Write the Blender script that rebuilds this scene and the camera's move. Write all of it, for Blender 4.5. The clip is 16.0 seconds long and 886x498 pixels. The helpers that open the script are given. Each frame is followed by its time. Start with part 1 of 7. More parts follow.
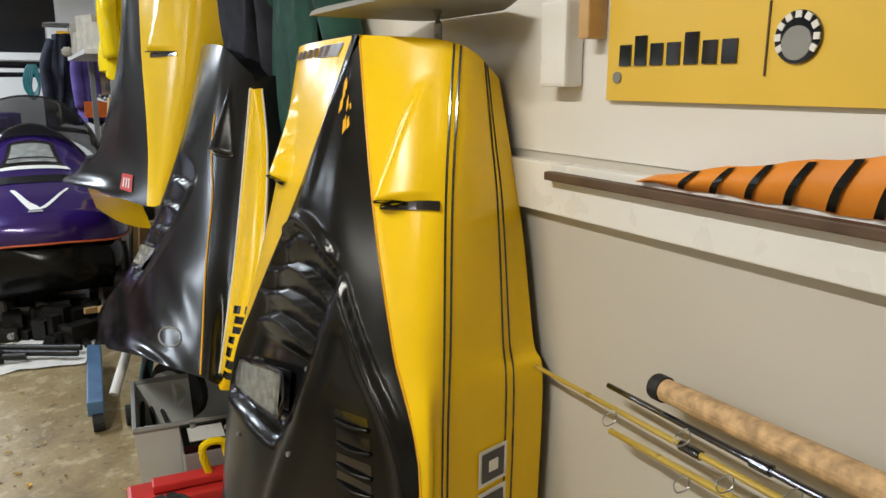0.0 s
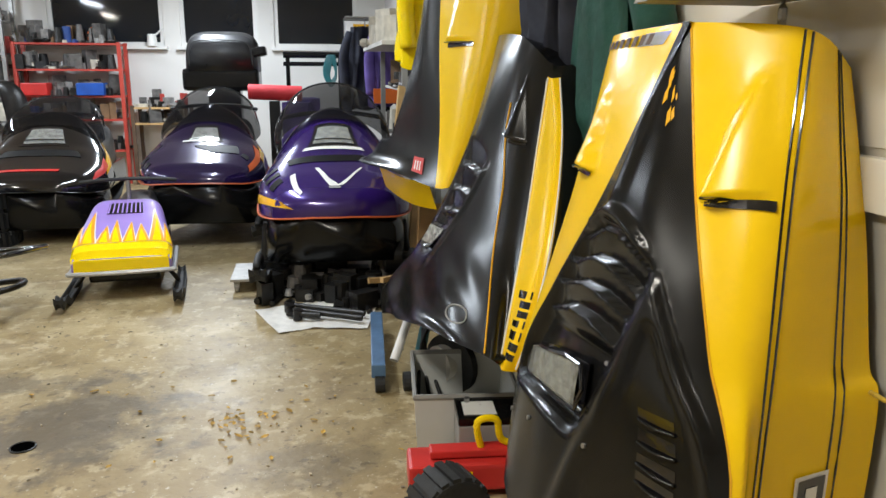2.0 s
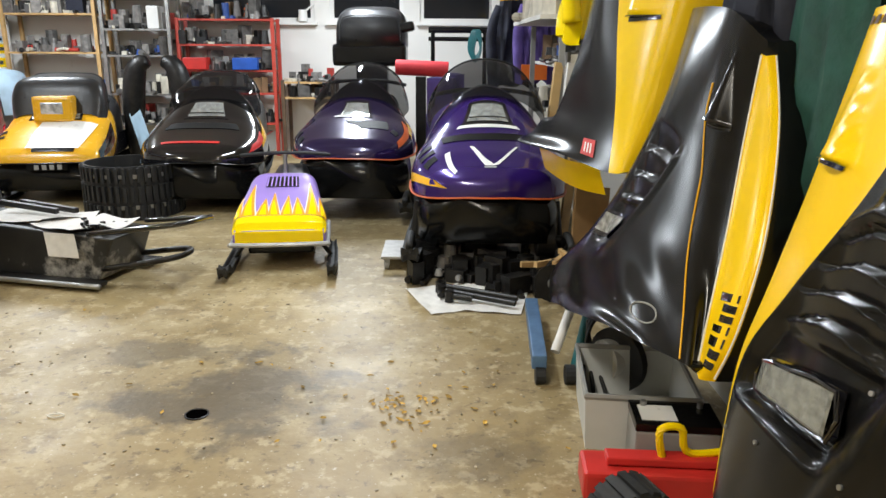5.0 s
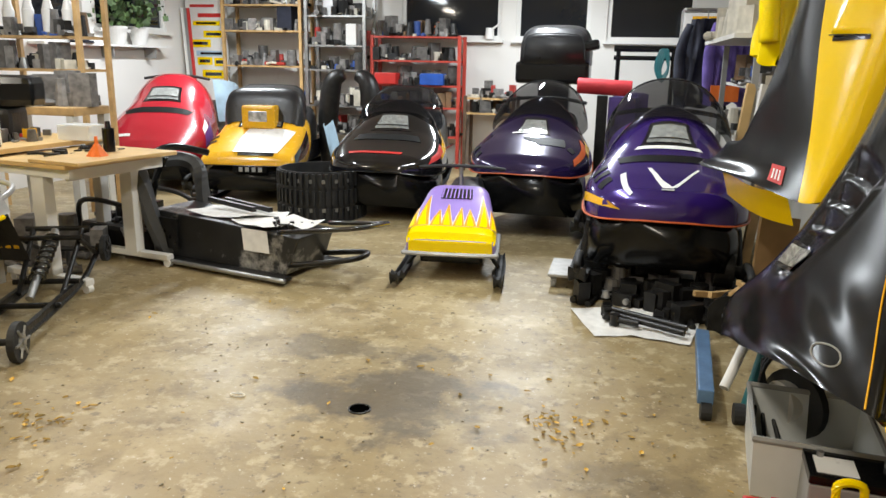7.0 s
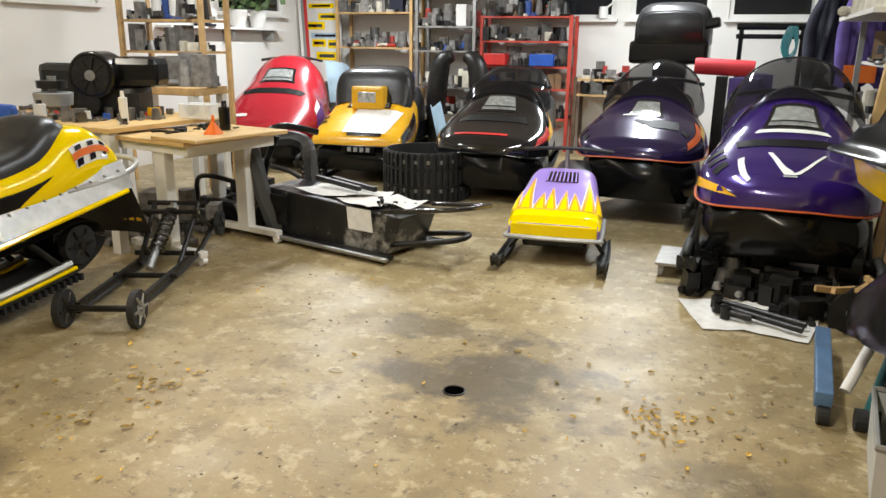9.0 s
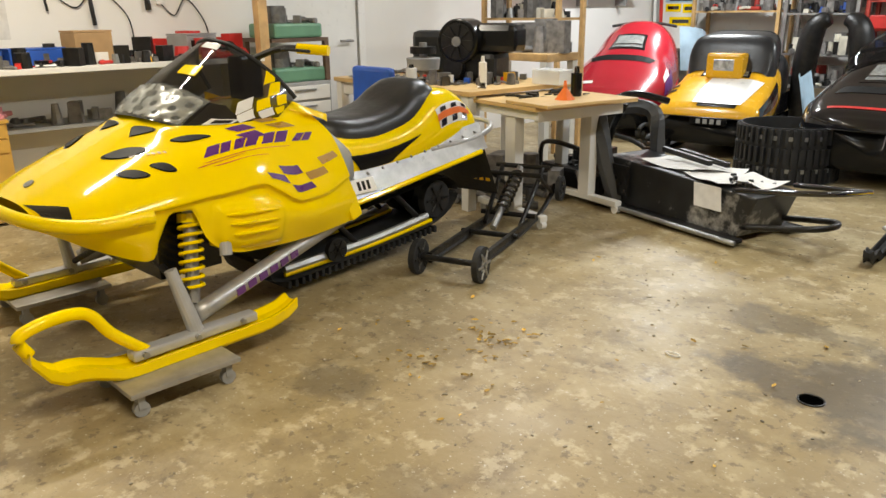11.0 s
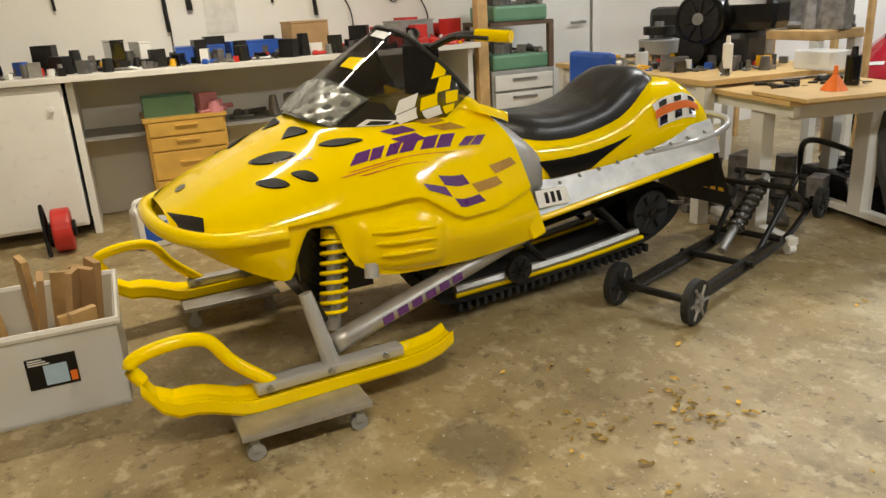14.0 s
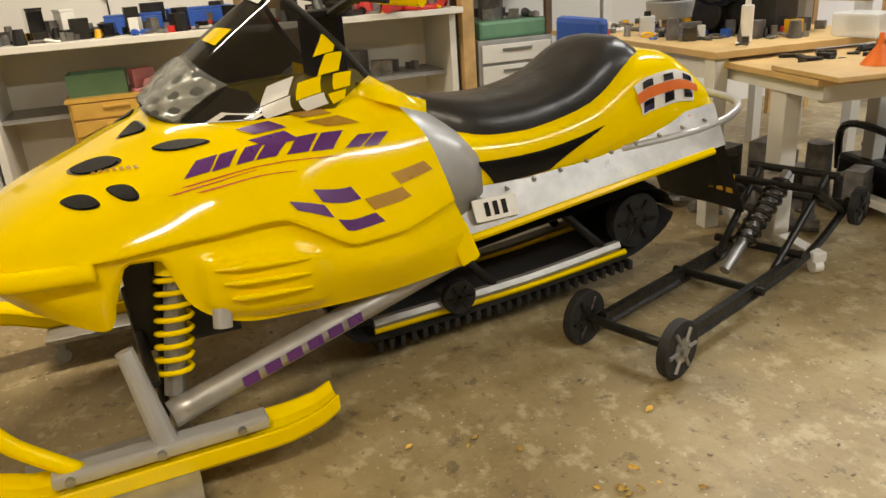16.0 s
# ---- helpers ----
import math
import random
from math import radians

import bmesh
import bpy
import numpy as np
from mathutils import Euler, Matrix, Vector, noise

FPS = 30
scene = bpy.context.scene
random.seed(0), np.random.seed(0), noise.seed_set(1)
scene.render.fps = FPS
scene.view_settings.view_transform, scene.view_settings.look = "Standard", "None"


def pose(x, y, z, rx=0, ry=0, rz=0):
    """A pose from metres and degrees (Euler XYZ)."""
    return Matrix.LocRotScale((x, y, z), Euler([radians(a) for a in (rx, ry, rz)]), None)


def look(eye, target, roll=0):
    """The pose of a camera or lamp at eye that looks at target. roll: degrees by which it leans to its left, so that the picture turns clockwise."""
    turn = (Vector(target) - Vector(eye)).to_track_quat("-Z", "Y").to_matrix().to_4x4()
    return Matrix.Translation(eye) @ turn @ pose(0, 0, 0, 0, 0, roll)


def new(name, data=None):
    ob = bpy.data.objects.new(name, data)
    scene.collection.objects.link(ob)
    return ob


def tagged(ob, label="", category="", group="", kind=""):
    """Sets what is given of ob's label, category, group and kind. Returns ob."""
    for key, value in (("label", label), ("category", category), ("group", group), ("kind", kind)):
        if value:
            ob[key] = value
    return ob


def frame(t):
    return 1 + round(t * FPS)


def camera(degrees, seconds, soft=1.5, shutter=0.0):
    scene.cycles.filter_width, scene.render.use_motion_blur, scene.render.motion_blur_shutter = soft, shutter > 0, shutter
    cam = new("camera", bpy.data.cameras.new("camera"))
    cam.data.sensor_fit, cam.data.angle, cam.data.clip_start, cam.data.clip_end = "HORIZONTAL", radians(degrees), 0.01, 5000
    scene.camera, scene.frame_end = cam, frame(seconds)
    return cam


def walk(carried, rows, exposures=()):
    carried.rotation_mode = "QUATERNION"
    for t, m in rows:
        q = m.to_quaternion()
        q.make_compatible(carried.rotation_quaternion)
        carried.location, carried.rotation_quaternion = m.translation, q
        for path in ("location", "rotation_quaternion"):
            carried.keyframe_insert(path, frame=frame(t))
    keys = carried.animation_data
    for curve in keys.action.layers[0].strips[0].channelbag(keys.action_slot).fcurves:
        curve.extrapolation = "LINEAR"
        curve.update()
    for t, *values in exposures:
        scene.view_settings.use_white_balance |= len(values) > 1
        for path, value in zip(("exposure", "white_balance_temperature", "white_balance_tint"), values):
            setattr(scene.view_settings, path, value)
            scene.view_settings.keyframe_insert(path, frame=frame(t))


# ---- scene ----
cam = camera(61.5, 16.0)

PATH = [
    (0, (0.629, 0.375, 1.319), (1.576, 2.082, 0.887), 0.2),
    (0.5, (0.63, 0.395, 1.322), (1.452, 2.16, 0.861), 0.1),
    (1, (0.581, 0.386, 1.323), (1.256, 2.214, 0.874), -0.0),
    (1.5, (0.528, 0.391, 1.322), (0.99, 2.287, 0.881), -0.0),
    (2, (0.521, 0.427, 1.32), (0.852, 2.344, 0.857), 0.3),
    (2.5, (0.531, 0.461, 1.321), (0.734, 2.387, 0.82), -0.2),
    (3, (0.494, 0.484, 1.327), (0.595, 2.417, 0.821), -0.4),
    (5.5, (0.347, 0.585, 1.323), (0.285, 2.513, 0.794), 1.0),
    (6, (0.394, 0.563, 1.329), (0.156, 2.482, 0.819), 0.4),
    (6.5, (0.387, 0.552, 1.323), (0.03, 2.454, 0.82), 0.9),
    (7, (0.373, 0.562, 1.321), (-0.075, 2.449, 0.833), 1.1),
    (7.5, (0.368, 0.57, 1.323), (-0.148, 2.443, 0.848), 1.0),
    (8, (0.369, 0.576, 1.321), (-0.213, 2.428, 0.84), 0.8),
    (8.5, (0.369, 0.592, 1.311), (-0.283, 2.41, 0.794), 0.6),
    (9, (0.383, 0.611, 1.306), (-0.33, 2.401, 0.77), 0.7),
    (9.5, (0.365, 0.608, 1.305), (-0.488, 2.325, 0.737), 0.8),
    (10, (0.301, 0.581, 1.302), (-0.753, 2.18, 0.725), 0.7),
    (12.3, (0.164, 0.829, 1.259), (-1.434, 1.852, 0.627), -1.8),
    (12.5, (0.114, 0.864, 1.264), (-1.49, 1.879, 0.636), -1.6),
    (13, (-0.013, 0.924, 1.258), (-1.619, 1.925, 0.612), -1.2),
    (13.5, (-0.062, 1.017, 1.249), (-1.735, 1.892, 0.59), -2.3),
    (14, (-0.069, 1.192, 1.257), (-1.817, 1.93, 0.622), -3.3),
    (14.5, (-0.135, 1.288, 1.27), (-1.879, 2.036, 0.637), -3.0),
    (15, (-0.303, 1.463, 1.208), (-2.023, 2.263, 0.573), -2.4),
    (15.5, (-0.436, 1.618, 1.234), (-2.127, 2.4, 0.508), -2.2),
    (16, (-0.534, 1.842, 1.193), (-2.299, 2.459, 0.485), -4.1),
]
walk(cam, [(t, look(eye, target, roll)) for t, eye, target, roll in PATH],
     exposures=[(0, -0.12, 6050, 10), (3, 0.0, 6200, 10), (5.5, 0.05, 6350, 10), (9, 0.07, 6600, 10), (11, 0.0, 6650, 10), (13, -0.1, 6750, 10), (15, -0.26, 7000, 11), (16, -0.13, 7200, 12)])

# ---- world and light ----
world = bpy.data.worlds.new("night")
world.use_nodes = True
world.node_tree.nodes["Background"].inputs[0].default_value = (0.02, 0.025, 0.035, 1)
world.node_tree.nodes["Background"].inputs[1].default_value = 0.3
scene.world = world
TUBES = [(-0.35, 1.2), (-3.9, 1.7), (-0.35, 4.6), (-3.4, 4.9), (-0.6, 8.3), (-3.8, 8.0)]
for k, (lx, ly) in enumerate(TUBES):
    ld = bpy.data.lights.new("tube_light", "AREA")
    ld.shape, ld.size, ld.size_y, ld.energy = "RECTANGLE", 0.1, 1.2, (64, 56, 54, 48, 96, 92)[k]
    ld.color = (1.0, 0.93, 0.79) if ly < 4 else (0.9, 0.96, 1.0)
    new("tube_light", ld).matrix_world = pose(lx, ly, 2.5)


# ---- materials ----
def mat(name, col, rough=0.5, metal=0.0, var=0.12, scale=6.0, bump=0.0, bscale=40.0, coat=0.0, rvar=0.1, dirt=None, island=False, spec=0.5):
    m = bpy.data.materials.new(name)
    m.use_nodes = True
    nt = m.node_tree
    n, link = nt.nodes, nt.links.new
    b = n["Principled BSDF"]
    b.inputs["Metallic"].default_value = metal
    b.inputs["Coat Weight"].default_value = coat
    b.inputs["Specular IOR Level"].default_value = spec
    b.inputs["Coat Roughness"].default_value = 0.06
    tc = n.new("ShaderNodeTexCoord")
    no = n.new("ShaderNodeTexNoise")
    no.inputs["Scale"].default_value, no.inputs["Detail"].default_value = scale, 8
    link(tc.outputs["Object"], no.inputs["Vector"])
    ra = n.new("ShaderNodeValToRGB")
    ra.color_ramp.elements[0].position, ra.color_ramp.elements[1].position = 0.32, 0.68
    ra.color_ramp.elements[0].color = (*[c * (1 - var) for c in col], 1)
    ra.color_ramp.elements[1].color = (*[min(1, c * (1 + var)) for c in col], 1)
    link(no.outputs["Fac"], ra.inputs["Fac"])
    out = ra.outputs["Color"]
    if dirt:
        n2 = n.new("ShaderNodeTexNoise")
        n2.inputs["Scale"].default_value, n2.inputs["Detail"].default_value, n2.inputs["Roughness"].default_value = dirt[1], 10, 0.7
        link(tc.outputs["Object"], n2.inputs["Vector"])
        r2 = n.new("ShaderNodeValToRGB")
        r2.color_ramp.elements[0].position, r2.color_ramp.elements[1].position = dirt[2], dirt[2] + 0.12
        link(n2.outputs["Fac"], r2.inputs["Fac"])
        mx = n.new("ShaderNodeMixRGB")
        mx.inputs["Color2"].default_value = (*dirt[0], 1)
        link(r2.outputs["Color"], mx.inputs["Fac"])
        link(out, mx.inputs["Color1"])
        out = mx.outputs["Color"]
    if island:
        ge = n.new("ShaderNodeNewGeometry")
        hs = n.new("ShaderNodeHueSaturation")
        mr = n.new("ShaderNodeMapRange")
        mr.inputs["To Min"].default_value, mr.inputs["To Max"].default_value = 0.45, 1.5
        link(ge.outputs["Random Per Island"], mr.inputs["Value"])
        link(mr.outputs["Result"], hs.inputs["Value"])
        link(out, hs.inputs["Color"])
        out = hs.outputs["Color"]
    link(out, b.inputs["Base Color"])
    mr = n.new("ShaderNodeMapRange")
    mr.inputs["To Min"].default_value, mr.inputs["To Max"].default_value = max(0.02, rough - rvar), min(1, rough + rvar)
    n3 = n.new("ShaderNodeTexNoise")
    n3.inputs["Scale"].default_value, n3.inputs["Detail"].default_value = scale * 3.7, 6
    link(tc.outputs["Object"], n3.inputs["Vector"])
    link(n3.outputs["Fac"], mr.inputs["Value"])
    link(mr.outputs["Result"], b.inputs["Roughness"])
    if bump:
        n4 = n.new("ShaderNodeTexNoise")
        n4.inputs["Scale"].default_value, n4.inputs["Detail"].default_value = bscale, 6
        link(tc.outputs["Object"], n4.inputs["Vector"])
        bu = n.new("ShaderNodeBump")
        bu.inputs["Strength"].default_value, bu.inputs["Distance"].default_value = bump, 0.01
        link(n4.outputs["Fac"], bu.inputs["Height"])
        link(bu.outputs["Normal"], b.inputs["Normal"])
    return m


def glass(name, col, rough=0.03, clear=0.6):
    m = bpy.data.materials.new(name)
    m.use_nodes = True
    nt = m.node_tree
    b = nt.nodes["Principled BSDF"]
    b.inputs["Base Color"].default_value = (*col, 1)
    b.inputs["Roughness"].default_value = rough
    t = nt.nodes.new("ShaderNodeBsdfTransparent")
    t.inputs[0].default_value = (*[0.4 + 0.6 * c for c in col], 1)
    x = nt.nodes.new("ShaderNodeMixShader")
    x.inputs[0].default_value = clear
    nt.links.new(b.outputs[0], x.inputs[1])
    nt.links.new(t.outputs[0], x.inputs[2])
    nt.links.new(x.outputs[0], nt.nodes["Material Output"].inputs[0])
    return m


YEL = mat("yellow_paint", (0.97, 0.7, 0.0), 0.09, 0, 0.03, 3, coat=0.0, spec=0.34, rvar=0.03, dirt=((0.5, 0.33, 0.02), 9, 0.7))
YELF = mat("aged_yellow_paint", (0.9, 0.59, 0.0), 0.22, 0, 0.05, 4, bump=0.05, bscale=25, coat=0.0, spec=0.35, dirt=((0.42, 0.24, 0.03), 11, 0.68))
YELO = mat("old_yellow_paint", (0.8, 0.42, 0.015), 0.25, 0, 0.06, 4, coat=0.6)
BLKP = mat("scuffed_black_plastic", (0.006, 0.006, 0.006), 0.2, 0, 0.3, 5, bump=0.05, bscale=9, coat=0.0, rvar=0.05, dirt=((0.03, 0.029, 0.027), 30, 0.74), spec=0.32)
BLKG = mat("gloss_black_paint", (0.006, 0.006, 0.008), 0.12, 0, 0.2, 4, coat=1.0, rvar=0.04)
PURP = mat("purple_metallic_paint", (0.035, 0.012, 0.15), 0.22, 0.35, 0.2, 3, coat=1.0, rvar=0.05)
PURD = mat("dark_purple_paint", (0.018, 0.009, 0.06), 0.2, 0.3, 0.2, 3, coat=1.0, rvar=0.05)
REDP = mat("red_paint", (0.38, 0.012, 0.024), 0.25, 0, 0.08, 3, coat=0.9, rvar=0.05)
LILA = mat("lilac_paint", (0.33, 0.22, 0.62), 0.35, 0, 0.06, 5, coat=0.3)
RUB = mat("black_rubber", (0.014, 0.014, 0.014), 0.65, 0, 0.3, 12, bump=0.2, bscale=60)
OILY = mat("oily_black_steel", (0.014, 0.013, 0.012), 0.38, 0.3, 0.5, 14, bump=0.3, bscale=50)
STEEL = mat("grey_steel", (0.34, 0.34, 0.33), 0.4, 0.8, 0.2, 12, rvar=0.15)
ALU = mat("worn_aluminium", (0.42, 0.41, 0.39), 0.42, 0.6, 0.15, 14, rvar=0.14, dirt=((0.2, 0.18, 0.15), 12, 0.62))
SILV = mat("silver_paint", (0.45, 0.45, 0.45), 0.35, 0.3, 0.1, 9)
WHT = mat("white_paint", (0.72, 0.7, 0.65), 0.5, 0, 0.05, 5, bump=0.05)
WHTG = mat("white_gloss", (0.8, 0.79, 0.76), 0.3, 0, 0.03, 5)
VINYL = mat("black_vinyl", (0.018, 0.018, 0.019), 0.33, 0, 0.25, 8, bump=0.25, bscale=18, rvar=0.12)
DPUR = mat("purple_decal", (0.10, 0.02, 0.17), 0.3, coat=0.5, var=0.1)
DBRN = mat("bronze_decal", (0.42, 0.22, 0.02), 0.3, coat=0.5, var=0.15)
RED = mat("red_enamel", (0.55, 0.03, 0.025), 0.4, 0, 0.12, 8, dirt=((0.2, 0.03, 0.02), 9, 0.66))
REDM = mat("red_shelf_paint", (0.5, 0.06, 0.04), 0.45, 0, 0.1, 8)
PINE = mat("pine_wood", (0.52, 0.33, 0.14), 0.5, 0, 0.22, 9, bump=0.1)
BEECH = mat("beech_board", (0.6, 0.4, 0.17), 0.4, 0, 0.12, 7, rvar=0.12, dirt=((0.3, 0.2, 0.1), 10, 0.66))
DWOOD = mat("dark_wood", (0.1, 0.06, 0.035), 0.6, 0, 0.3, 12, bump=0.1)
PAPER = mat("newspaper", (0.68, 0.66, 0.62), 0.85, 0, 0.08, 20, bump=0.2, bscale=9)
GREYP = mat("grey_plastic", (0.28, 0.28, 0.27), 0.45, 0, 0.1, 9)
BLUE = mat("blue_plastic", (0.02, 0.09, 0.42), 0.4, 0, 0.15, 8)
BLUS = mat("blue_steel_paint", (0.09, 0.17, 0.3), 0.45, 0.2, 0.2, 12)
TEAL = mat("teal_paint", (0.015, 0.12, 0.13), 0.4, 0, 0.2, 9)
GREEN = mat("green_plastic", (0.12, 0.26, 0.16), 0.45, 0, 0.1, 8)
ORNG = mat("orange_plastic", (0.8, 0.17, 0.02), 0.4, 0, 0.1, 8)
CORK = mat("cork", (0.5, 0.33, 0.17), 0.7, 0, 0.35, 55, bump=0.3)
CARD = mat("cardboard", (0.42, 0.26, 0.12), 0.8, 0, 0.1, 9)
CLOTH = mat("dark_cloth", (0.02, 0.022, 0.035), 0.9, 0, 0.3, 9, bump=0.5, bscale=12)
CLOP = mat("violet_cloth", (0.12, 0.08, 0.3), 0.9, 0, 0.2, 9, bump=0.5, bscale=12)
CLOB = mat("pale_blue_cloth", (0.4, 0.55, 0.66), 0.9, 0, 0.12, 9, bump=0.6, bscale=10)
LENS = glass("lamp_lens", (0.6, 0.62, 0.6), 0.05, 0.8)
CHROME = mat("lamp_reflector", (0.72, 0.73, 0.7), 0.22, 0.6, 0.45, 26, bump=1.0, bscale=16)
DULL = mat("dusty_lamp_glass", (0.3, 0.3, 0.27), 0.18, 0.3, 0.5, 40, bump=1.0, bscale=60)
SMOKE = glass("smoked_screen", (0.012, 0.012, 0.014), 0.05, 0.42)
CLEARP = glass("clear_plastic", (0.85, 0.86, 0.85), 0.25, 0.5)
PANE = mat("night_window_glass", (0.012, 0.014, 0.018), 0.05, 0, 0.1, 1, rvar=0.02)
LEAF = mat("dry_leaves", (0.46, 0.29, 0.055), 0.7, 0, 0.3, 30, island=True)
PLANT = mat("plant_leaves", (0.07, 0.12, 0.04), 0.55, 0, 0.3, 20, island=True)
SKIN = mat("orange_stripe_paint", (0.8, 0.27, 0.02), 0.4, 0, 0.15, 6, coat=0.3)
MESHM = mat("black_vent_mesh", (0.008, 0.008, 0.008), 0.55, 0, 0.8, 160, spec=0.2)
CLUT = mat("mixed_parts", (0.16, 0.15, 0.14), 0.5, 0.2, 0.4, 18, island=True)
CLUTC = [mat("clutter_" + w, c, 0.5, 0, 0.2, 12) for w, c in (("grey", (0.22, 0.21, 0.2)), ("black", (0.02, 0.02, 0.02)), ("blue", (0.03, 0.08, 0.3)), ("red", (0.4, 0.04, 0.03)), ("cream", (0.6, 0.56, 0.46)), ("brown", (0.2, 0.12, 0.06)))]


def concrete():
    m = mat("stained_concrete", (0.31, 0.235, 0.115), 0.42, 0, 0.2, 0.9, bump=0.2, bscale=30, rvar=0.18, dirt=((0.19, 0.135, 0.06), 1.3, 0.56))
    nt = m.node_tree
    n, link = nt.nodes, nt.links.new
    b = n["Principled BSDF"]
    src = b.inputs["Base Color"].links[0].from_socket
    tc = n.new("ShaderNodeTexCoord")

    def layer(src, col, fac):
        mx = n.new("ShaderNodeMixRGB")
        mx.inputs["Color2"].default_value = (*col, 1)
        link(fac, mx.inputs["Fac"])
        link(src, mx.inputs["Color1"])
        return mx.outputs["Color"]

    def speck(scale, a, w, gain):
        no = n.new("ShaderNodeTexNoise")
        no.inputs["Scale"].default_value, no.inputs["Detail"].default_value, no.inputs["Roughness"].default_value = scale, 9, 0.65
        link(tc.outputs["Object"], no.inputs["Vector"])
        r = n.new("ShaderNodeMapRange")
        r.inputs["From Min"].default_value, r.inputs["From Max"].default_value, r.inputs["To Max"].default_value = a, a + w, gain
        link(no.outputs["Fac"], r.inputs["Value"])
        return r.outputs["Result"]
    src = layer(src, (0.56, 0.47, 0.29), speck(2.2, 0.5, 0.16, 0.45))
    src = layer(src, (0.12, 0.08, 0.035), speck(4.2, 0.53, 0.12, 0.45))
    src = layer(src, (0.56, 0.47, 0.3), speck(10.0, 0.54, 0.07, 0.5))
    src = layer(src, (0.1, 0.07, 0.04), speck(19, 0.575, 0.06, 0.6))
    src = layer(src, (0.7, 0.66, 0.55), speck(48, 0.62, 0.05, 0.7))
    src = layer(src, (0.07, 0.05, 0.03), speck(70, 0.64, 0.04, 0.8))
    # oil stains, round the drain and elsewhere, and one dark patch under the sled
    for cx, cy, sx, sy, g in ((-0.42, 3.22, 0.56, 0.4, 0.72), (0.5, 2.8, 0.25, 0.3, 0.4), (-1.75, 2.0, 0.3, 0.12, 0.45), (-0.8, 3.65, 0.5, 0.16, 0.5), (0.75, 4.9, 0.7, 0.6, 0.6), (-0.6, 1.7, 0.9, 0.25, 0.3)):
        mp = n.new("ShaderNodeMapping")
        mp.inputs["Location"].default_value = (-cx / sx, -cy / sy, 0)
        mp.inputs["Scale"].default_value = (1 / sx, 1 / sy, 0)
        link(tc.outputs["Object"], mp.inputs["Vector"])
        nz = n.new("ShaderNodeTexNoise")
        nz.inputs["Scale"].default_value, nz.inputs["Detail"].default_value, nz.inputs["Roughness"].default_value = 3.6, 12, 0.62
        link(tc.outputs["Object"], nz.inputs["Vector"])
        ln = n.new("ShaderNodeVectorMath")
        ln.operation = "LENGTH"
        link(mp.outputs["Vector"], ln.inputs[0])
        ad = n.new("ShaderNodeMath")
        ad.operation = "MULTIPLY_ADD"
        ad.inputs[1].default_value = -3.4
        link(nz.outputs["Fac"], ad.inputs[0])
        link(ln.outputs["Value"], ad.inputs[2])
        r = n.new("ShaderNodeMapRange")
        r.inputs["From Min"].default_value, r.inputs["From Max"].default_value = -0.8, -1.22
        r.inputs["To Max"].default_value = g
        link(ad.outputs[0], r.inputs["Value"])
        src = layer(src, (0.075, 0.062, 0.048), r.outputs["Result"])
    link(src, b.inputs["Base Color"])
    return m


CONC = concrete()
WALLM = mat("painted_wall", (0.78, 0.76, 0.72), 0.6, 0, 0.03, 1.2, bump=0.08, bscale=30, dirt=((0.55, 0.5, 0.42), 2.5, 0.66))
WALLL = mat("grey_lower_wall", (0.56, 0.53, 0.47), 0.6, 0, 0.04, 1.2, bump=0.08, bscale=30, dirt=((0.36, 0.31, 0.24), 14, 0.72))
CEIL = mat("ceiling_board", (0.75, 0.74, 0.7), 0.7, 0, 0.03, 2)


# ---- building helpers ----
def part(name, bm, material, parent=None, label="", smooth=False, bevel=0.0):
    me = bpy.data.meshes.new(name)
    if bevel:
        bmesh.ops.bevel(bm, geom=list(bm.edges), offset=bevel, segments=2, affect="EDGES", profile=0.6, clamp_overlap=True)
    bm.to_mesh(me)
    bm.free()
    for mm in (material if isinstance(material, (list, tuple)) else [material]):
        me.materials.append(mm)
    if smooth:
        for p in me.polygons:
            p.use_smooth = True
    ob = new(name, me)
    if parent:
        ob.parent = parent
    if label:
        ob["label"] = label
    return ob


def thing(name, m, label, category, group=""):
    ob = new(name)
    ob.empty_display_size = 0.1
    ob.matrix_world = m
    return tagged(ob, label, category, group)


def B():
    return bmesh.new()


def box(bm, x0, x1, y0, y1, z0, z1, m=None):
    r = bmesh.ops.create_cube(bm, size=1)["verts"]
    t = Matrix.Translation(((x0 + x1) / 2, (y0 + y1) / 2, (z0 + z1) / 2)) @ Matrix.Diagonal((abs(x1 - x0), abs(y1 - y0), abs(z1 - z0), 1))
    bmesh.ops.transform(bm, matrix=(m @ t) if m else t, verts=r)
    return bm


def cyl(bm, a, b, r, r2=None, seg=14):
    a, b = Vector(a), Vector(b)
    d = b - a
    v = bmesh.ops.create_cone(bm, cap_ends=True, segments=seg, radius1=r, radius2=r if r2 is None else r2, depth=d.length)["verts"]
    bmesh.ops.transform(bm, matrix=Matrix.Translation((a + b) / 2) @ d.to_track_quat("Z", "Y").to_matrix().to_4x4(), verts=v)
    return bm


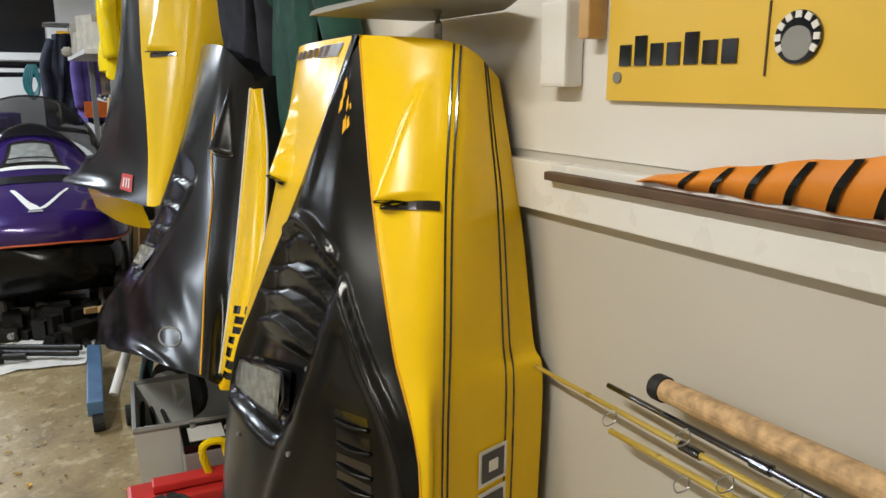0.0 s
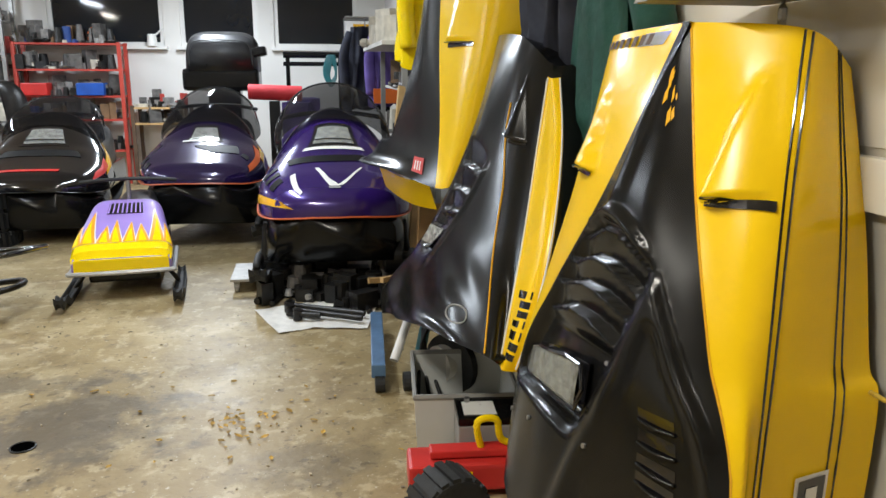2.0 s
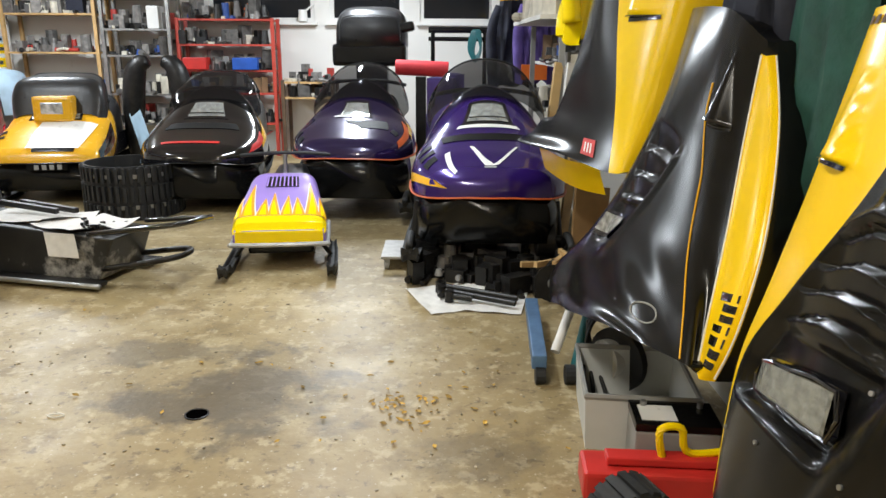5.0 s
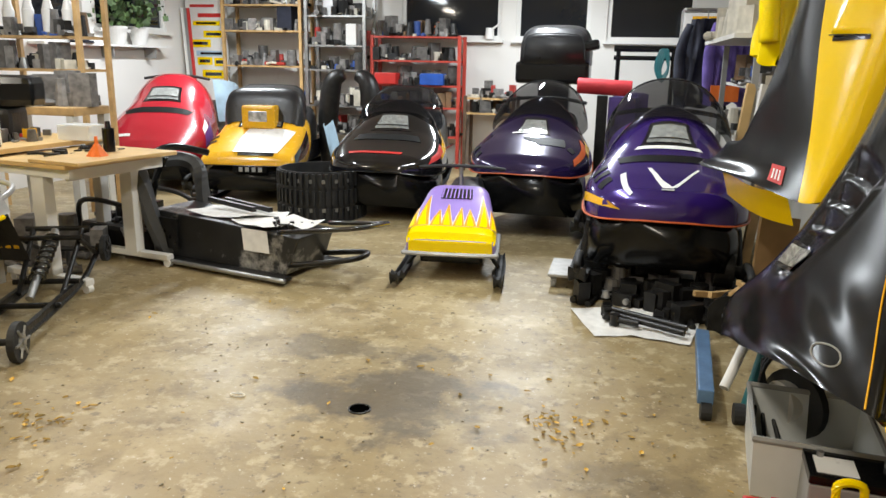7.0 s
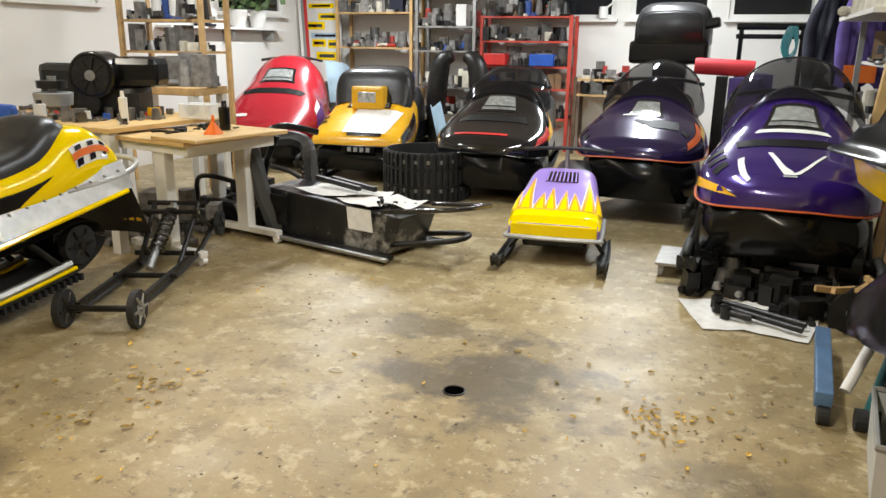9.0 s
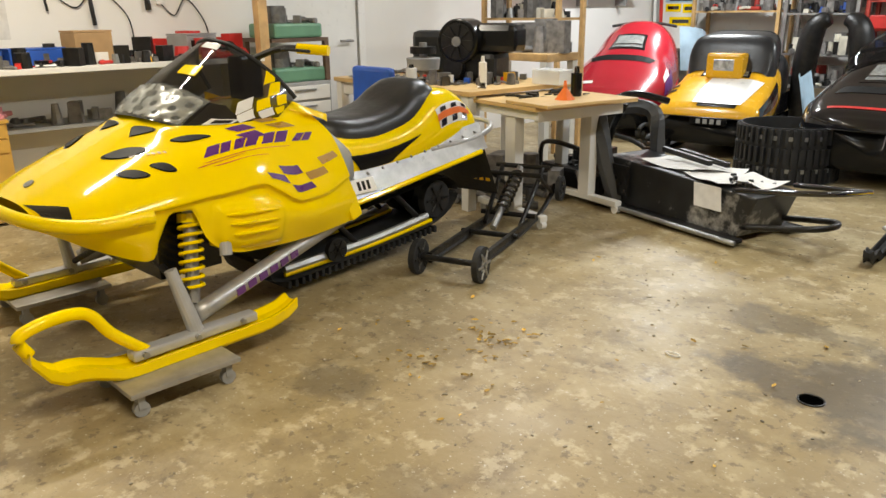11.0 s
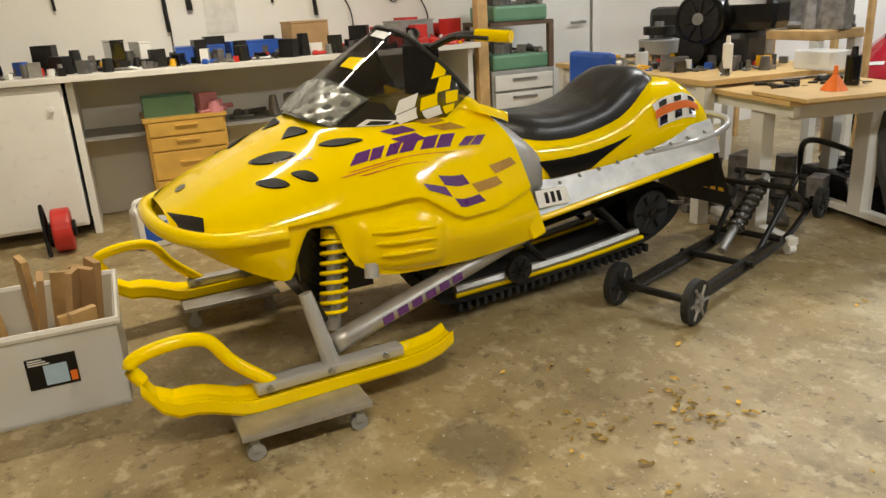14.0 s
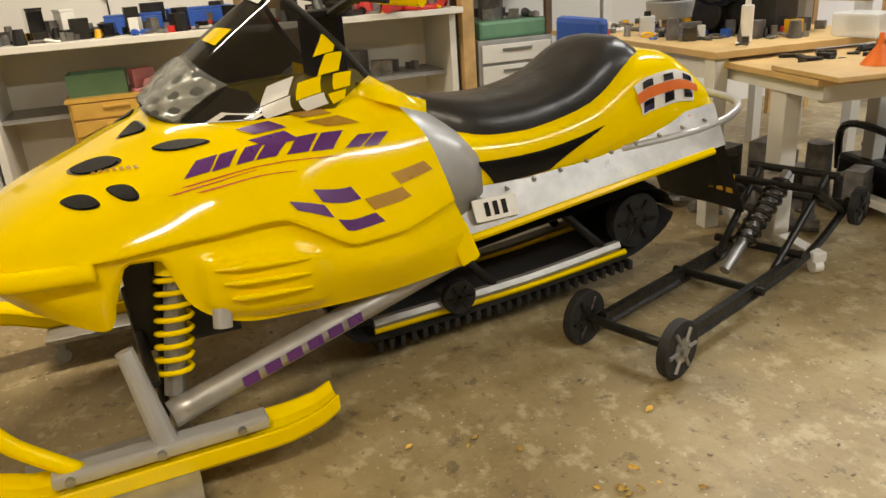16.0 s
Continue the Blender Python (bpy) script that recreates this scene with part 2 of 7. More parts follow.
def tube(bm, pts, r, seg=8, closed=False, steps=6):
    """A round tube along a smooth line through the points."""
    p = [Vector(q) for q in pts]
    n = len(p)
    line = []
    for i in range(n if closed else n - 1):
        a, b, c, d = (p[(i - 1) % n], p[i], p[(i + 1) % n], p[(i + 2) % n]) if closed else (p[max(i - 1, 0)], p[i], p[i + 1], p[min(i + 2, n - 1)])
        for k in range(steps):
            t = k / steps
            line.append(0.5 * ((2 * b) + (c - a) * t + (2 * a - 5 * b + 4 * c - d) * t * t + (3 * b - a - 3 * c + d) * t ** 3))
    if not closed:
        line.append(p[-1])
    rings = []
    for i, q in enumerate(line):
        d = (line[(i + 1) % len(line)] - line[i - 1]) if closed else (line[min(i + 1, len(line) - 1)] - line[max(i - 1, 0)])
        if d.length < 1e-9:
            d = Vector((0, 0, 1))
        rot = d.to_track_quat("Z", "Y").to_matrix()
        rr = r(i / max(1, len(line) - 1)) if callable(r) else r
        rings.append([bm.verts.new(q + rot @ Vector((rr * math.cos(2 * math.pi * k / seg), rr * math.sin(2 * math.pi * k / seg), 0))) for k in range(seg)])
    for i in range(len(rings) - (0 if closed else 1)):
        a, b = rings[i], rings[(i + 1) % len(rings)]
        for k in range(seg):
            bm.faces.new((a[k], a[(k + 1) % seg], b[(k + 1) % seg], b[k]))
    if not closed:
        bm.faces.new(rings[0][::-1])
        bm.faces.new(rings[-1])
    return bm


def lerp(table, u):
    """Smooth interpolation in rows of (u, a, b, ...)."""
    us = [r[0] for r in table]
    if u <= us[0]:
        return table[0][1:]
    for i in range(len(us) - 1):
        if u <= us[i + 1]:
            t = (u - us[i]) / (us[i + 1] - us[i])
            p0, p1, p2, p3 = table[max(i - 1, 0)], table[i], table[i + 1], table[min(i + 2, len(us) - 1)]
            return [max(min(0.5 * (2 * b + (c - a) * t + (2 * a - 5 * b + 4 * c - d) * t * t + (3 * b - a - 3 * c + d) * t ** 3), max(b, c)), min(b, c)) for a, b, c, d in zip(p0[1:], p1[1:], p2[1:], p3[1:])]
    return table[-1][1:]


def shell(table, e=0.75, ez=0.8):
    """A hood-like surface: rows of (u, half width, bottom, top); (u, a), a from -1 to 1 across, gives a point."""
    def at(u, a, off=0.0):
        w, b, h = lerp(table, u)
        s, c = math.sin(a * math.pi / 2), math.cos(a * math.pi / 2)
        x = math.copysign(abs(s) ** e, s) * (w + off)
        return Vector((x, u, b + (h + off - b) * max(c, 0) ** ez))
    return at


def grid(bm, f, us, vs, flip=False):
    rows = [[bm.verts.new(f(u, v)) for v in vs] for u in us]
    for i in range(len(us) - 1):
        for j in range(len(vs) - 1):
            q = (rows[i][j], rows[i][j + 1], rows[i + 1][j + 1], rows[i + 1][j])
            bm.faces.new(q[::-1] if flip else q)
    return rows


def span(a, b, n):
    return [a + (b - a) * i / n for i in range(n + 1)]


def loft(table, n=28, k=24, e=0.75, ez=0.8, caps=True):
    bm = B()
    f = shell(table, e, ez)
    rows = grid(bm, f, span(table[0][0], table[-1][0], n), span(-1, 1, k))
    if caps:
        bm.faces.new(rows[0])
        bm.faces.new(rows[-1][::-1])
        for i in range(len(rows) - 1):
            bm.faces.new((rows[i][0], rows[i + 1][0], rows[i + 1][-1], rows[i][-1]))
    bmesh.ops.recalc_face_normals(bm, faces=bm.faces)
    return bm


def patch(f, poly, off=0.004, n=6):
    """A thin sheet laid on a surface f(u, a, off): four corners (u, a), bilinear."""
    bm = B()
    (a, b, c, d) = poly

    def g(s, t):
        u = (a[0] * (1 - s) + b[0] * s) * (1 - t) + (d[0] * (1 - s) + c[0] * s) * t
        v = (a[1] * (1 - s) + b[1] * s) * (1 - t) + (d[1] * (1 - s) + c[1] * s) * t
        return f(u, v, off)
    grid(bm, g, span(0, 1, n), span(0, 1, n))
    return bm


def skin(columns, shift=None):
    """A surface through lines laid side by side: (u, c) gives a point; c counts the lines; off lifts it along the normal."""
    n = len(columns)

    def raw(u, c):
        c = min(max(c, 0.0), n - 1.0)
        i = min(int(c), n - 2)
        t = c - i
        q = [columns[min(max(j, 0), n - 1)] for j in (i - 1, i, i + 1, i + 2)]
        a, b, d, e = [lerp(k, u) for k in q]
        return Vector([0.5 * (2 * b[k] + (d[k] - a[k]) * t + (2 * a[k] - 5 * b[k] + 4 * d[k] - e[k]) * t * t + (3 * b[k] - a[k] - 3 * d[k] + e[k]) * t ** 3) for k in range(3)])

    def at(u, c, off=0.0):
        p = raw(u, c)
        if shift:
            off += shift(u, c)
        if off:
            h = 0.004
            du, dc = raw(u + h, c) - raw(u - h, c), raw(u, c + h * 4) - raw(u, c - h * 4)
            m = dc.cross(du)
            if m.length > 1e-12:
                p = p + m.normalized() * off
        return p
    return at


def step(a, b, x):
    """0 below a, 1 above b, smooth between (a may be the larger)."""
    t = min(1.0, max(0.0, (x - a) / (b - a)))
    return t * t * (3 - 2 * t)


def mirrored(f):
    """The same surface on both sides of the centre plane: the sign of c is the side."""
    def at(u, c, off=0.0):
        p = f(u, abs(c), off)
        return Vector((-p.x, p.y, p.z)) if c < 0 else p
    return at


def tub(x0, x1, y0, y1, z0, z1, th=0.008, flare=0.0):
    """An open box with wall thickness, as one closed mesh."""
    bm = B()
    ring = lambda d, z, e=0.0: [bm.verts.new((x, y, z)) for x, y in ((x0 + d - e, y0 + d - e), (x1 - d + e, y0 + d - e), (x1 - d + e, y1 - d + e), (x0 + d - e, y1 - d + e))]
    a, b, c, d = ring(0, z0), ring(0, z1, flare), ring(th, z1, flare), ring(th, z0 + th)
    bm.faces.new(a[::-1])
    bm.faces.new(d)
    for p, q in ((a, b), (b, c), (c, d)):
        for k in range(4):
            bm.faces.new((p[k], p[(k + 1) % 4], q[(k + 1) % 4], q[k]))
    return bm


def rounded(f, poly, off=0.004, n=5, m=28):
    """Like patch, with its corners rounded off."""
    bm = B()
    a, b, c, d = poly

    def g(r, q):
        x, y = math.cos(q), math.sin(q)
        k = (abs(x) ** 2.6 + abs(y) ** 2.6) ** (1 / 2.6)
        s, t = 0.5 + 0.5 * r * x / k, 0.5 + 0.5 * r * y / k
        return f(*[((a[i] * (1 - s) + b[i] * s) * (1 - t) + (d[i] * (1 - s) + c[i] * s) * t) for i in (0, 1)], off)
    grid(bm, g, span(0.02, 1, n), span(0, 2 * math.pi, m))
    bmesh.ops.remove_doubles(bm, verts=bm.verts, dist=1e-5)
    return bm


def slab(name, x0, x1, y0, y1, z0, z1, material, parent=None, label="", bevel=0.0):
    return part(name, box(B(), x0, x1, y0, y1, z0, z1), material, parent, label, bevel=bevel)


def clutter(bm, x0, x1, y0, y1, z, n, size=0.05, seed=1, tall=1.0):
    """A heap of small odd parts on a support at height z."""
    rnd = random.Random(seed)
    for i in range(n):
        s = size * rnd.uniform(0.4, 1.3)
        x, y = rnd.uniform(x0, x1), rnd.uniform(y0, y1)
        h = s * rnd.uniform(0.4, 1.3) * tall
        m = Matrix.Translation((x, y, z)) @ Matrix.Rotation(rnd.uniform(0, 6.3), 4, "Z")
        k = rnd.random()
        if k < 0.4:
            box(bm, -s / 2, s / 2, -s * 0.3, s * 0.3, 0, h, m)
        elif k < 0.7:
            p = m @ Vector((0, 0, 0))
            cyl(bm, p, p + Vector((0, 0, h)), s * 0.4, s * rnd.uniform(0.2, 0.4), 10)
        elif k < 0.85:
            d = m.to_3x3() @ Vector((1, 0, 0))
            p = Vector((x, y, z + s * 0.16))
            cyl(bm, p - d * s, p + d * s, s * 0.15, seg=8)
            cyl(bm, p + d * s * 0.6, p + d * s * 0.9, s * 0.24, seg=8)
        else:
            r_ = s * 0.55
            tube(bm, [m @ Vector((r_ * math.cos(q), r_ * math.sin(q), s * (0.12 + 0.1 * math.sin(q * 1.5)))) for q in (0, 1.1, 2.2, 3.3, 4.4)], s * 0.1, 6, steps=2)
    return bm


# ---- room ----
X0, X1, Y0, Y1, H = -5.5, 1.45, -2.2, 10.2, 2.6
tagged(slab("floor", X0 - 0.2, X1 + 0.2, Y0 - 0.2, Y1 + 0.2, -0.2, 0, CONC), "worn stained concrete garage floor", "floor", kind="structure")
tagged(slab("ceiling", X0 - 0.2, X1 + 0.2, Y0 - 0.2, Y1 + 0.2, H, H + 0.15, CEIL), "white painted garage ceiling", "ceiling", kind="structure")
right = part("wall_east", box(box(B(), X1, X1 + 0.2, Y0, Y1, 1.2, H), X1 + 0.004, X1 + 0.2, Y0, Y1, 0, 1.2), [WALLM, WALLL])
for p in right.data.polygons:
    p.material_index = 1 if p.center.z < 1.19 else 0
tagged(right, "cream painted wall, greyer and scuffed below", "wall", kind="structure")
tagged(slab("wall_south", X0 - 0.2, X1 + 0.2, Y0 - 0.2, Y0, 0, H, WALLM), "plain cream wall", "wall", kind="structure")
tagged(slab("trim", X1 - 0.022, X1 + 0.02, Y0, 4.9, 1.095, 1.185, WHTG, bevel=0.003), "white horizontal wall board", "trim", kind="structure")


def pierced(name, horizontal, fixed0, fixed1, a0, a1, holes, label):
    """A wall with window and door openings: holes are (from, to, bottom, top)."""
    bm = B()

    def blk(p, q, z0, z1):
        if horizontal:
            box(bm, p, q, fixed0, fixed1, z0, z1)
        else:
            box(bm, fixed0, fixed1, p, q, z0, z1)
    at = a0
    for p, q, z0, z1 in sorted(holes):
        blk(at, p, 0, H)
        if z0 > 0:
            blk(p, q, 0, z0)
        blk(p, q, z1, H)
        at = q
    blk(at, a1, 0, H)
    return tagged(part(name, bm, WALLM), label, "wall", kind="structure")


def window(p, q, z0, z1, horizontal, wall):
    """A dark window seen at night, in the wall's opening."""
    w = thing("window", Matrix.Identity(4), "white framed window, black with night outside", "window", "garage windows")
    w["kind"] = "structure"

    def bx(bm, a, b, d0, d1, c, d):
        return box(bm, a, b, wall + d0, wall + d1, c, d) if horizontal else box(bm, wall - d1, wall - d0, a, b, c, d)
    bm = B()
    for a, b, c, d in ((p, p + 0.05, z0, z1), (q - 0.05, q, z0, z1), (p + 0.05, q - 0.05, z0, z0 + 0.05), (p + 0.05, q - 0.05, z1 - 0.05, z1)):
        bx(bm, a, b, 0.03, 0.09, c, d)
    part("window_frame", bm, WHTG, w)
    part("pane", bx(B(), p + 0.045, q - 0.045, 0.055, 0.065, z0 + 0.045, z1 - 0.045), PANE, w, "black glass")
    part("window_sill", bx(B(), p - 0.04, q + 0.04, -0.09, 0.05, z0 - 0.035, z0 + 0.001), WHTG, w)
    return w


NW = [(-2.52, -1.22, 1.6, 2.35), (-1.03, -0.12, 1.6, 2.35), (0.08, 1.1, 1.6, 2.35)]
pierced("wall_north", True, Y1, Y1 + 0.2, X0 - 0.2, X1 + 0.2, NW, "white wall with a row of dark windows")
WW = [(5.35, 6.35, 1.62, 2.35), (7.2, 7.95, 1.62, 2.35), (8.15, 9.5, 1.62, 2.35)]
pierced("wall_west", False, X0 - 0.2, X0, Y0, Y1, [(4.05, 4.95, 0.0, 2.05)] + WW, "white wall behind the workbench")
for w in NW:
    window(*w, True, Y1)
for w in WW:
    window(*w, False, X0)
dr = tagged(slab("door_1", X0 - 0.06, X0 - 0.015, 4.06, 4.94, 0.01, 2.04, WHTG, bevel=0.004), "white flush door with a steel lever handle", "door", kind="structure")
part("door_handle", cyl(cyl(B(), (X0 - 0.015, 4.84, 1.02), (X0 + 0.04, 4.84, 1.02), 0.012), (X0 + 0.04, 4.86, 1.02), (X0 + 0.04, 4.72, 1.02), 0.01), STEEL, dr)
bm = B()
for a, b, c, d in ((3.98, 4.05, 0, 2.05), (4.95, 5.02, 0, 2.05), (3.98, 5.02, 2.05, 2.12)):
    box(bm, X0 - 0.01, X0 + 0.015, a, b, c, d)
tagged(part("door_trim", bm, WHTG), "white door casing", "trim", kind="structure")
for lx, ly in TUBES:
    t = thing("ceiling_light", pose(lx, ly, 2.6), "white fluorescent tube fitting under the ceiling", "lamp", "ceiling lights")
    part("housing", box(B(), -0.07, 0.07, -0.64, 0.64, -0.05, 0), WHTG, t)


# ---- snowmobiles ----
def helix(bm, a, b, R, r, turns, seg=8):
    a, b = Vector(a), Vector(b)
    q = (b - a).to_track_quat("Z", "Y").to_matrix()
    L = (b - a).length
    n = turns * 10
    return tube(bm, [a + q @ Vector((R * math.cos(2 * math.pi * i / 10), R * math.sin(2 * math.pi * i / 10), L * i / n)) for i in range(n + 1)], r, seg, steps=1)


def wheel(name, parent, c, r, w, material=RUB, hub=None, axis=(1, 0, 0)):
    c, ax = Vector(c), Vector(axis).normalized()
    ob = part(name, cyl(B(), c - ax * w / 2, c + ax * w / 2, r, seg=22), material, parent, bevel=0.004)
    bm = B()
    cyl(bm, c - ax * (w / 2 + 0.004), c + ax * (w / 2 + 0.004), r * 0.45, seg=12)
    cyl(bm, c - ax * (w / 2 + 0.014), c + ax * (w / 2 + 0.014), r * 0.16, seg=10)
    q = ax.to_track_quat("Z", "Y").to_matrix()
    for k in range(6):
        d = q @ Vector((math.cos(k * math.pi / 3), math.sin(k * math.pi / 3), 0))
        for sgn in (-1, 1):
            cyl(bm, c + ax * sgn * (w / 2 + 0.003) + d * r * 0.3, c + ax * sgn * (w / 2 + 0.003) + d * r * 0.8, r * 0.07, seg=6)
    part("hub", bm, hub or OILY, ob)
    return ob


def ski(parent, x, y0, y1, z, material, loop, width=0.11, handle=0.2, label=""):
    """A ski with a turned-up tip and, where it has one, a hand loop."""
    bm = B()
    prof = [(0.0, handle * 0.7), (0.06, handle * 0.3), (0.16, 0.05), (0.3, 0.0), (0.85, 0.0), (0.95, 0.015), (1.0, 0.04)]
    L = y1 - y0

    def f(t, v):
        zz = lerp(prof, t)[0]
        k = 0.75 + 0.25 * min(1, t / 0.2) if t < 0.2 else 1 - 0.3 * max(0, (t - 0.85) / 0.15)
        edge = 0.014 if abs(v) > 0.8 else 0.0
        return Vector((x + v * width / 2 * k, y0 + t * L, z + zz + edge))
    us, vs = span(0, 1, 22), [-1, -0.82, -0.3, 0.3, 0.82, 1]
    rows = grid(bm, f, us, vs)
    low = grid(bm, lambda t, v: f(t, v * 0.97) - Vector((0, 0, 0.022 + (0.014 if abs(v) > 0.8 else 0))), us, vs, True)
    for i in range(len(us) - 1):
        for j in (0, -1):
            bm.faces.new((rows[i][j], rows[i + 1][j], low[i + 1][j], low[i][j]))
    for e in (0, -1):
        for j in range(len(vs) - 1):
            bm.faces.new((rows[e][j], rows[e][j + 1], low[e][j + 1], low[e][j]))
    bmesh.ops.recalc_face_normals(bm, faces=bm.faces)
    s = part("ski", bm, material, parent, label, smooth=False)
    if loop:
        bm = B()
        tube(bm, [(x, y0 + 0.012, z + handle * 0.66), (x, y0 - 0.01, z + handle * 0.95), (x, y0 + 0.09, z + handle * 1.08), (x, y0 + 0.2, z + handle * 1.02), (x, y0 + 0.27, z + handle * 0.6), (x, y0 + 0.38, z + 0.03)], 0.021, 10)
        part("ski_loop", bm, material, s, smooth=True)
    return s


def dolly(x, y, rz, z=0.075, w=0.3, d=0.42, group="sled dollies"):
    t = thing("wheeled_dolly", pose(x, y, 0, 0, 0, rz), "low flat dolly of bare sheet metal on castors", "dolly", group)
    part("platform", box(B(), -w / 2, w / 2, -d / 2, d / 2, z - 0.018, z), ALU, t, bevel=0.003)
    for sx in (-1, 1):
        for sy in (-1, 1):
            cx, cy = sx * (w / 2 - 0.035), sy * (d / 2 - 0.04)
            part("castor", cyl(box(B(), cx - 0.017, cx + 0.017, cy - 0.012, cy + 0.012, 0.03, z - 0.018), (cx - 0.012, cy, 0.027), (cx + 0.012, cy, 0.027), 0.027), GREYP, t)
    return t


def far_sled(name, m, label, hood, table, screen, lampbox, colours, lift, stance=0.9, vents=(), bars=(), seat=True, boxy=0.0, screen_mat=None):
    """A parked snowmobile, nose towards -y. table: hood rows; screen: rows of the windscreen; lampbox: u, half width, height along the hood."""
    t = thing(name, m, label, "snowmobile", "parked snowmobiles")
    u0, u1 = table[0][0], table[-1][0]

    def f(u, a, off=0.0):
        # a flat broad nose that draws in to a narrow crown towards the screen
        w, b, h = lerp(table, u)
        k = step(0.3, 0.8, u) * (1 - boxy)
        e, ez = 0.68 - 0.2 * boxy + 0.42 * k, 0.58 - 0.1 * boxy + 0.62 * k
        sn, cs = math.sin(a * math.pi / 2), max(0.0, math.cos(a * math.pi / 2))
        return Vector((math.copysign(abs(sn) ** e, sn) * (w + off), u - off * 0.5, b + (h + off - b) * cs ** ez))
    bm = B()
    rows = grid(bm, f, span(u0, u1, 40), span(-1, 1, 40))
    bm.faces.new(rows[0])
    bm.faces.new(rows[-1][::-1])
    bmesh.ops.recalc_face_normals(bm, faces=bm.faces)
    hd = part("hood", bm, hood, t, smooth=True)
    pan = [(u0 + 0.03, table[0][1] * 0.9, lift + 0.16, table[0][2] + 0.03)] + [(r[0], r[1] * 0.93, lift + (0.1 if 0.2 < r[0] < 1 else 0.12), r[2] + 0.02) for r in table[1:]]
    part("belly_pan", loft(pan, e=0.55, ez=0.35), BLKP, t, smooth=True)
    bm = B()
    tube(bm, [f(r[0], -1, 0.006) for r in table[::-1]] + [Vector((table[0][1] * a, u0 - 0.02 * (1 - a * a), table[0][2] + 0.004)) for a in (-0.6, 0, 0.6)] + [f(r[0], 1, 0.006) for r in table], 0.0055, 6, steps=5)
    part("trim_line", bm, colours[0], hd)
    u, hw, du = lampbox
    aw = hw / lerp(table, u)[0] * 0.5
    part("headlight", patch(f, ((u, -aw), (u, aw), (u + du, aw * 0.95), (u + du, -aw * 0.95)), 0.006), CHROME, hd, "clear rectangular headlamp")
    part("headlight_rim", patch(f, ((u - 0.025, -aw * 1.25), (u - 0.025, aw * 1.25), (u + du + 0.025, aw * 1.18), (u + du + 0.025, -aw * 1.18)), 0.003), BLKG, hd)
    part("lens", patch(f, ((u, -aw), (u, aw), (u + du, aw * 0.95), (u + du, -aw * 0.95)), 0.012), LENS, hd)
    part("lamp_bar", patch(f, ((u + du * 0.16, -aw * 0.96), (u + du * 0.16, aw * 0.96), (u + du * 0.24, aw * 0.95), (u + du * 0.24, -aw * 0.95)), 0.014, 4), BLKG, hd)
    for p in vents:
        part("vent", patch(f, p, 0.004), MESHM, hd)
    # hood graphics, plus white tube reflections painted in on two sleds
    for p, c in bars:
        part("decal_or_glint", patch(f, p, 0.005), c, hd)
    if screen:
        sc = B()
        g = shell(screen, 0.95 - 0.6 * boxy, 0.95 - 0.65 * boxy)
        grid(sc, g, span(screen[0][0], screen[-1][0], 16), span(-1, 1, 28))
        ws_ = part("windscreen", sc, screen_mat or SMOKE, t, "smoked plastic screen" if not screen_mat else "black cloth screen cover", smooth=True)
        part("screen_edge", tube(B(), [g(screen[-1][0], a) for a in span(-1, 1, 14)], 0.007, 6, steps=2), RUB, ws_)
    if seat:
        part("seat", loft([(u1 - 0.15, 0.17, lift + 0.42, lift + 0.62), (u1 + 0.3, 0.19, lift + 0.4, lift + 0.66), (u1 + 0.8, 0.2, lift + 0.4, lift + 0.68), (u1 + 1.05, 0.18, lift + 0.42, lift + 0.8), (u1 + 1.2, 0.15, lift + 0.44, lift + 0.7)], 16, 14, 0.6, 0.5), VINYL, t, smooth=True)
    part("tunnel", box(B(), -0.21, 0.21, u1 - 0.2, u1 + 1.35, lift + 0.2, lift + 0.42), colours[1], t, bevel=0.02)
    bm = B()
    tube(bm, [(0, u1 - 0.3, lift + 0.03), (0, u1 + 0.9, lift + 0.03), (0, u1 + 1.2, lift + 0.1), (0, u1 + 1.3, lift + 0.2), (0, u1 + 1.1, lift + 0.26), (0, u1 - 0.2, lift + 0.22), (0, u1 - 0.45, lift + 0.14)], 0.02, 6, True)
    bmesh.ops.scale(bm, vec=(9.5, 1, 1), verts=bm.verts)
    part("track", bm, RUB, t)
    part("handlebar", tube(B(), [(-0.36, u1 - 0.15, table[-1][3] + 0.02), (-0.15, u1 - 0.1, table[-1][3] + 0.05), (0.15, u1 - 0.1, table[-1][3] + 0.05), (0.36, u1 - 0.15, table[-1][3] + 0.02)], 0.015), RUB, t)
    for s in (-1, 1):
        x = s * stance / 2
        ski(t, x, u0 - 0.1, u0 + 0.85, lift + 0.024, RUB, True, 0.13, 0.14)
        bm = B()
        cyl(bm, (x, 0.4, lift + 0.03), (x * 0.93, 0.42, lift + 0.3), 0.03)
        cyl(bm, (x * 0.93, 0.42, lift + 0.26), (s * 0.2, 0.75, lift + 0.2), 0.022)
        cyl(bm, (x * 0.93, 0.42, lift + 0.18), (s * 0.2, 0.35, lift + 0.22), 0.02)
        part("suspension_arm", bm, OILY, t)
        part("spring", helix(B(), (x * 0.9, 0.44, lift + 0.14), (x * 0.6, 0.5, lift + 0.42), 0.032, 0.008, 7), OILY, t)
    return t


STRIPE = mat("orange_trim", (0.6, 0.12, 0.03), 0.35)
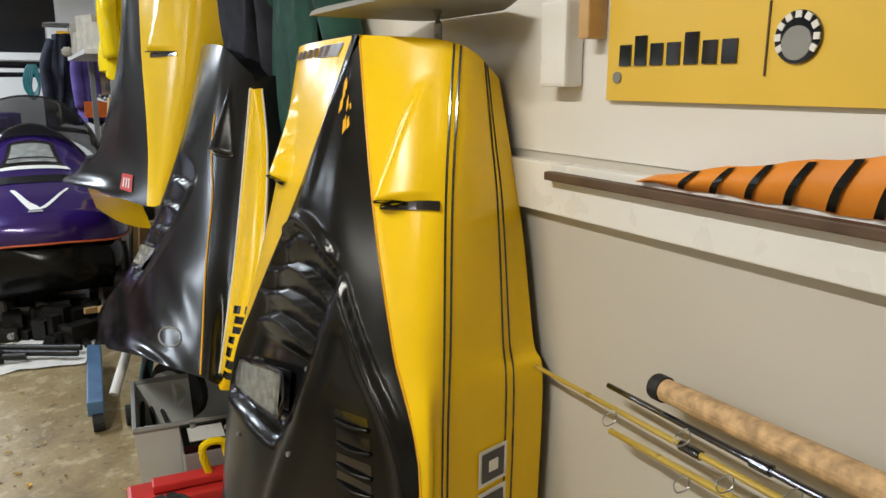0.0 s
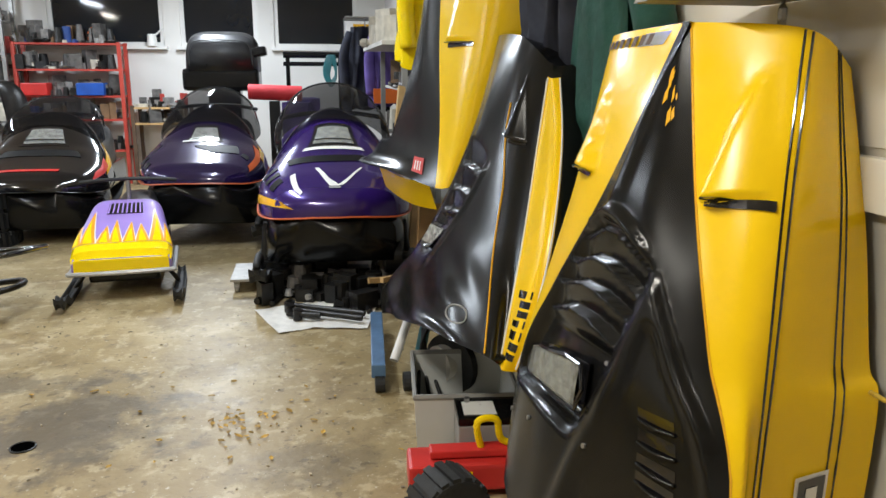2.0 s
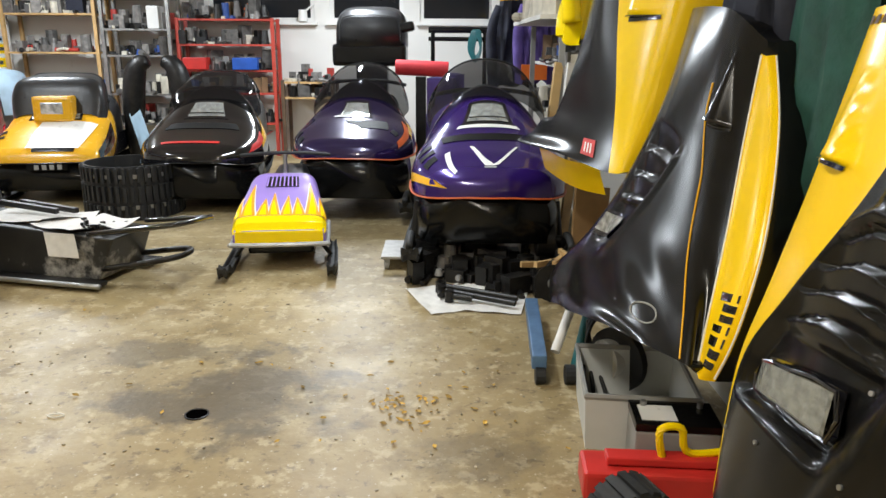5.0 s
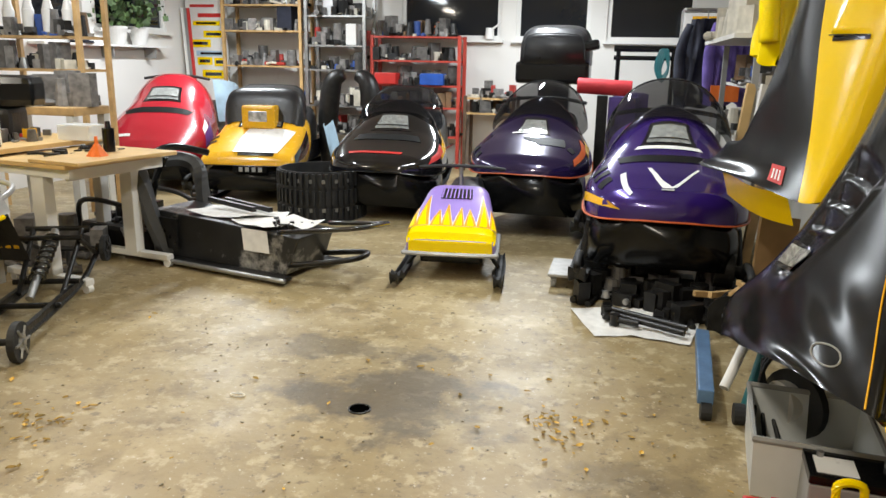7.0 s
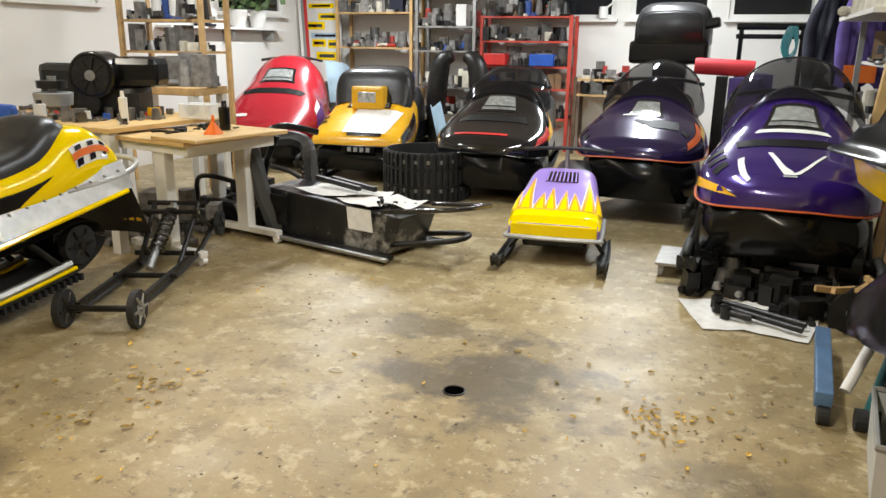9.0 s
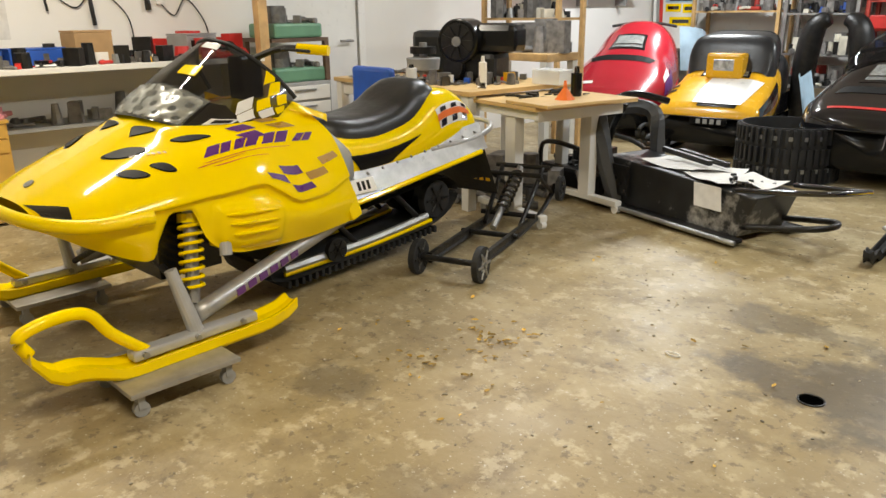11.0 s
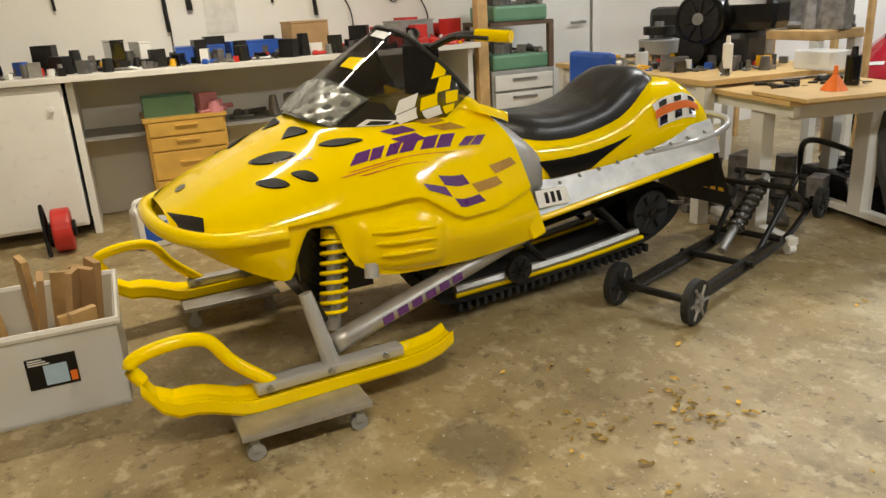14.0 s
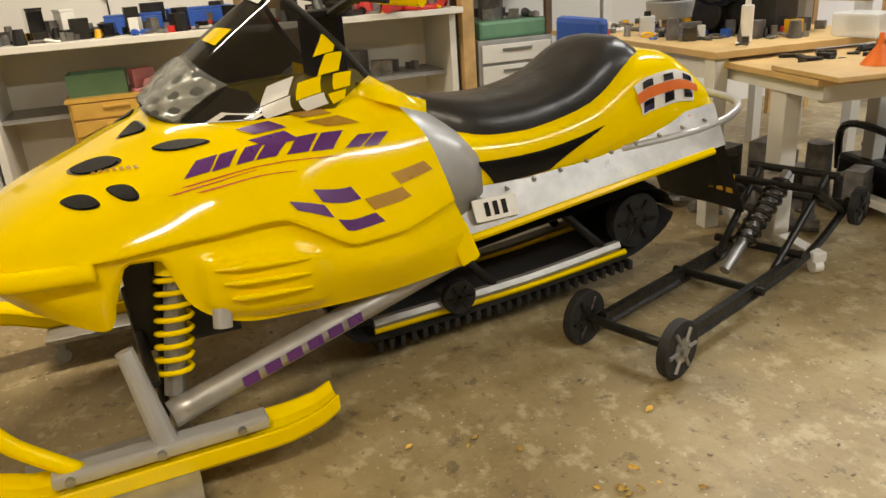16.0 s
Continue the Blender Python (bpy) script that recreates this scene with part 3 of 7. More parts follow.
# the purple sled, raised on dollies
T1 = [(0, 0.2, 0.5, 0.6), (0.06, 0.35, 0.49, 0.66), (0.2, 0.44, 0.49, 0.73), (0.45, 0.47, 0.5, 0.82), (0.62, 0.46, 0.52, 0.92), (0.8, 0.43, 0.55, 1.06), (1.0, 0.37, 0.6, 1.08), (1.25, 0.3, 0.62, 0.98)]
far_sled("snowmobile", pose(0.63, 4.68, 0, 0, 0, -1), "dark purple snowmobile with painted-in white reflections, front raised on dollies", PURP, T1,
         [(0.72, 0.36, 0.8, 1.02), (0.86, 0.39, 0.85, 1.13), (1.0, 0.39, 0.88, 1.2), (1.12, 0.35, 0.92, 1.24)], (0.55, 0.14, 0.13), (STRIPE, BLKG), 0.1,
         vents=[((0.13, -0.62), (0.17, -0.4), (0.21, -0.42), (0.17, -0.64)), ((0.21, -0.64), (0.25, -0.4), (0.29, -0.42), (0.25, -0.66)), ((0.29, -0.66), (0.33, -0.42), (0.37, -0.44), (0.33, -0.68)), ((0.34, -0.3), (0.36, 0.3), (0.44, 0.36), (0.42, -0.34))],
         # white V and flash are ceiling tube reflections painted on the hood
         bars=[(((0.04, -0.36), (0.05, -0.28), (0.22, -0.24), (0.2, -0.3)), WHTG), (((0.08, -0.015), (0.08, 0.015), (0.27, -0.06), (0.27, -0.085)), WHTG), (((0.08, 0.0), (0.09, 0.03), (0.27, 0.15), (0.27, 0.13)), WHTG), (((0.06, -0.02), (0.06, 0.02), (0.075, 0.02), (0.075, -0.02)), SILV), (((0.49, -0.22), (0.49, 0.22), (0.52, 0.2), (0.52, -0.2)), WHTG), (((0.02, -0.85), (0.05, -0.72), (0.3, -0.88), (0.3, -0.97)), YELO)])
T2 = [(0, 0.22, 0.5, 0.58), (0.08, 0.38, 0.49, 0.64), (0.3, 0.48, 0.5, 0.72), (0.5, 0.48, 0.54, 0.8), (0.65, 0.44, 0.58, 0.93), (0.85, 0.38, 0.6, 1.05), (1.1, 0.3, 0.62, 0.98)]
FLAME = [(((0.1, 0.8), (0.14, 0.62), (0.5, 0.5), (0.45, 0.62)), STRIPE), (((0.3, 0.8), (0.34, 0.66), (0.55, 0.6), (0.5, 0.74)), YELO)]
far_sled("snowmobile", pose(-0.36, 6.15, 0, 0, 0, -3), "dark blue and black snowmobile with flame stripes and a trunk", PURD, T2,
         [(0.62, 0.36, 0.75, 0.92), (0.75, 0.4, 0.8, 1.04), (0.9, 0.38, 0.85, 1.14), (1.05, 0.34, 0.9, 1.18)], (0.46, 0.1, 0.12), (STRIPE, BLKG), 0.06,
         vents=[((0.12, -0.7), (0.16, -0.52), (0.2, -0.54), (0.16, -0.72)), ((0.22, -0.7), (0.26, -0.52), (0.3, -0.54), (0.26, -0.72)), ((0.26, 0.04), (0.26, 0.32), (0.38, 0.28), (0.38, -0.04)), ((0.2, 0.5), (0.24, 0.36), (0.28, 0.38), (0.24, 0.52))],
         bars=FLAME + [(((0.44, -0.16), (0.44, 0.1), (0.46, 0.1), (0.46, -0.16)), WHTG)])
T3 = [(0, 0.22, 0.42, 0.5), (0.08, 0.4, 0.4, 0.56), (0.3, 0.5, 0.4, 0.64), (0.5, 0.5, 0.45, 0.74), (0.65, 0.46, 0.5, 0.86), (0.85, 0.38, 0.54, 0.98), (1.1, 0.3, 0.58, 0.9)]
far_sled("snowmobile", pose(-1.6, 6.4, 0, 0, 0, 2), "gloss black snowmobile with red and orange side graphics", BLKG, T3,
         [(0.66, 0.36, 0.7, 0.88), (0.78, 0.4, 0.75, 0.98), (0.9, 0.37, 0.8, 1.05), (1.05, 0.34, 0.84, 1.1)], (0.5, 0.13, 0.13), (BLKP, BLKG), 0.0, boxy=0.25,
         vents=[((0.34, -0.3), (0.34, 0.3), (0.42, 0.25), (0.42, -0.25))],
         # the long thin white bar paints a tube reflection along the flank
         bars=[(((0.1, -0.32), (0.1, 0.18), (0.135, 0.18), (0.135, -0.32)), RED), (((0.3, 0.86), (0.36, 0.7), (0.9, 0.62), (0.85, 0.8)), YELO), (((0.12, 0.82), (0.2, 0.66), (0.45, 0.62), (0.4, 0.78)), RED), (((0.4, -0.62), (0.42, -0.56), (0.75, -0.5), (0.72, -0.56)), WHTG)])
T4 = [(0, 0.4, 0.36, 0.42), (0.05, 0.44, 0.34, 0.48), (0.3, 0.46, 0.34, 0.6), (0.5, 0.45, 0.36, 0.68), (0.62, 0.44, 0.4, 0.74), (0.8, 0.42, 0.5, 0.78), (1.05, 0.34, 0.56, 0.78)]
s4 = far_sled("snowmobile", pose(-2.97, 6.75, 0, 0, 0, 10), "old yellow snowmobile with a tall black windscreen cover", YELO, T4,
              [(0.56, 0.35, 0.55, 0.72), (0.62, 0.39, 0.55, 0.95), (0.68, 0.39, 0.55, 1.03), (0.95, 0.34, 0.6, 1.06)], (0.5, 0.1, 0.1), (BLKP, BLKG), 0.0, boxy=1.0, screen_mat=VINYL,
              vents=[((0.22, -0.62), (0.22, -0.36), (0.26, -0.36), (0.26, -0.62)), ((0.3, -0.62), (0.3, -0.36), (0.34, -0.36), (0.34, -0.62))],
              bars=[(((0.05, -0.05), (0.05, 0.25), (0.45, 0.42), (0.45, -0.02)), WHTG), (((0.03, -0.02), (0.03, 0.2), (0.1, 0.22), (0.1, -0.02)), BLKG), (((0.06, 0.96), (0.1, 0.72), (0.62, 0.7), (0.62, 0.97)), BLKG)])
part("lamp_housing", box(B(), -0.16, 0.16, 0.42, 0.62, 0.66, 0.88), YELO, s4, "yellow headlamp surround", bevel=0.025)
part("lamp_glass", box(B(), -0.09, 0.09, 0.412, 0.43, 0.73, 0.83), CHROME, s4, "rectangular headlamp", bevel=0.006)
part("number_plate", box(B(), -0.12, 0.2, -0.012, 0.02, 0.3, 0.36), BLKP, s4, "black plate with pale bars", bevel=0.004)
for k in range(4):
    part("plate_bar", box(B(), -0.06 + k * 0.06, -0.025 + k * 0.06, -0.018, -0.01, 0.31, 0.35), GREYP, s4)
T5 = [(0, 0.3, 0.36, 0.44), (0.06, 0.44, 0.3, 0.5), (0.3, 0.54, 0.3, 0.64), (0.55, 0.55, 0.34, 0.8), (0.75, 0.5, 0.4, 0.95), (0.95, 0.47, 0.5, 1.1), (1.1, 0.44, 0.54, 1.14), (1.3, 0.36, 0.56, 1.06)]
far_sled("snowmobile", pose(-4.22, 7.0, 0, 0, 0, 14), "red snowmobile with a rounded hood, blue cloth behind it", REDP, T5,
         None, (0.66, 0.15, 0.14), (REDP, BLKG), 0.0, boxy=0.45,
         vents=[((0.48, -0.28), (0.48, 0.28), (0.56, 0.36), (0.56, -0.36))],
         bars=[(((0.14, -0.42), (0.14, -0.1), (0.18, -0.1), (0.18, -0.42)), WHTG), (((0.3, 0.9), (0.36, 0.72), (0.7, 0.66), (0.66, 0.84)), DPUR), (((0.36, 0.7), (0.4, 0.6), (0.58, 0.56), (0.54, 0.68)), WHTG)])


# ---- the yellow racing sled ----
mx = thing("snowmobile", pose(-2.74, 1.27, 0, 0, 0, 4.5), "bright yellow racing snowmobile with purple checkered graphics, skis on dollies", "snowmobile", "parked snowmobiles")
# lines from nose to cowl, from the crown down to the sill: u along, then x, z; lean slants the rear edge
def line(rows, lean=0.0):
    return [(u, x, u + lean * min(1, max(0, (u - 0.85) / 0.27)), z) for u, x, z in rows]


BODY = [line([(0, 0, 0.645), (0.06, 0, 0.675), (0.15, 0, 0.72), (0.3, 0, 0.785), (0.45, 0, 0.85), (0.6, 0, 0.9), (1.12, 0, 0.92)]),
        line([(0, 0.09, 0.643), (0.06, 0.14, 0.668), (0.15, 0.17, 0.71), (0.3, 0.18, 0.772), (0.45, 0.19, 0.833), (0.6, 0.22, 0.882), (1.12, 0.24, 0.905)]),
        line([(0, 0.15, 0.636), (0.06, 0.24, 0.652), (0.15, 0.295, 0.686), (0.3, 0.32, 0.742), (0.45, 0.34, 0.792), (0.6, 0.36, 0.832), (0.8, 0.365, 0.855), (1.12, 0.34, 0.862)], 0.0),
        line([(0, 0.19, 0.626), (0.06, 0.3, 0.634), (0.15, 0.37, 0.656), (0.3, 0.42, 0.695), (0.45, 0.445, 0.735), (0.6, 0.462, 0.765), (0.8, 0.458, 0.785), (1.12, 0.41, 0.765)], 0.06),
        line([(0, 0.215, 0.607), (0.06, 0.33, 0.603), (0.15, 0.418, 0.608), (0.3, 0.478, 0.625), (0.45, 0.51, 0.645), (0.6, 0.525, 0.652), (0.73, 0.53, 0.66), (0.8, 0.53, 0.63), (0.9, 0.52, 0.565), (1.0, 0.498, 0.565), (1.12, 0.45, 0.6)], 0.11),
        line([(0, 0.205, 0.592), (0.06, 0.318, 0.585), (0.15, 0.402, 0.588), (0.3, 0.46, 0.602), (0.45, 0.492, 0.622), (0.6, 0.505, 0.63), (0.73, 0.51, 0.638), (0.8, 0.512, 0.605), (0.9, 0.505, 0.54), (1.0, 0.482, 0.54), (1.12, 0.435, 0.575)], 0.12),
        line([(0, 0.195, 0.58), (0.06, 0.3, 0.56), (0.15, 0.39, 0.535), (0.3, 0.445, 0.51), (0.345, 0.455, 0.56), (0.38, 0.478, 0.605), (0.45, 0.488, 0.606), (0.5, 0.497, 0.56), (0.6, 0.51, 0.53), (0.75, 0.515, 0.51), (0.95, 0.495, 0.46), (1.12, 0.43, 0.48)], 0.16),
        line([(0, 0.17, 0.565), (0.06, 0.26, 0.535), (0.15, 0.34, 0.482), (0.3, 0.415, 0.422), (0.34, 0.43, 0.5), (0.38, 0.465, 0.596), (0.45, 0.48, 0.596), (0.5, 0.487, 0.47), (0.6, 0.485, 0.4), (0.75, 0.465, 0.373), (0.95, 0.44, 0.36), (1.12, 0.4, 0.373)], 0.2)]


def bulged(u, c):
    # moulded panel in the lower side, standing proud with a soft edge
    return 0.02 * step(0.52, 0.56, u) * step(0.835, 0.795, u) * step(5.35, 5.65, c) * step(6.85, 6.55, c)


mf = mirrored(skin(BODY, bulged))
bm = B()
grid(bm, mf, span(0, 1.12, 84), span(-7, 7, 112))
bmesh.ops.recalc_face_normals(bm, faces=bm.faces)
hd = part("hood", bm, YEL, mx, "glossy yellow hood", smooth=True)
part("bumper", tube(B(), [(-0.475, 0.31, 0.6), (-0.42, 0.13, 0.592), (-0.32, 0.03, 0.597), (-0.18, -0.025, 0.605), (0, -0.04, 0.61), (0.18, -0.025, 0.605), (0.32, 0.03, 0.597), (0.42, 0.13, 0.592), (0.475, 0.31, 0.6)], 0.026, 12), YEL, hd, smooth=True)
part("badge", cyl(B(), mf(0.085, 0, -0.004), mf(0.085, 0, 0.005), 0.02), STEEL, hd, "small round badge")
for s in (-1, 1):
    F = lambda p: [(u, s * c) for u, c in (p if s > 0 else p[::-1])]
    L = lambda p, c, nm="decal_or_glint", off=0.003: part(nm, patch(mf, F(p), off), c, hd)
    L(((0.012, 1.5), (0.03, 3.7), (0.085, 3.75), (0.095, 2.7)), BLKG, "nose_opening")
    # slots with black mesh
    for p in (((0.27, 0.75), (0.33, 1.55), (0.44, 1.75), (0.37, 0.95)), ((0.42, 0.66), (0.42, 0.75), (0.53, 1.15), (0.485, 0.25)), ((0.48, 1.6), (0.54, 2.05), (0.65, 2.15), (0.56, 1.68)), ((0.255, 1.85), (0.295, 2.55), (0.365, 2.8), (0.325, 2.05)), ((0.36, 2.15), (0.4, 2.85), (0.445, 3.0), (0.425, 2.38))):
        part("vent_rim", rounded(mf, F(p), 0.002), BLKG, hd)
        m0 = [sum(q[0] for q in p) / 4, sum(q[1] for q in p) / 4]
        part("vent", rounded(mf, F([(m0[0] + (q[0] - m0[0]) * 0.86, m0[1] + (q[1] - m0[1]) * 0.86) for q in p]), 0.0045), MESHM, hd, "black mesh")
    # model lettering as slanted purple strokes with a red underline
    for u, w, lo, hi in ((0.545, 0.055, 2.86, 2.5), (0.606, 0.05, 2.89, 2.53), (0.675, 0.045, 2.92, 2.56), (0.726, 0.045, 2.94, 2.58), (0.79, 0.05, 2.97, 2.62), (0.846, 0.045, 2.99, 2.65), (0.915, 0.03, 3.01, 2.8), (0.95, 0.03, 3.02, 2.8)):
        L(((u, lo), (u + w, lo + 0.01), (u + w + 0.035, hi + 0.01), (u + 0.035, hi)), DPUR)
    for u0, u1, c0, c1 in ((0.53, 0.9, 3.02, 3.1), (0.5, 0.72, 3.1, 3.12), (0.56, 0.8, 3.2, 3.24)):
        L(((u0, c0), (u0 + 0.02, c0 + 0.03), (u1, c1 + 0.008), (u1, c1)), RED)
    for q in range(7):
        u, c = 0.345 + q * 0.016, 1.48 + q * 0.075
        L(((u, c), (u + 0.003, c + 0.12), (u + 0.012, c + 0.15), (u + 0.009, c + 0.03)), DBRN)
    # checkers fading from purple to bronze
    for r in range(3):
        for q in range(4):
            if (q + r) % 2 == 1 and not (r == 2 and q == 3):
                u, c = 0.745 + 0.082 * q + 0.02 * r, 3.52 - 0.05 * q + 0.15 * r
                L(((u, c), (u + 0.016, c + 0.13), (u + 0.096, c + 0.09), (u + 0.08, c - 0.04)), DPUR if q < 2 else DBRN)
    for u, c, m_ in ((0.7, 1.95, DPUR), (0.82, 1.75, DBRN), (0.72, 2.38, DPUR), (0.86, 2.2, DBRN)):
        L(((u, c), (u + 0.04, c + 0.3), (u + 0.11, c + 0.32), (u + 0.08, c - 0.02)), m_)
    for k in range(3):
        bm = tube(B(), [mf(0.57 + 0.012 * k, s * (5.8 + 0.28 * k), 0.004), mf(0.65, s * (5.75 + 0.27 * k), 0.008), mf(0.785, s * (5.68 + 0.28 * k), 0.003)], lambda q: 0.003 + 0.006 * math.sin(math.pi * q), 8)
        part("pod_rib", bm, YEL, hd, smooth=True)
    part("belly_pan", tube(B(), [mf(u, s * 7) + Vector((-s * 0.02, 0, 0.012)) for u in (0.53, 0.65, 0.8, 0.95, 1.1)], 0.016, 8), YEL, hd, smooth=True)
    bm = B()
    q0, q1 = mf(1.09, s * 5.6), mf(1.12, s * 7)
    box(bm, -0.012, 0.012, -0.035, 0.03, -0.065, 0.06, Matrix.Translation((q0 + q1) / 2 + Vector((0, -0.01, 0.0))) @ Matrix.Rotation(0.35, 4, "X"))
    part("rear_tab", bm, YEL, hd, bevel=0.008)
# windscreen
SCREEN = [[(0, 0, 0.5, 0.89), (0.5, 0, 0.69, 1.05), (1, 0, 0.87, 1.172)],
          [(0, 0.15, 0.505, 0.885), (0.5, 0.165, 0.7, 1.028), (1, 0.13, 0.9, 1.15)],
          [(0, 0.265, 0.575, 0.862), (0.5, 0.265, 0.76, 0.975), (1, 0.23, 0.945, 1.088)],
          [(0, 0.335, 0.74, 0.86), (0.5, 0.33, 0.87, 0.937), (1, 0.305, 1.0, 1.012)],
          [(0, 0.345, 0.95, 0.862), (0.5, 0.345, 1.0, 0.9), (1, 0.335, 1.055, 0.935)]]
sf = mirrored(skin(SCREEN))
bm = B()
grid(bm, sf, span(0, 1, 22), span(-4, 4, 48))
ws = part("windscreen", bm, SMOKE, mx, "dark smoked windscreen with checkers", smooth=True)
part("screen_edge", tube(B(), [sf(1, a) for a in span(-4, 4, 18)], 0.009), RUB, ws, smooth=True)
bm = B()
grid(bm, lambda u, c: sf(u * (1.0 if abs(c) < 2.4 else max(0.15, 1 - (abs(c) - 2.4) * 0.8)), c, 0.003), span(0, 0.36, 6), span(-3.4, 3.4, 40))
part("lamp_surround", bm, BLKG, ws, "gloss black lower band", smooth=True)
for s in (-1, 1):
    for u, c, m_ in ((0.42, 2.75, WHTG), (0.5, 3.15, YEL), (0.82, 3.05, YEL), (0.22, 3.05, WHTG), (0.7, 3.5, YEL), (0.3, 3.45, WHTG), (0.42, 3.75, YEL), (0.95, 2.65, YEL)):
        p = ((u, c - 0.17), (u - 0.2, c + 0.1), (u - 0.06, c + 0.3), (u + 0.14, c + 0.04))
        part("checker", patch(sf, [(max(0.03, x), s * min(3.98, y)) for x, y in (p if s > 0 else p[::-1])], 0.0035), m_, ws)
    p = ((0.03, 2.35), (0.16, 2.4), (0.13, 3.05), (0.02, 3.0))
    st = part("sticker", patch(sf, [(x, s * y) for x, y in (p if s > 0 else p[::-1])], 0.006), WHTG, ws, "white sticker with dark bars")
    p = ((0.055, 2.5), (0.13, 2.53), (0.11, 2.95), (0.04, 2.92))
    part("sticker_bar", patch(sf, [(x, s * y) for x, y in (p if s > 0 else p[::-1])], 0.008), BLKG, st)
part("sticker", patch(sf, ((0.5, 0.35), (0.6, 0.35), (0.64, 0.9), (0.52, 0.95)), 0.005), YEL, ws, "yellow emblem sticker")
part("sticker", patch(sf, ((0.84, 0.2), (0.93, 0.2), (0.93, 0.75), (0.84, 0.8)), 0.005), GREYP, ws, "grey emblem sticker")
bm = B()
grid(bm, lambda u, c: sf(u, c, 0.018 * math.sin(math.pi * min(1, max(0, u / 0.38))) ** 0.5), span(0.0, 0.38, 12), span(-1.95, 1.95, 30))
hl = part("headlight", bm, LENS, mx, "wide clear headlamp lens", smooth=True)
for s in (-1, 1):
    bm = B()
    grid(bm, lambda u, c: sf(u, s * c, 0.005 + 0.006 * math.sin(c * 9) * math.sin(u * 40)), span(0.03, 0.35, 12), span(0.08, 1.85, 18))
    part("reflector", bm, CHROME, hl, "bright faceted reflector", smooth=True)
# bars, console, seat, tail
part("handlebar", tube(B(), [(-0.36, 1.2, 1.12), (-0.2, 1.1, 1.13), (0, 1.06, 1.08), (0.2, 1.1, 1.13), (0.36, 1.2, 1.12)], 0.014), RUB, mx)
for s in (-1, 1):
    part("grip", cyl(B(), (s * 0.26, 1.14, 1.13), (s * 0.38, 1.21, 1.12), 0.022), YEL if s > 0 else RUB, mx)
    part("lever", tube(B(), [(s * 0.22, 1.09, 1.12), (s * 0.28, 1.06, 1.13), (s * 0.37, 1.12, 1.12)], 0.007), RUB, mx)
part("throttle_block", box(B(), -0.05, 0.05, 0.98, 1.1, 0.88, 1.1), BLKP, mx, bevel=0.02)
part("console", loft([(0.98, 0.33, 0.6, 0.9), (1.1, 0.31, 0.62, 0.9), (1.22, 0.2, 0.62, 0.865), (1.28, 0.1, 0.62, 0.83)], 10, 16, 0.7, 0.8), YEL, mx, smooth=True)
for s in (-1, 1):
    bm = B()
    grid(bm, lambda u, v: Vector((s * (0.33 + 0.06 * v * math.sin(math.pi * u)), 1.02 + 0.2 * u, 0.925 - 0.075 * u - 0.035 * v)), span(0, 1, 10), span(0, 1, 5))
    part("dash_wing", bm, YEL, mx, "yellow side deflector", smooth=True)
part("tank", loft([(1.06, 0.345, 0.46, 0.86), (1.2, 0.345, 0.46, 0.84), (1.32, 0.3, 0.48, 0.77), (1.42, 0.262, 0.5, 0.7)], 10, 16, 0.5, 0.5), SILV, mx, "grey side panel", smooth=True)
st = part("seat", loft([(1.3, 0.12, 0.6, 0.82), (1.42, 0.2, 0.6, 0.8), (1.6, 0.22, 0.62, 0.79), (1.8, 0.22, 0.66, 0.83), (1.95, 0.21, 0.7, 0.92), (2.04, 0.19, 0.74, 0.935), (2.1, 0.17, 0.76, 0.9)], 26, 18, 0.55, 0.5), VINYL, mx, "creased black vinyl saddle", smooth=True)
cw = [(1.34, 0.25, 0.5, 0.72), (1.6, 0.262, 0.51, 0.71), (1.85, 0.268, 0.54, 0.76), (2.06, 0.262, 0.56, 0.88), (2.2, 0.25, 0.57, 0.87), (2.36, 0.22, 0.59, 0.76), (2.46, 0.16, 0.6, 0.66)]
cf = shell(cw, 0.35, 0.5)
tc = part("tail_cowl", loft(cw, 24, 20, 0.35, 0.5), YEL, mx, smooth=True)
for s in (-1, 1):
    F = lambda p: [(x, s * y) for x, y in (p if s > 0 else p[::-1])]
    part("knee_pad", patch(cf, F(((1.4, 0.8), (1.46, 0.97), (1.66, 0.97), (1.88, 0.8))), 0.006), BLKP, tc)
    part("flag_decal", patch(cf, F(((2.03, 0.9), (2.0, 0.62), (2.28, 0.54), (2.27, 0.86))), 0.005), WHTG, tc, "checkered flag sticker")
    for i in range(5):
        for j in range(3):
            if (i + j) % 2 == 0 and j != 1:
                u, a = 2.035 + i * 0.046, 0.65 - i * 0.012 + j * 0.086
                part("flag_square", patch(cf, F(((u, a + 0.07), (u, a), (u + 0.044, a - 0.01), (u + 0.044, a + 0.06))), 0.008, 2), BLKG, tc)
    part("flag_band", patch(cf, F(((2.01, 0.82), (2.01, 0.73), (2.29, 0.67), (2.29, 0.76))), 0.009), ORNG, tc)
    part("reflector", patch(cf, F(((2.24, 0.99), (2.24, 0.95), (2.34, 0.95), (2.34, 0.99))), 0.01, 2), ORNG, tc, "amber reflector")
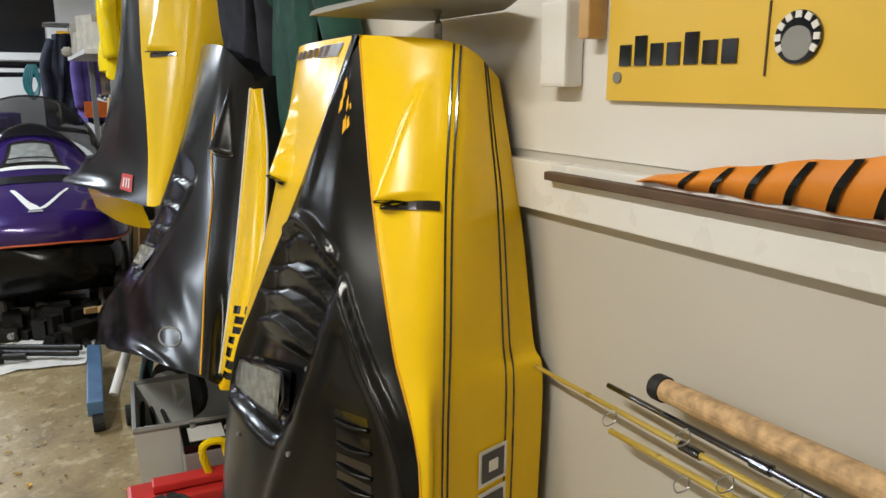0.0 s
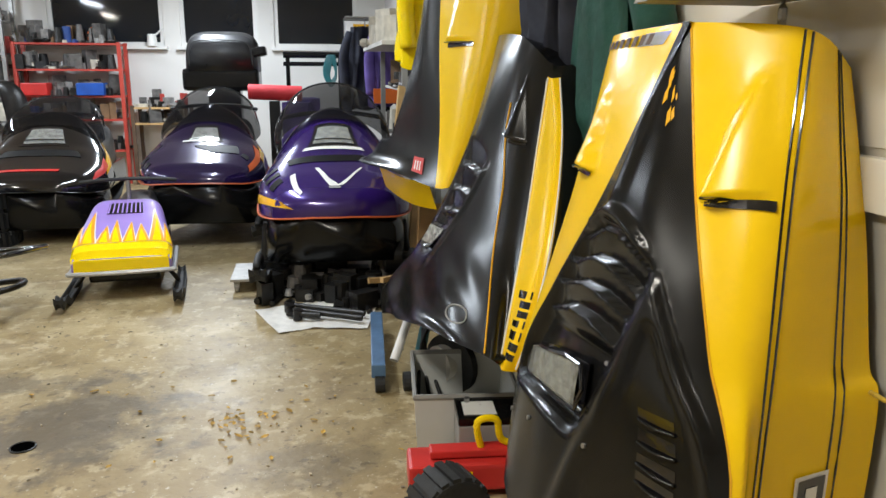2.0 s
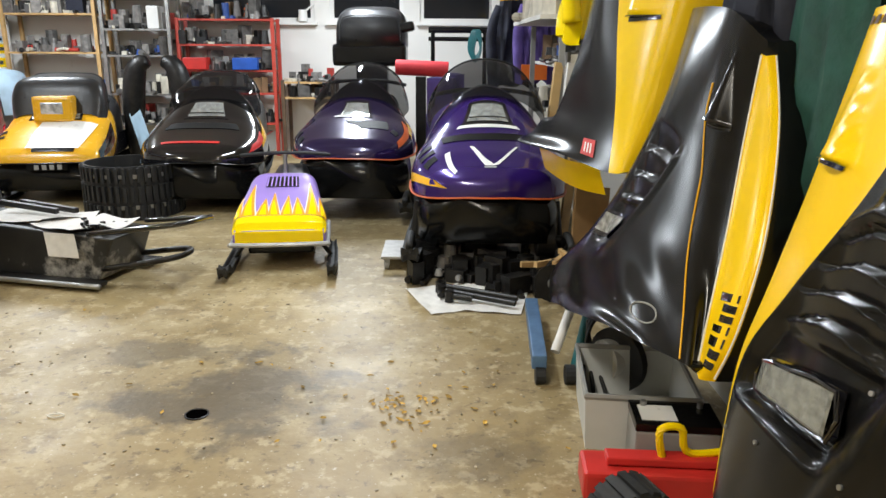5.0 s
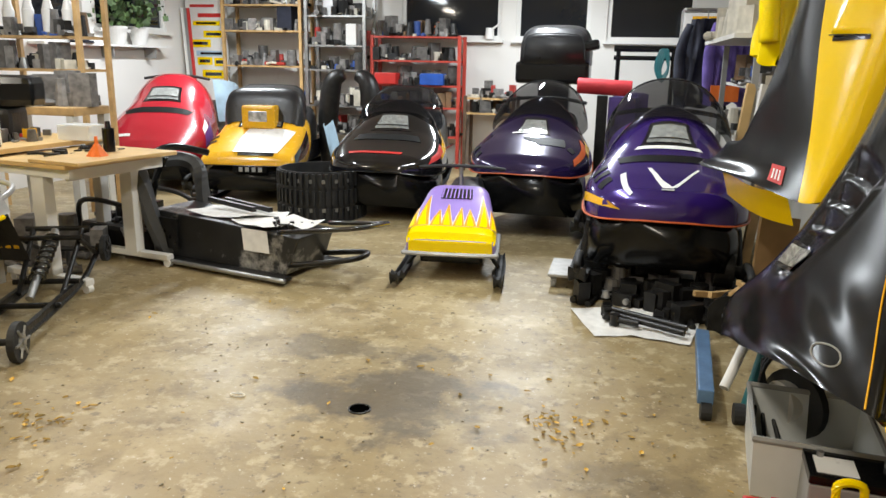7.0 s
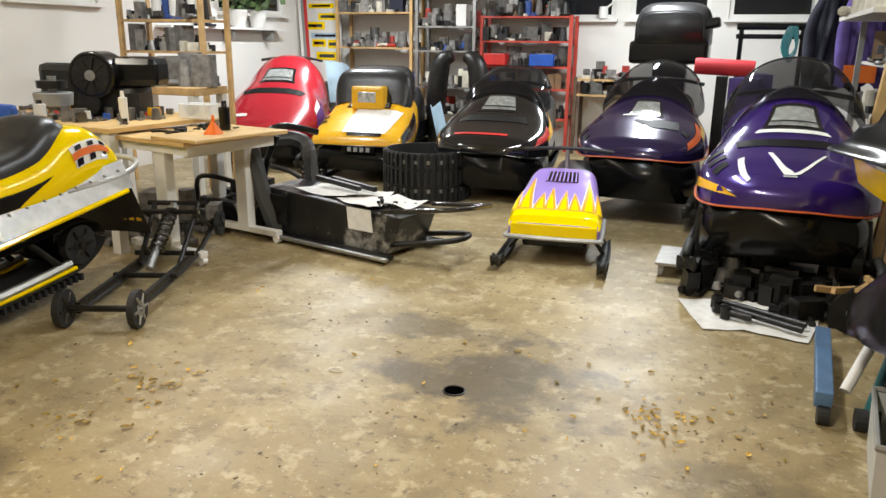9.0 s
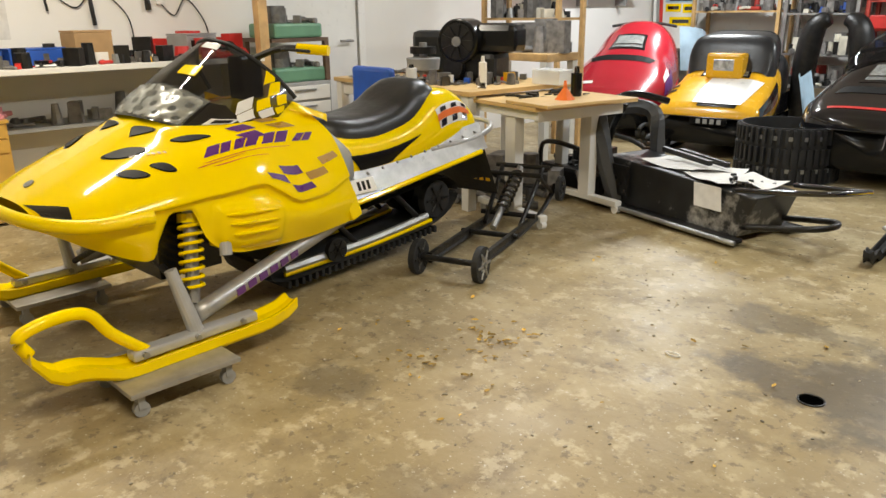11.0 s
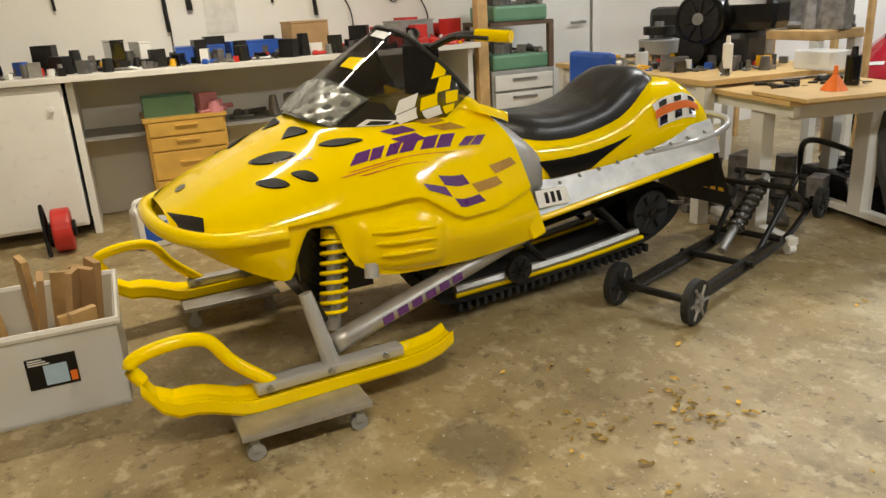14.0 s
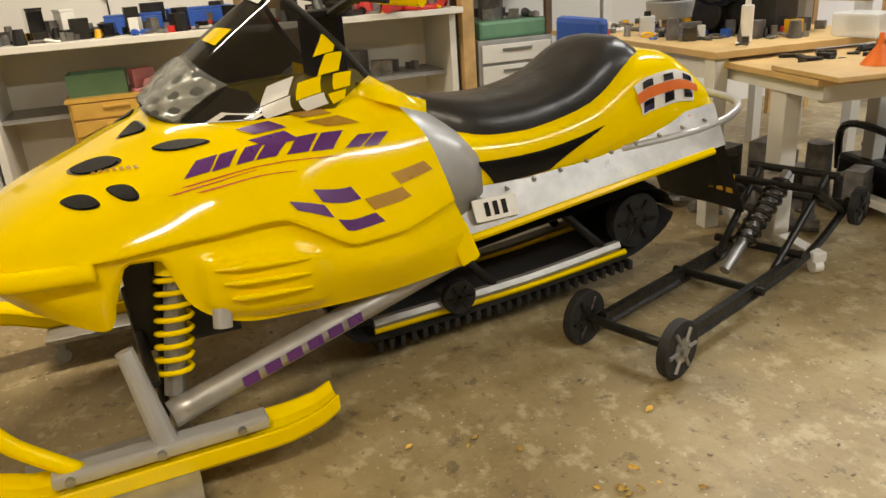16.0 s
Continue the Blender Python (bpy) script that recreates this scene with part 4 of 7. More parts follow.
# tunnel side rising to the rear, running board edge, bumper loop
def tun(u):
    return 0.4 + 0.14 * max(0, (u - 1.25)) / 1.1
for s in (-1, 1):
    bm = B()
    x = s * 0.245
    rows = grid(bm, lambda u, k: Vector((x + s * 0.07 * k, u, (tun(u) + 0.14) * (1 - k) + tun(u) * k)), span(1.22, 2.36, 10), (0, 0.12, 1), s > 0)
    part("tunnel_side", bm, ALU, mx, "bare worn aluminium panel")
    part("board_edge", tube(B(), [(x + s * 0.075, u, tun(u) - 0.004) for u in span(1.22, 2.3, 5)], 0.013, 6), YEL, mx)
    for u in span(1.3, 2.3, 10):
        part("rivet", cyl(B(), (x + s * 0.02, u, tun(u) + 0.1), (x + s * 0.032, u, tun(u) + 0.095), 0.006, seg=6), GREYP, mx)
    part("race_plate", box(B(), -0.075, 0.075, -0.003, 0.003, -0.035, 0.035, Matrix.Translation((x + s * 0.055, 1.44, tun(1.44) + 0.06)) @ Matrix.Rotation(s * math.pi / 2, 4, "Z") @ Matrix.Rotation(-s * 0.42, 4, "X")), WHTG, mx, "white plate with dark bars")
    for q in range(3):
        part("plate_bar", box(B(), -0.008 + (q - 1) * 0.03, 0.008 + (q - 1) * 0.03, -0.006, 0.006, -0.022, 0.022, Matrix.Translation((x + s * 0.055, 1.44, tun(1.44) + 0.06)) @ Matrix.Rotation(s * math.pi / 2, 4, "Z") @ Matrix.Rotation(-s * 0.42, 4, "X")), BLKG, mx)
part("tunnel_top", box(B(), -0.24, 0.24, 1.2, 2.3, 0.48, 0.56), BLKP, mx)
part("rear_loop", tube(B(), [(0.26, 1.95, 0.58), (0.27, 2.3, 0.6), (0.24, 2.48, 0.64), (0.12, 2.55, 0.66), (-0.12, 2.55, 0.66), (-0.24, 2.48, 0.64), (-0.27, 2.3, 0.6), (-0.26, 1.95, 0.58)], 0.015), SILV, mx, "white rear bumper tube", smooth=True)
bm = B()
grid(bm, lambda u, v: Vector((v, 2.4 + 0.16 * u + 0.02 * math.sin(v * 9), 0.58 - 0.36 * u)), span(0, 1, 6), span(-0.22, 0.22, 6))
fl = part("snow_flap", bm, RUB, mx)
for q in range(8):
    part("flap_bar", box(B(), -0.19 + q * 0.05, -0.16 + q * 0.05, 2.535, 2.545, 0.3, 0.37), YELO, fl)
# track and rear suspension
def belt(bm, pts, w, th, pitch=0.06):
    p = [Vector(q) for q in pts]
    tube(bm, p, th, 6, True, steps=5)
    for v in bm.verts:
        v.co.x *= w / th
    return bm
part("track", belt(B(), [(0, 1.1, 0.08), (0, 1.9, 0.13), (0, 2.12, 0.17), (0, 2.25, 0.28), (0, 2.15, 0.39), (0, 1.8, 0.36), (0, 1.3, 0.3), (0, 0.98, 0.25), (0, 0.95, 0.14)], 0.19, 0.014), RUB, mx)
lug0 = part("track_lug", box(B(), -0.19, 0.19, 0, 0.016, 0, 0.035), RUB, mx)
for k in range(26):
    u = 1.05 + k * 0.04
    lg_ = lug0 if k == 0 else new("track_lug", lug0.data)
    lg_.parent, lg_.location = mx, (0, u, 0.04 + 0.055 * max(0, u - 1.1))
for s in (-1, 1):
    bm = B()
    tube(bm, [(s * 0.16, 1.05, 0.13), (s * 0.16, 1.6, 0.15), (s * 0.16, 2.02, 0.19)], 0.02, 6)
    part("rail", bm, ALU, mx)
    part("rail_slider", tube(B(), [(s * 0.165, 1.05, 0.105), (s * 0.165, 1.6, 0.122), (s * 0.165, 2.05, 0.16)], 0.011, 6), YEL, mx)
    wheel("idler_wheel", mx, (s * 0.14, 2.1, 0.27), 0.105, 0.05)
    wheel("bogie_wheel", mx, (s * 0.18, 1.35, 0.16), 0.06, 0.03)
    part("swing_arm", cyl(B(), (s * 0.15, 1.5, 0.16), (s * 0.14, 1.25, 0.42), 0.016), OILY, mx)
    part("swing_arm", cyl(B(), (s * 0.15, 1.95, 0.2), (s * 0.14, 1.72, 0.42), 0.016), OILY, mx)
# front suspension and skis
for s in (-1, 1):
    x = s * 0.555
    sk = ski(mx, x, -0.2, 0.8, 0.125, YEL, True, 0.13, 0.22, "yellow plastic ski with a hand loop")
    part("saddle", box(B(), x - 0.03, x + 0.03, 0.12, 0.62, 0.135, 0.17), SILV, mx, bevel=0.01)
    for u in (0.16, 0.36, 0.55):
        part("bolt", cyl(B(), (x - 0.045, u, 0.155), (x + 0.045, u, 0.155), 0.011, seg=8), STEEL, mx)
    part("spindle", cyl(B(), (x, 0.38, 0.14), (x * 0.9, 0.33, 0.4), 0.03, 0.022), SILV, mx)
    bm = B()
    a, b = Vector((x * 0.93, 0.4, 0.21)), Vector((s * 0.33, 1.28, 0.37))
    tube(bm, [a, (a + b) / 2, b], 0.036, 8)
    ta = part("trailing_arm", bm, ALU, mx, "bare silver trailing arm", smooth=True)
    for q in range(6):
        m0, m1 = a.lerp(b, 0.2 + q * 0.07), a.lerp(b, 0.245 + q * 0.07)
        part("arm_decal", box(B(), -0.002, 0.002, -0.022, 0.022, -0.014, 0.014, Matrix.Translation((m0 + m1) / 2 + Vector((s * 0.0355, s * 0.008, 0))) @ (b - a).to_track_quat("Y", "Z").to_matrix().to_4x4()), DPUR, ta)
    for z0, z1, u in ((0.3, 0.44, 0.36), (0.2, 0.36, 0.44)):
        part("a_arm", cyl(B(), (x * 0.92, 0.38, z0), (s * 0.2, u, z1), 0.014), OILY, mx)
    sa, sb = Vector((s * 0.47, 0.42, 0.24)), Vector((s * 0.38, 0.5, 0.64))
    part("shock_body", cyl(B(), sa, sb, 0.026), STEEL, mx)
    part("spring", helix(B(), sa.lerp(sb, 0.12), sa.lerp(sb, 0.75), 0.042, 0.0072, 8), YEL, mx, smooth=True)
    part("shock_reservoir", cyl(B(), (s * 0.5, 0.56, 0.4), (s * 0.47, 0.58, 0.54), 0.024), SILV, mx)
    part("shock_collar", cyl(B(), sa.lerp(sb, 0.72), sa.lerp(sb, 0.8), 0.046), YEL, mx)
part("engine_bay", box(B(), -0.36, 0.36, 0.36, 0.62, 0.32, 0.64), BLKP, mx, "dark front bulkhead")
dolly(-2.2, 1.55, 2, 0.1, 0.36, 0.4)
dolly(-3.31, 1.5, 2, 0.1, 0.36, 0.4)
dolly(0.17, 5.12, 0, 0.09, 0.36, 0.4)
dolly(1.12, 5.1, 0, 0.09, 0.36, 0.4)


# ---- hoods stored against the right wall ----
def wall_hood(name, label, f, panels, rows=70):
    """panels: name, material, from and to across the lines, from and to downwards."""
    t = thing(name, Matrix.Identity(4), label, "hood", "hoods along the wall")
    for nm, m_, c0, c1, s0, s1 in panels:
        bm = B()
        grid(bm, f, span(s0, s1, rows), span(c0, c1, max(6, int((c1 - c0) * 18))))
        part(nm, bm, m_, t, smooth=True)
    c_end = max(p[3] for p in panels)
    for u in (0.0, 1.0):
        bm = B()
        r = [bm.verts.new(f(u, c)) for c in span(0, c_end, 50)]
        lo, hi = f(u, 0).y + 0.005, f(u, c_end).y - 0.005
        w = [bm.verts.new(Vector((1.435, min(max(q.co.y, lo), hi), q.co.z - (0.0 if u else 0.07)))) for q in r]
        for j in range(len(r) - 1):
            bm.faces.new((r[j], r[j + 1], w[j + 1], w[j]))
        part("rim", bm, BLKP if u else panels[0][1], t)
    return t


def scoop_lift(s, c, s0, s1, tip, inner, outer, d):
    """An air scoop: a ridge that widens downwards from a tip, steep on its inner side, cut off at its mouth."""
    if not s0 < s < s1:
        return 0.0
    k = (s - s0) / (s1 - s0)
    a, b = tip + (inner - tip) * k, tip + (outer - tip) * k
    w = (c - a) / (b - a) if abs(b - a) > 1e-6 else -1
    return d * k ** 1.2 * step(0, 0.14, w) * step(1.0, 0.25, w) if 0 < w < 1 else 0.0


def lay(f, h, nm, m_, quad, off=0.004, n=8, label=""):
    return part(nm, patch(f, quad, off, n), m_, h, label)


# lines down each hood, from the near wall edge over the nose to the far wall edge: s from top to bottom, x, y, z
C3 = [[(0, 1.43, 1.60, 1.33), (0.3, 1.43, 1.515, 1.07), (0.55, 1.43, 1.465, 0.85), (0.7, 1.43, 1.43, 0.75), (1, 1.43, 1.45, 0.2)],
      [(0, 1.31, 1.555, 1.39), (0.3, 1.25, 1.47, 1.13), (0.55, 1.225, 1.43, 0.88), (0.7, 1.21, 1.41, 0.72), (1, 1.2, 1.4, 0.16)],
      [(0, 1.2, 1.735, 1.41), (0.3, 1.16, 1.59, 1.1), (0.55, 1.145, 1.475, 0.86), (0.7, 1.14, 1.37, 0.66), (1, 1.1, 1.36, 0.16)],
      [(0, 1.196, 1.742, 1.41), (0.3, 1.11, 1.68, 1.1), (0.55, 1.06, 1.63, 0.86), (0.7, 1.04, 1.57, 0.68), (1, 1.0, 1.52, 0.24)],
      [(0, 1.194, 1.748, 1.41), (0.3, 1.095, 1.77, 1.1), (0.55, 1.02, 1.81, 0.86), (0.7, 0.975, 1.82, 0.7), (1, 0.93, 1.74, 0.34)],
      [(0, 1.195, 1.755, 1.41), (0.3, 1.105, 1.85, 1.1), (0.55, 1.04, 1.97, 0.86), (0.7, 0.995, 2.05, 0.67), (1, 0.94, 1.98, 0.4)],
      [(0, 1.21, 2.12, 1.4), (0.3, 1.165, 2.16, 1.1), (0.55, 1.12, 2.17, 0.86), (0.7, 1.09, 2.16, 0.66), (1, 1.06, 2.1, 0.4)],
      [(0, 1.43, 2.24, 1.38), (0.3, 1.43, 2.25, 1.1), (0.55, 1.43, 2.23, 0.86), (0.7, 1.43, 2.22, 0.66), (1, 1.43, 2.2, 0.35)]]
C2 = [[(0, 1.43, 2.72, 1.36), (0.3, 1.43, 2.62, 1.1), (0.6, 1.43, 2.5, 0.82), (0.85, 1.43, 2.4, 0.6), (1, 1.43, 2.4, 0.47)],
      [(0, 1.29, 2.74, 1.34), (0.3, 1.25, 2.56, 1.12), (0.6, 1.18, 2.402, 0.86), (0.85, 1.11, 2.338, 0.63), (1, 1.07, 2.357, 0.484)],
      [(0, 1.26, 2.75, 1.35), (0.3, 1.205, 2.68, 1.09), (0.6, 1.13, 2.55, 0.82), (0.85, 1.06, 2.44, 0.6), (1, 1.02, 2.367, 0.505)],
      [(0, 1.225, 2.84, 1.41), (0.3, 1.15, 2.78, 1.09), (0.6, 1.07, 2.65, 0.8), (0.85, 1.01, 2.47, 0.62), (1, 0.98, 2.38, 0.53)],
      [(0, 1.21, 2.93, 1.44), (0.3, 1.125, 2.93, 1.12), (0.6, 1.02, 2.88, 0.8), (0.85, 0.9, 2.8, 0.56), (1, 0.87, 2.66, 0.51)],
      [(0, 1.22, 3.18, 1.455), (0.3, 1.11, 3.12, 1.12), (0.6, 0.98, 3.16, 0.76), (0.85, 0.84, 3.25, 0.46), (1, 0.82, 3.1, 0.41)],
      [(0, 1.26, 3.36, 1.45), (0.3, 1.16, 3.28, 1.12), (0.6, 1.03, 3.4, 0.74), (0.85, 0.855, 3.56, 0.42), (1, 0.85, 3.4, 0.36)],
      [(0, 1.43, 3.2, 1.42), (0.3, 1.43, 3.35, 1.1), (0.6, 1.43, 3.45, 0.74), (0.85, 1.43, 3.5, 0.5), (1, 1.43, 3.5, 0.42)]]
C1 = [[(0, 1.43, 3.3, 1.98), (0.35, 1.43, 3.3, 1.5), (0.7, 1.43, 3.42, 1.1), (1, 1.43, 3.5, 0.86)],
      [(0, 1.25, 3.4, 2.0), (0.35, 1.2, 3.42, 1.5), (0.7, 1.15, 3.42, 1.1), (1, 1.11, 3.44, 0.86)],
      [(0, 1.12, 3.9, 2.02), (0.35, 1.09, 3.84, 1.5), (0.7, 1.06, 3.65, 1.08), (1, 1.02, 3.52, 0.84)],
      [(0, 1.09, 4.0, 2.02), (0.35, 1.04, 4.05, 1.5), (0.7, 0.97, 4.05, 1.06), (1, 0.9, 3.95, 0.85)],
      [(0, 1.1, 4.2, 2.0), (0.35, 1.07, 4.36, 1.48), (0.7, 0.91, 4.5, 1.02), (1, 0.79, 4.62, 0.82)],
      [(0, 1.2, 4.4, 1.98), (0.35, 1.16, 4.5, 1.46), (0.7, 1.12, 4.65, 1.02), (1, 1.0, 4.8, 0.83)],
      [(0, 1.43, 4.45, 1.95), (0.35, 1.43, 4.6, 1.45), (0.7, 1.43, 4.75, 1.05), (1, 1.43, 4.85, 0.9)]]


def relief3(s, c):
    d = scoop_lift(s, c, 0.085, 0.298, 1.25, 1.93, 1.08, 0.034) + scoop_lift(s, c, 0.1, 0.292, 5.72, 5.36, 5.9, 0.034)
    tri, out = 2.66 + (s - 0.417) * 2.5, max(2.05, 2.58 - (s - 0.417) * 1.9)
    # triangular cheek with a beaded edge and a sunk middle
    cheek = step(0.405, 0.43, s) * step(out, out + 0.1, c) * step(tri, tri - 0.1, c)
    sunk = step(0.5, 0.53, s) * step(out + 0.16, out + 0.26, c) * step(tri - 0.16, tri - 0.28, c)
    d += 0.014 * cheek - 0.012 * sunk
    # arched pocket with overlapping scales over the lamp
    arch = 0.35 + 0.05 * ((c - 3.9) / 1.1) ** 2
    pocket = step(arch, arch + 0.018, s) * step(tri + 0.02, tri + 0.14, c) * step(0.76, 0.735, s) * step(4.98, 4.8, c)
    k = ((s - arch - 0.01) / 0.062) % 1.0
    scales = 0.026 * step(0.0, 0.12, k) * (1 - k) * step(0.6, 0.58, s)
    d += pocket * (scales - 0.036)
    # rolled ridge round the arch and a soft fold above it
    d += 0.012 * math.exp(-((s - arch + 0.012) / 0.01) ** 2) * step(2.7, 2.9, c) * step(5, 4.7, c)
    d += 0.012 * math.exp(-((c - 3.95) / 0.35) ** 2) * step(0.05, 0.2, s) * step(0.36, 0.3, s)
    return d


f3 = skin(C3, relief3)
h3 = wall_hood("snowmobile_hood", "yellow and black vintage snowmobile hood standing against the wall", f3,
               [("side_panel", YELF, 0, 1, 0, 1), ("front_panel", YELF, 1, 2, 0, 1), ("nose_panel", BLKP, 2, 5, 0, 1), ("front_panel", YELF, 5, 6, 0, 1), ("side_panel", YELF, 6, 7, 0, 1)], 130)
for c0, c1, c2 in ((0.94, 0.97, 0.97), (1.03, 1.05, 1.06), (0.46, 0.36, 0.36), (0.52, 0.43, 0.43)):
    part("pinstripe", tube(B(), [f3(u, c0 + (c1 - c0) * min(1, u * 4) + (c2 - c1) * u, 0.0005) for u in span(0.005, 0.99, 16)], 0.0022, 5, steps=2), BLKG, h3)
part("edge_line", tube(B(), [f3(u, 2.0, 0.0) for u in span(0.02, 0.98, 16)], 0.0025, 5, steps=2), YELO, h3)
lay(f3, h3, "scoop_mouth", BLKG, ((0.292, 1.88), (0.302, 1.88), (0.322, 1.12), (0.306, 1.12)), 0.004)
lay(f3, h3, "scoop_mouth", BLKG, ((0.29, 5.4), (0.302, 5.42), (0.304, 5.84), (0.291, 5.82)), 0.004)
for k in range(4):
    lay(f3, h3, "louvre_slot", BLKG, ((0.645 + k * 0.024, 2.5), (0.658 + k * 0.024, 2.5), (0.663 + k * 0.024, 2.82), (0.65 + k * 0.024, 2.82)), 0.001, 4)
    part("louvre", tube(B(), [f3(0.66 + k * 0.024, 2.5, 0.002), f3(0.664 + k * 0.024, 2.66, 0.008), f3(0.665 + k * 0.024, 2.82, 0.002)], 0.004, 6), BLKP, h3, smooth=True)
# headlamp in its housing at the bottom of the pocket
lay(f3, h3, "lamp_housing", BLKG, ((0.63, 3.5), (0.66, 4.55), (0.728, 4.5), (0.722, 3.5)), 0.014, 8)
hb = lay(f3, h3, "headlight", DULL, ((0.645, 3.55), (0.668, 4.4), (0.712, 4.36), (0.705, 3.56)), 0.03, 8, "clear ribbed headlamp")
lay(f3, hb, "lens", LENS, ((0.645, 3.55), (0.668, 4.4), (0.712, 4.36), (0.705, 3.56)), 0.038, 8)
part("lamp_rim", tube(B(), [f3(*q) for q in ((0.642, 3.52, 0.033), (0.655, 4.0, 0.036), (0.668, 4.44, 0.033), (0.715, 4.4, 0.033), (0.712, 4.0, 0.036), (0.708, 3.52, 0.033))], 0.005, 6, True, 2), BLKG, h3)
for u, c in ((0.62, 3.35), (0.79, 4.2), (0.74, 3.3), (0.83, 4.9)):
    part("screw", cyl(B(), f3(u, c, -0.001), f3(u, c, 0.004), 0.005, seg=8), STEEL, h3)
for k in range(2):
    bd = lay(f3, h3, "badge", WHTG, ((0.742 + k * 0.043, 0.42), (0.742 + k * 0.043, 0.66), (0.78 + k * 0.043, 0.66), (0.78 + k * 0.043, 0.42)), 0.003, 4, "black badge with a white outline")
    lay(f3, bd, "badge_face", BLKG, ((0.746 + k * 0.043, 0.445), (0.746 + k * 0.043, 0.635), (0.776 + k * 0.043, 0.635), (0.776 + k * 0.043, 0.445)), 0.0045, 4)
    lay(f3, bd, "badge_line", WHTG, ((0.755 + k * 0.043, 0.5), (0.755 + k * 0.043, 0.58), (0.767 + k * 0.043, 0.58), (0.767 + k * 0.043, 0.5)), 0.006, 2)
lay(f3, h3, "decal_strip", GREYP, ((0.02, 5.12), (0.02, 5.4), (0.052, 5.45), (0.052, 5.16)), 0.002, 3)
for k in range(8):
    lay(f3, h3, "decal_or_glint", DWOOD, ((0.022 + 0.001 * k, 5.3 + k * 0.08), (0.022 + 0.001 * k, 5.35 + k * 0.08), (0.05, 5.36 + k * 0.08), (0.05, 5.31 + k * 0.08)), 0.003, 2)
rnd = random.Random(17)
for k in range(9):
    u, c = rnd.uniform(0.09, 0.16), rnd.uniform(2.3, 3.3)
    d = rnd.uniform(0.008, 0.02)
    lay(f3, h3, "worn_patch", YELO, ((u, c), (u + d * 0.5, c + d * 9), (u + d * 1.5, c + d * 7), (u + d, c - d * 3)), 0.0015, 3)


def relief2(s, c):
    d = scoop_lift(s, c, 0.09, 0.285, 2.85, 3.25, 2.3, 0.03)
    edge = 4.0 + (s - 0.417) * 2.7
    arch = 0.33 + 0.04 * ((c - 4.9) / 0.9) ** 2
    pocket = step(arch, arch + 0.02, s) * step(edge, edge + 0.15, c) * step(0.69, 0.665, s) * step(5.3, 5.0, c)
    k = ((s - arch) / 0.07) % 1.0
    d += pocket * (0.02 * step(0.0, 0.15, k) * (1 - k) * step(0.57, 0.55, s) - 0.024)
    d += 0.01 * math.exp(-((c - edge + 0.06) / 0.07) ** 2) * step(0.38, 0.42, s) * step(0.75, 0.68, s)
    # dents that catch the light on the scuffed nose
    d += 0.006 * math.sin(5.1 * c + 9 * s) * math.sin(23 * s + 2 * c) * step(0.62, 0.75, s) * step(3.1, 3.8, c)
    d += 0.022 * step(0.86, 1.0, s) * step(3.4, 4.6, c)
    return d


f2 = skin(C2, relief2)
h2 = wall_hood("snowmobile_hood", "scuffed black snowmobile hood with a yellow side band", f2,
               [("side_panel", BLKP, 0, 1, 0, 1), ("upper_band", BLKP, 1, 2, 0, 0.07), ("yellow_band", YELF, 1, 2, 0.07, 1), ("front_panel", BLKP, 2, 7, 0, 1)], 110)
for c, m_ in ((1.03, WHTG), (1.97, WHTG), (3.0, YELO)):
    part("pinstripe", tube(B(), [f2(u, c + (0.45 * step(0.45, 0.2, u) if c > 2.5 else 0), 0.001) for u in span(0.075 if c < 2 else 0.2, 0.985, 14)], 0.003, 5, steps=2), m_, h2)
lay(f2, h2, "scoop_mouth", BLKG, ((0.276, 3.22), (0.292, 3.22), (0.292, 2.4), (0.278, 2.4)), 0.003)
for k in range(7):
    h_ = 0.5 if k in (0, 3, 4) else 0.34
    lay(f2, h2, "letter_bar", BLKG, ((0.745 + k * 0.031, 1.16), (0.735 + k * 0.031, 1.16 + h_), (0.757 + k * 0.031, 1.16 + h_), (0.767 + k * 0.031, 1.16)), 0.002, 2)
lay(f2, h2, "lamp_housing", BLKG, ((0.6, 4.62), (0.6, 5.3), (0.672, 5.3), (0.672, 4.68)), 0.012)
lay(f2, h2, "headlight", DULL, ((0.61, 4.68), (0.61, 5.22), (0.66, 5.22), (0.66, 4.72)), 0.024, 6, "cloudy headlamp")
part("round_mark", tube(B(), [f2(0.867 + 0.03 * math.cos(k * 0.524), 3.55 + 0.16 * math.sin(k * 0.524), 0.001) for k in range(12)], 0.003, 5, True, 2), GREYP, h2)


def relief1(s, c):
    d = scoop_lift(s, c, 0.1, 0.4, 1.3, 1.75, 1.1, 0.03)
    # the long dark inlet beside the nose and the flared lower edge
    inlet = step(0.38, 0.42, s) * step(0.76, 0.72, s) * step(3.45, 3.6, c) * step(4.5, 4.3, c)
    return d - 0.05 * inlet + 0.03 * step(0.85, 1.0, s) * step(2.3, 3.5, c)


f1 = skin(C1, relief1)
h1 = wall_hood("snowmobile_hood", "black and yellow snowmobile hood hung high on the wall", f1,
               [("side_panel", YELF, 0, 1, 0, 1), ("yellow_panel", YELF, 1, 2, 0, 1), ("front_panel", BLKP, 2, 6, 0, 1)], 80)
lay(f1, h1, "inlet_slot", BLKG, ((0.44, 3.62), (0.44, 4.3), (0.7, 4.3), (0.7, 3.62)), 0.004)
lay(f1, h1, "scoop_mouth", BLKG, ((0.395, 1.72), (0.41, 1.72), (0.41, 1.15), (0.397, 1.15)), 0.004)
lg = lay(f1, h1, "red_badge", RED, ((0.835, 2.36), (0.835, 2.62), (0.93, 2.62), (0.93, 2.36)), 0.004, 4, "red square badge with a pale border")
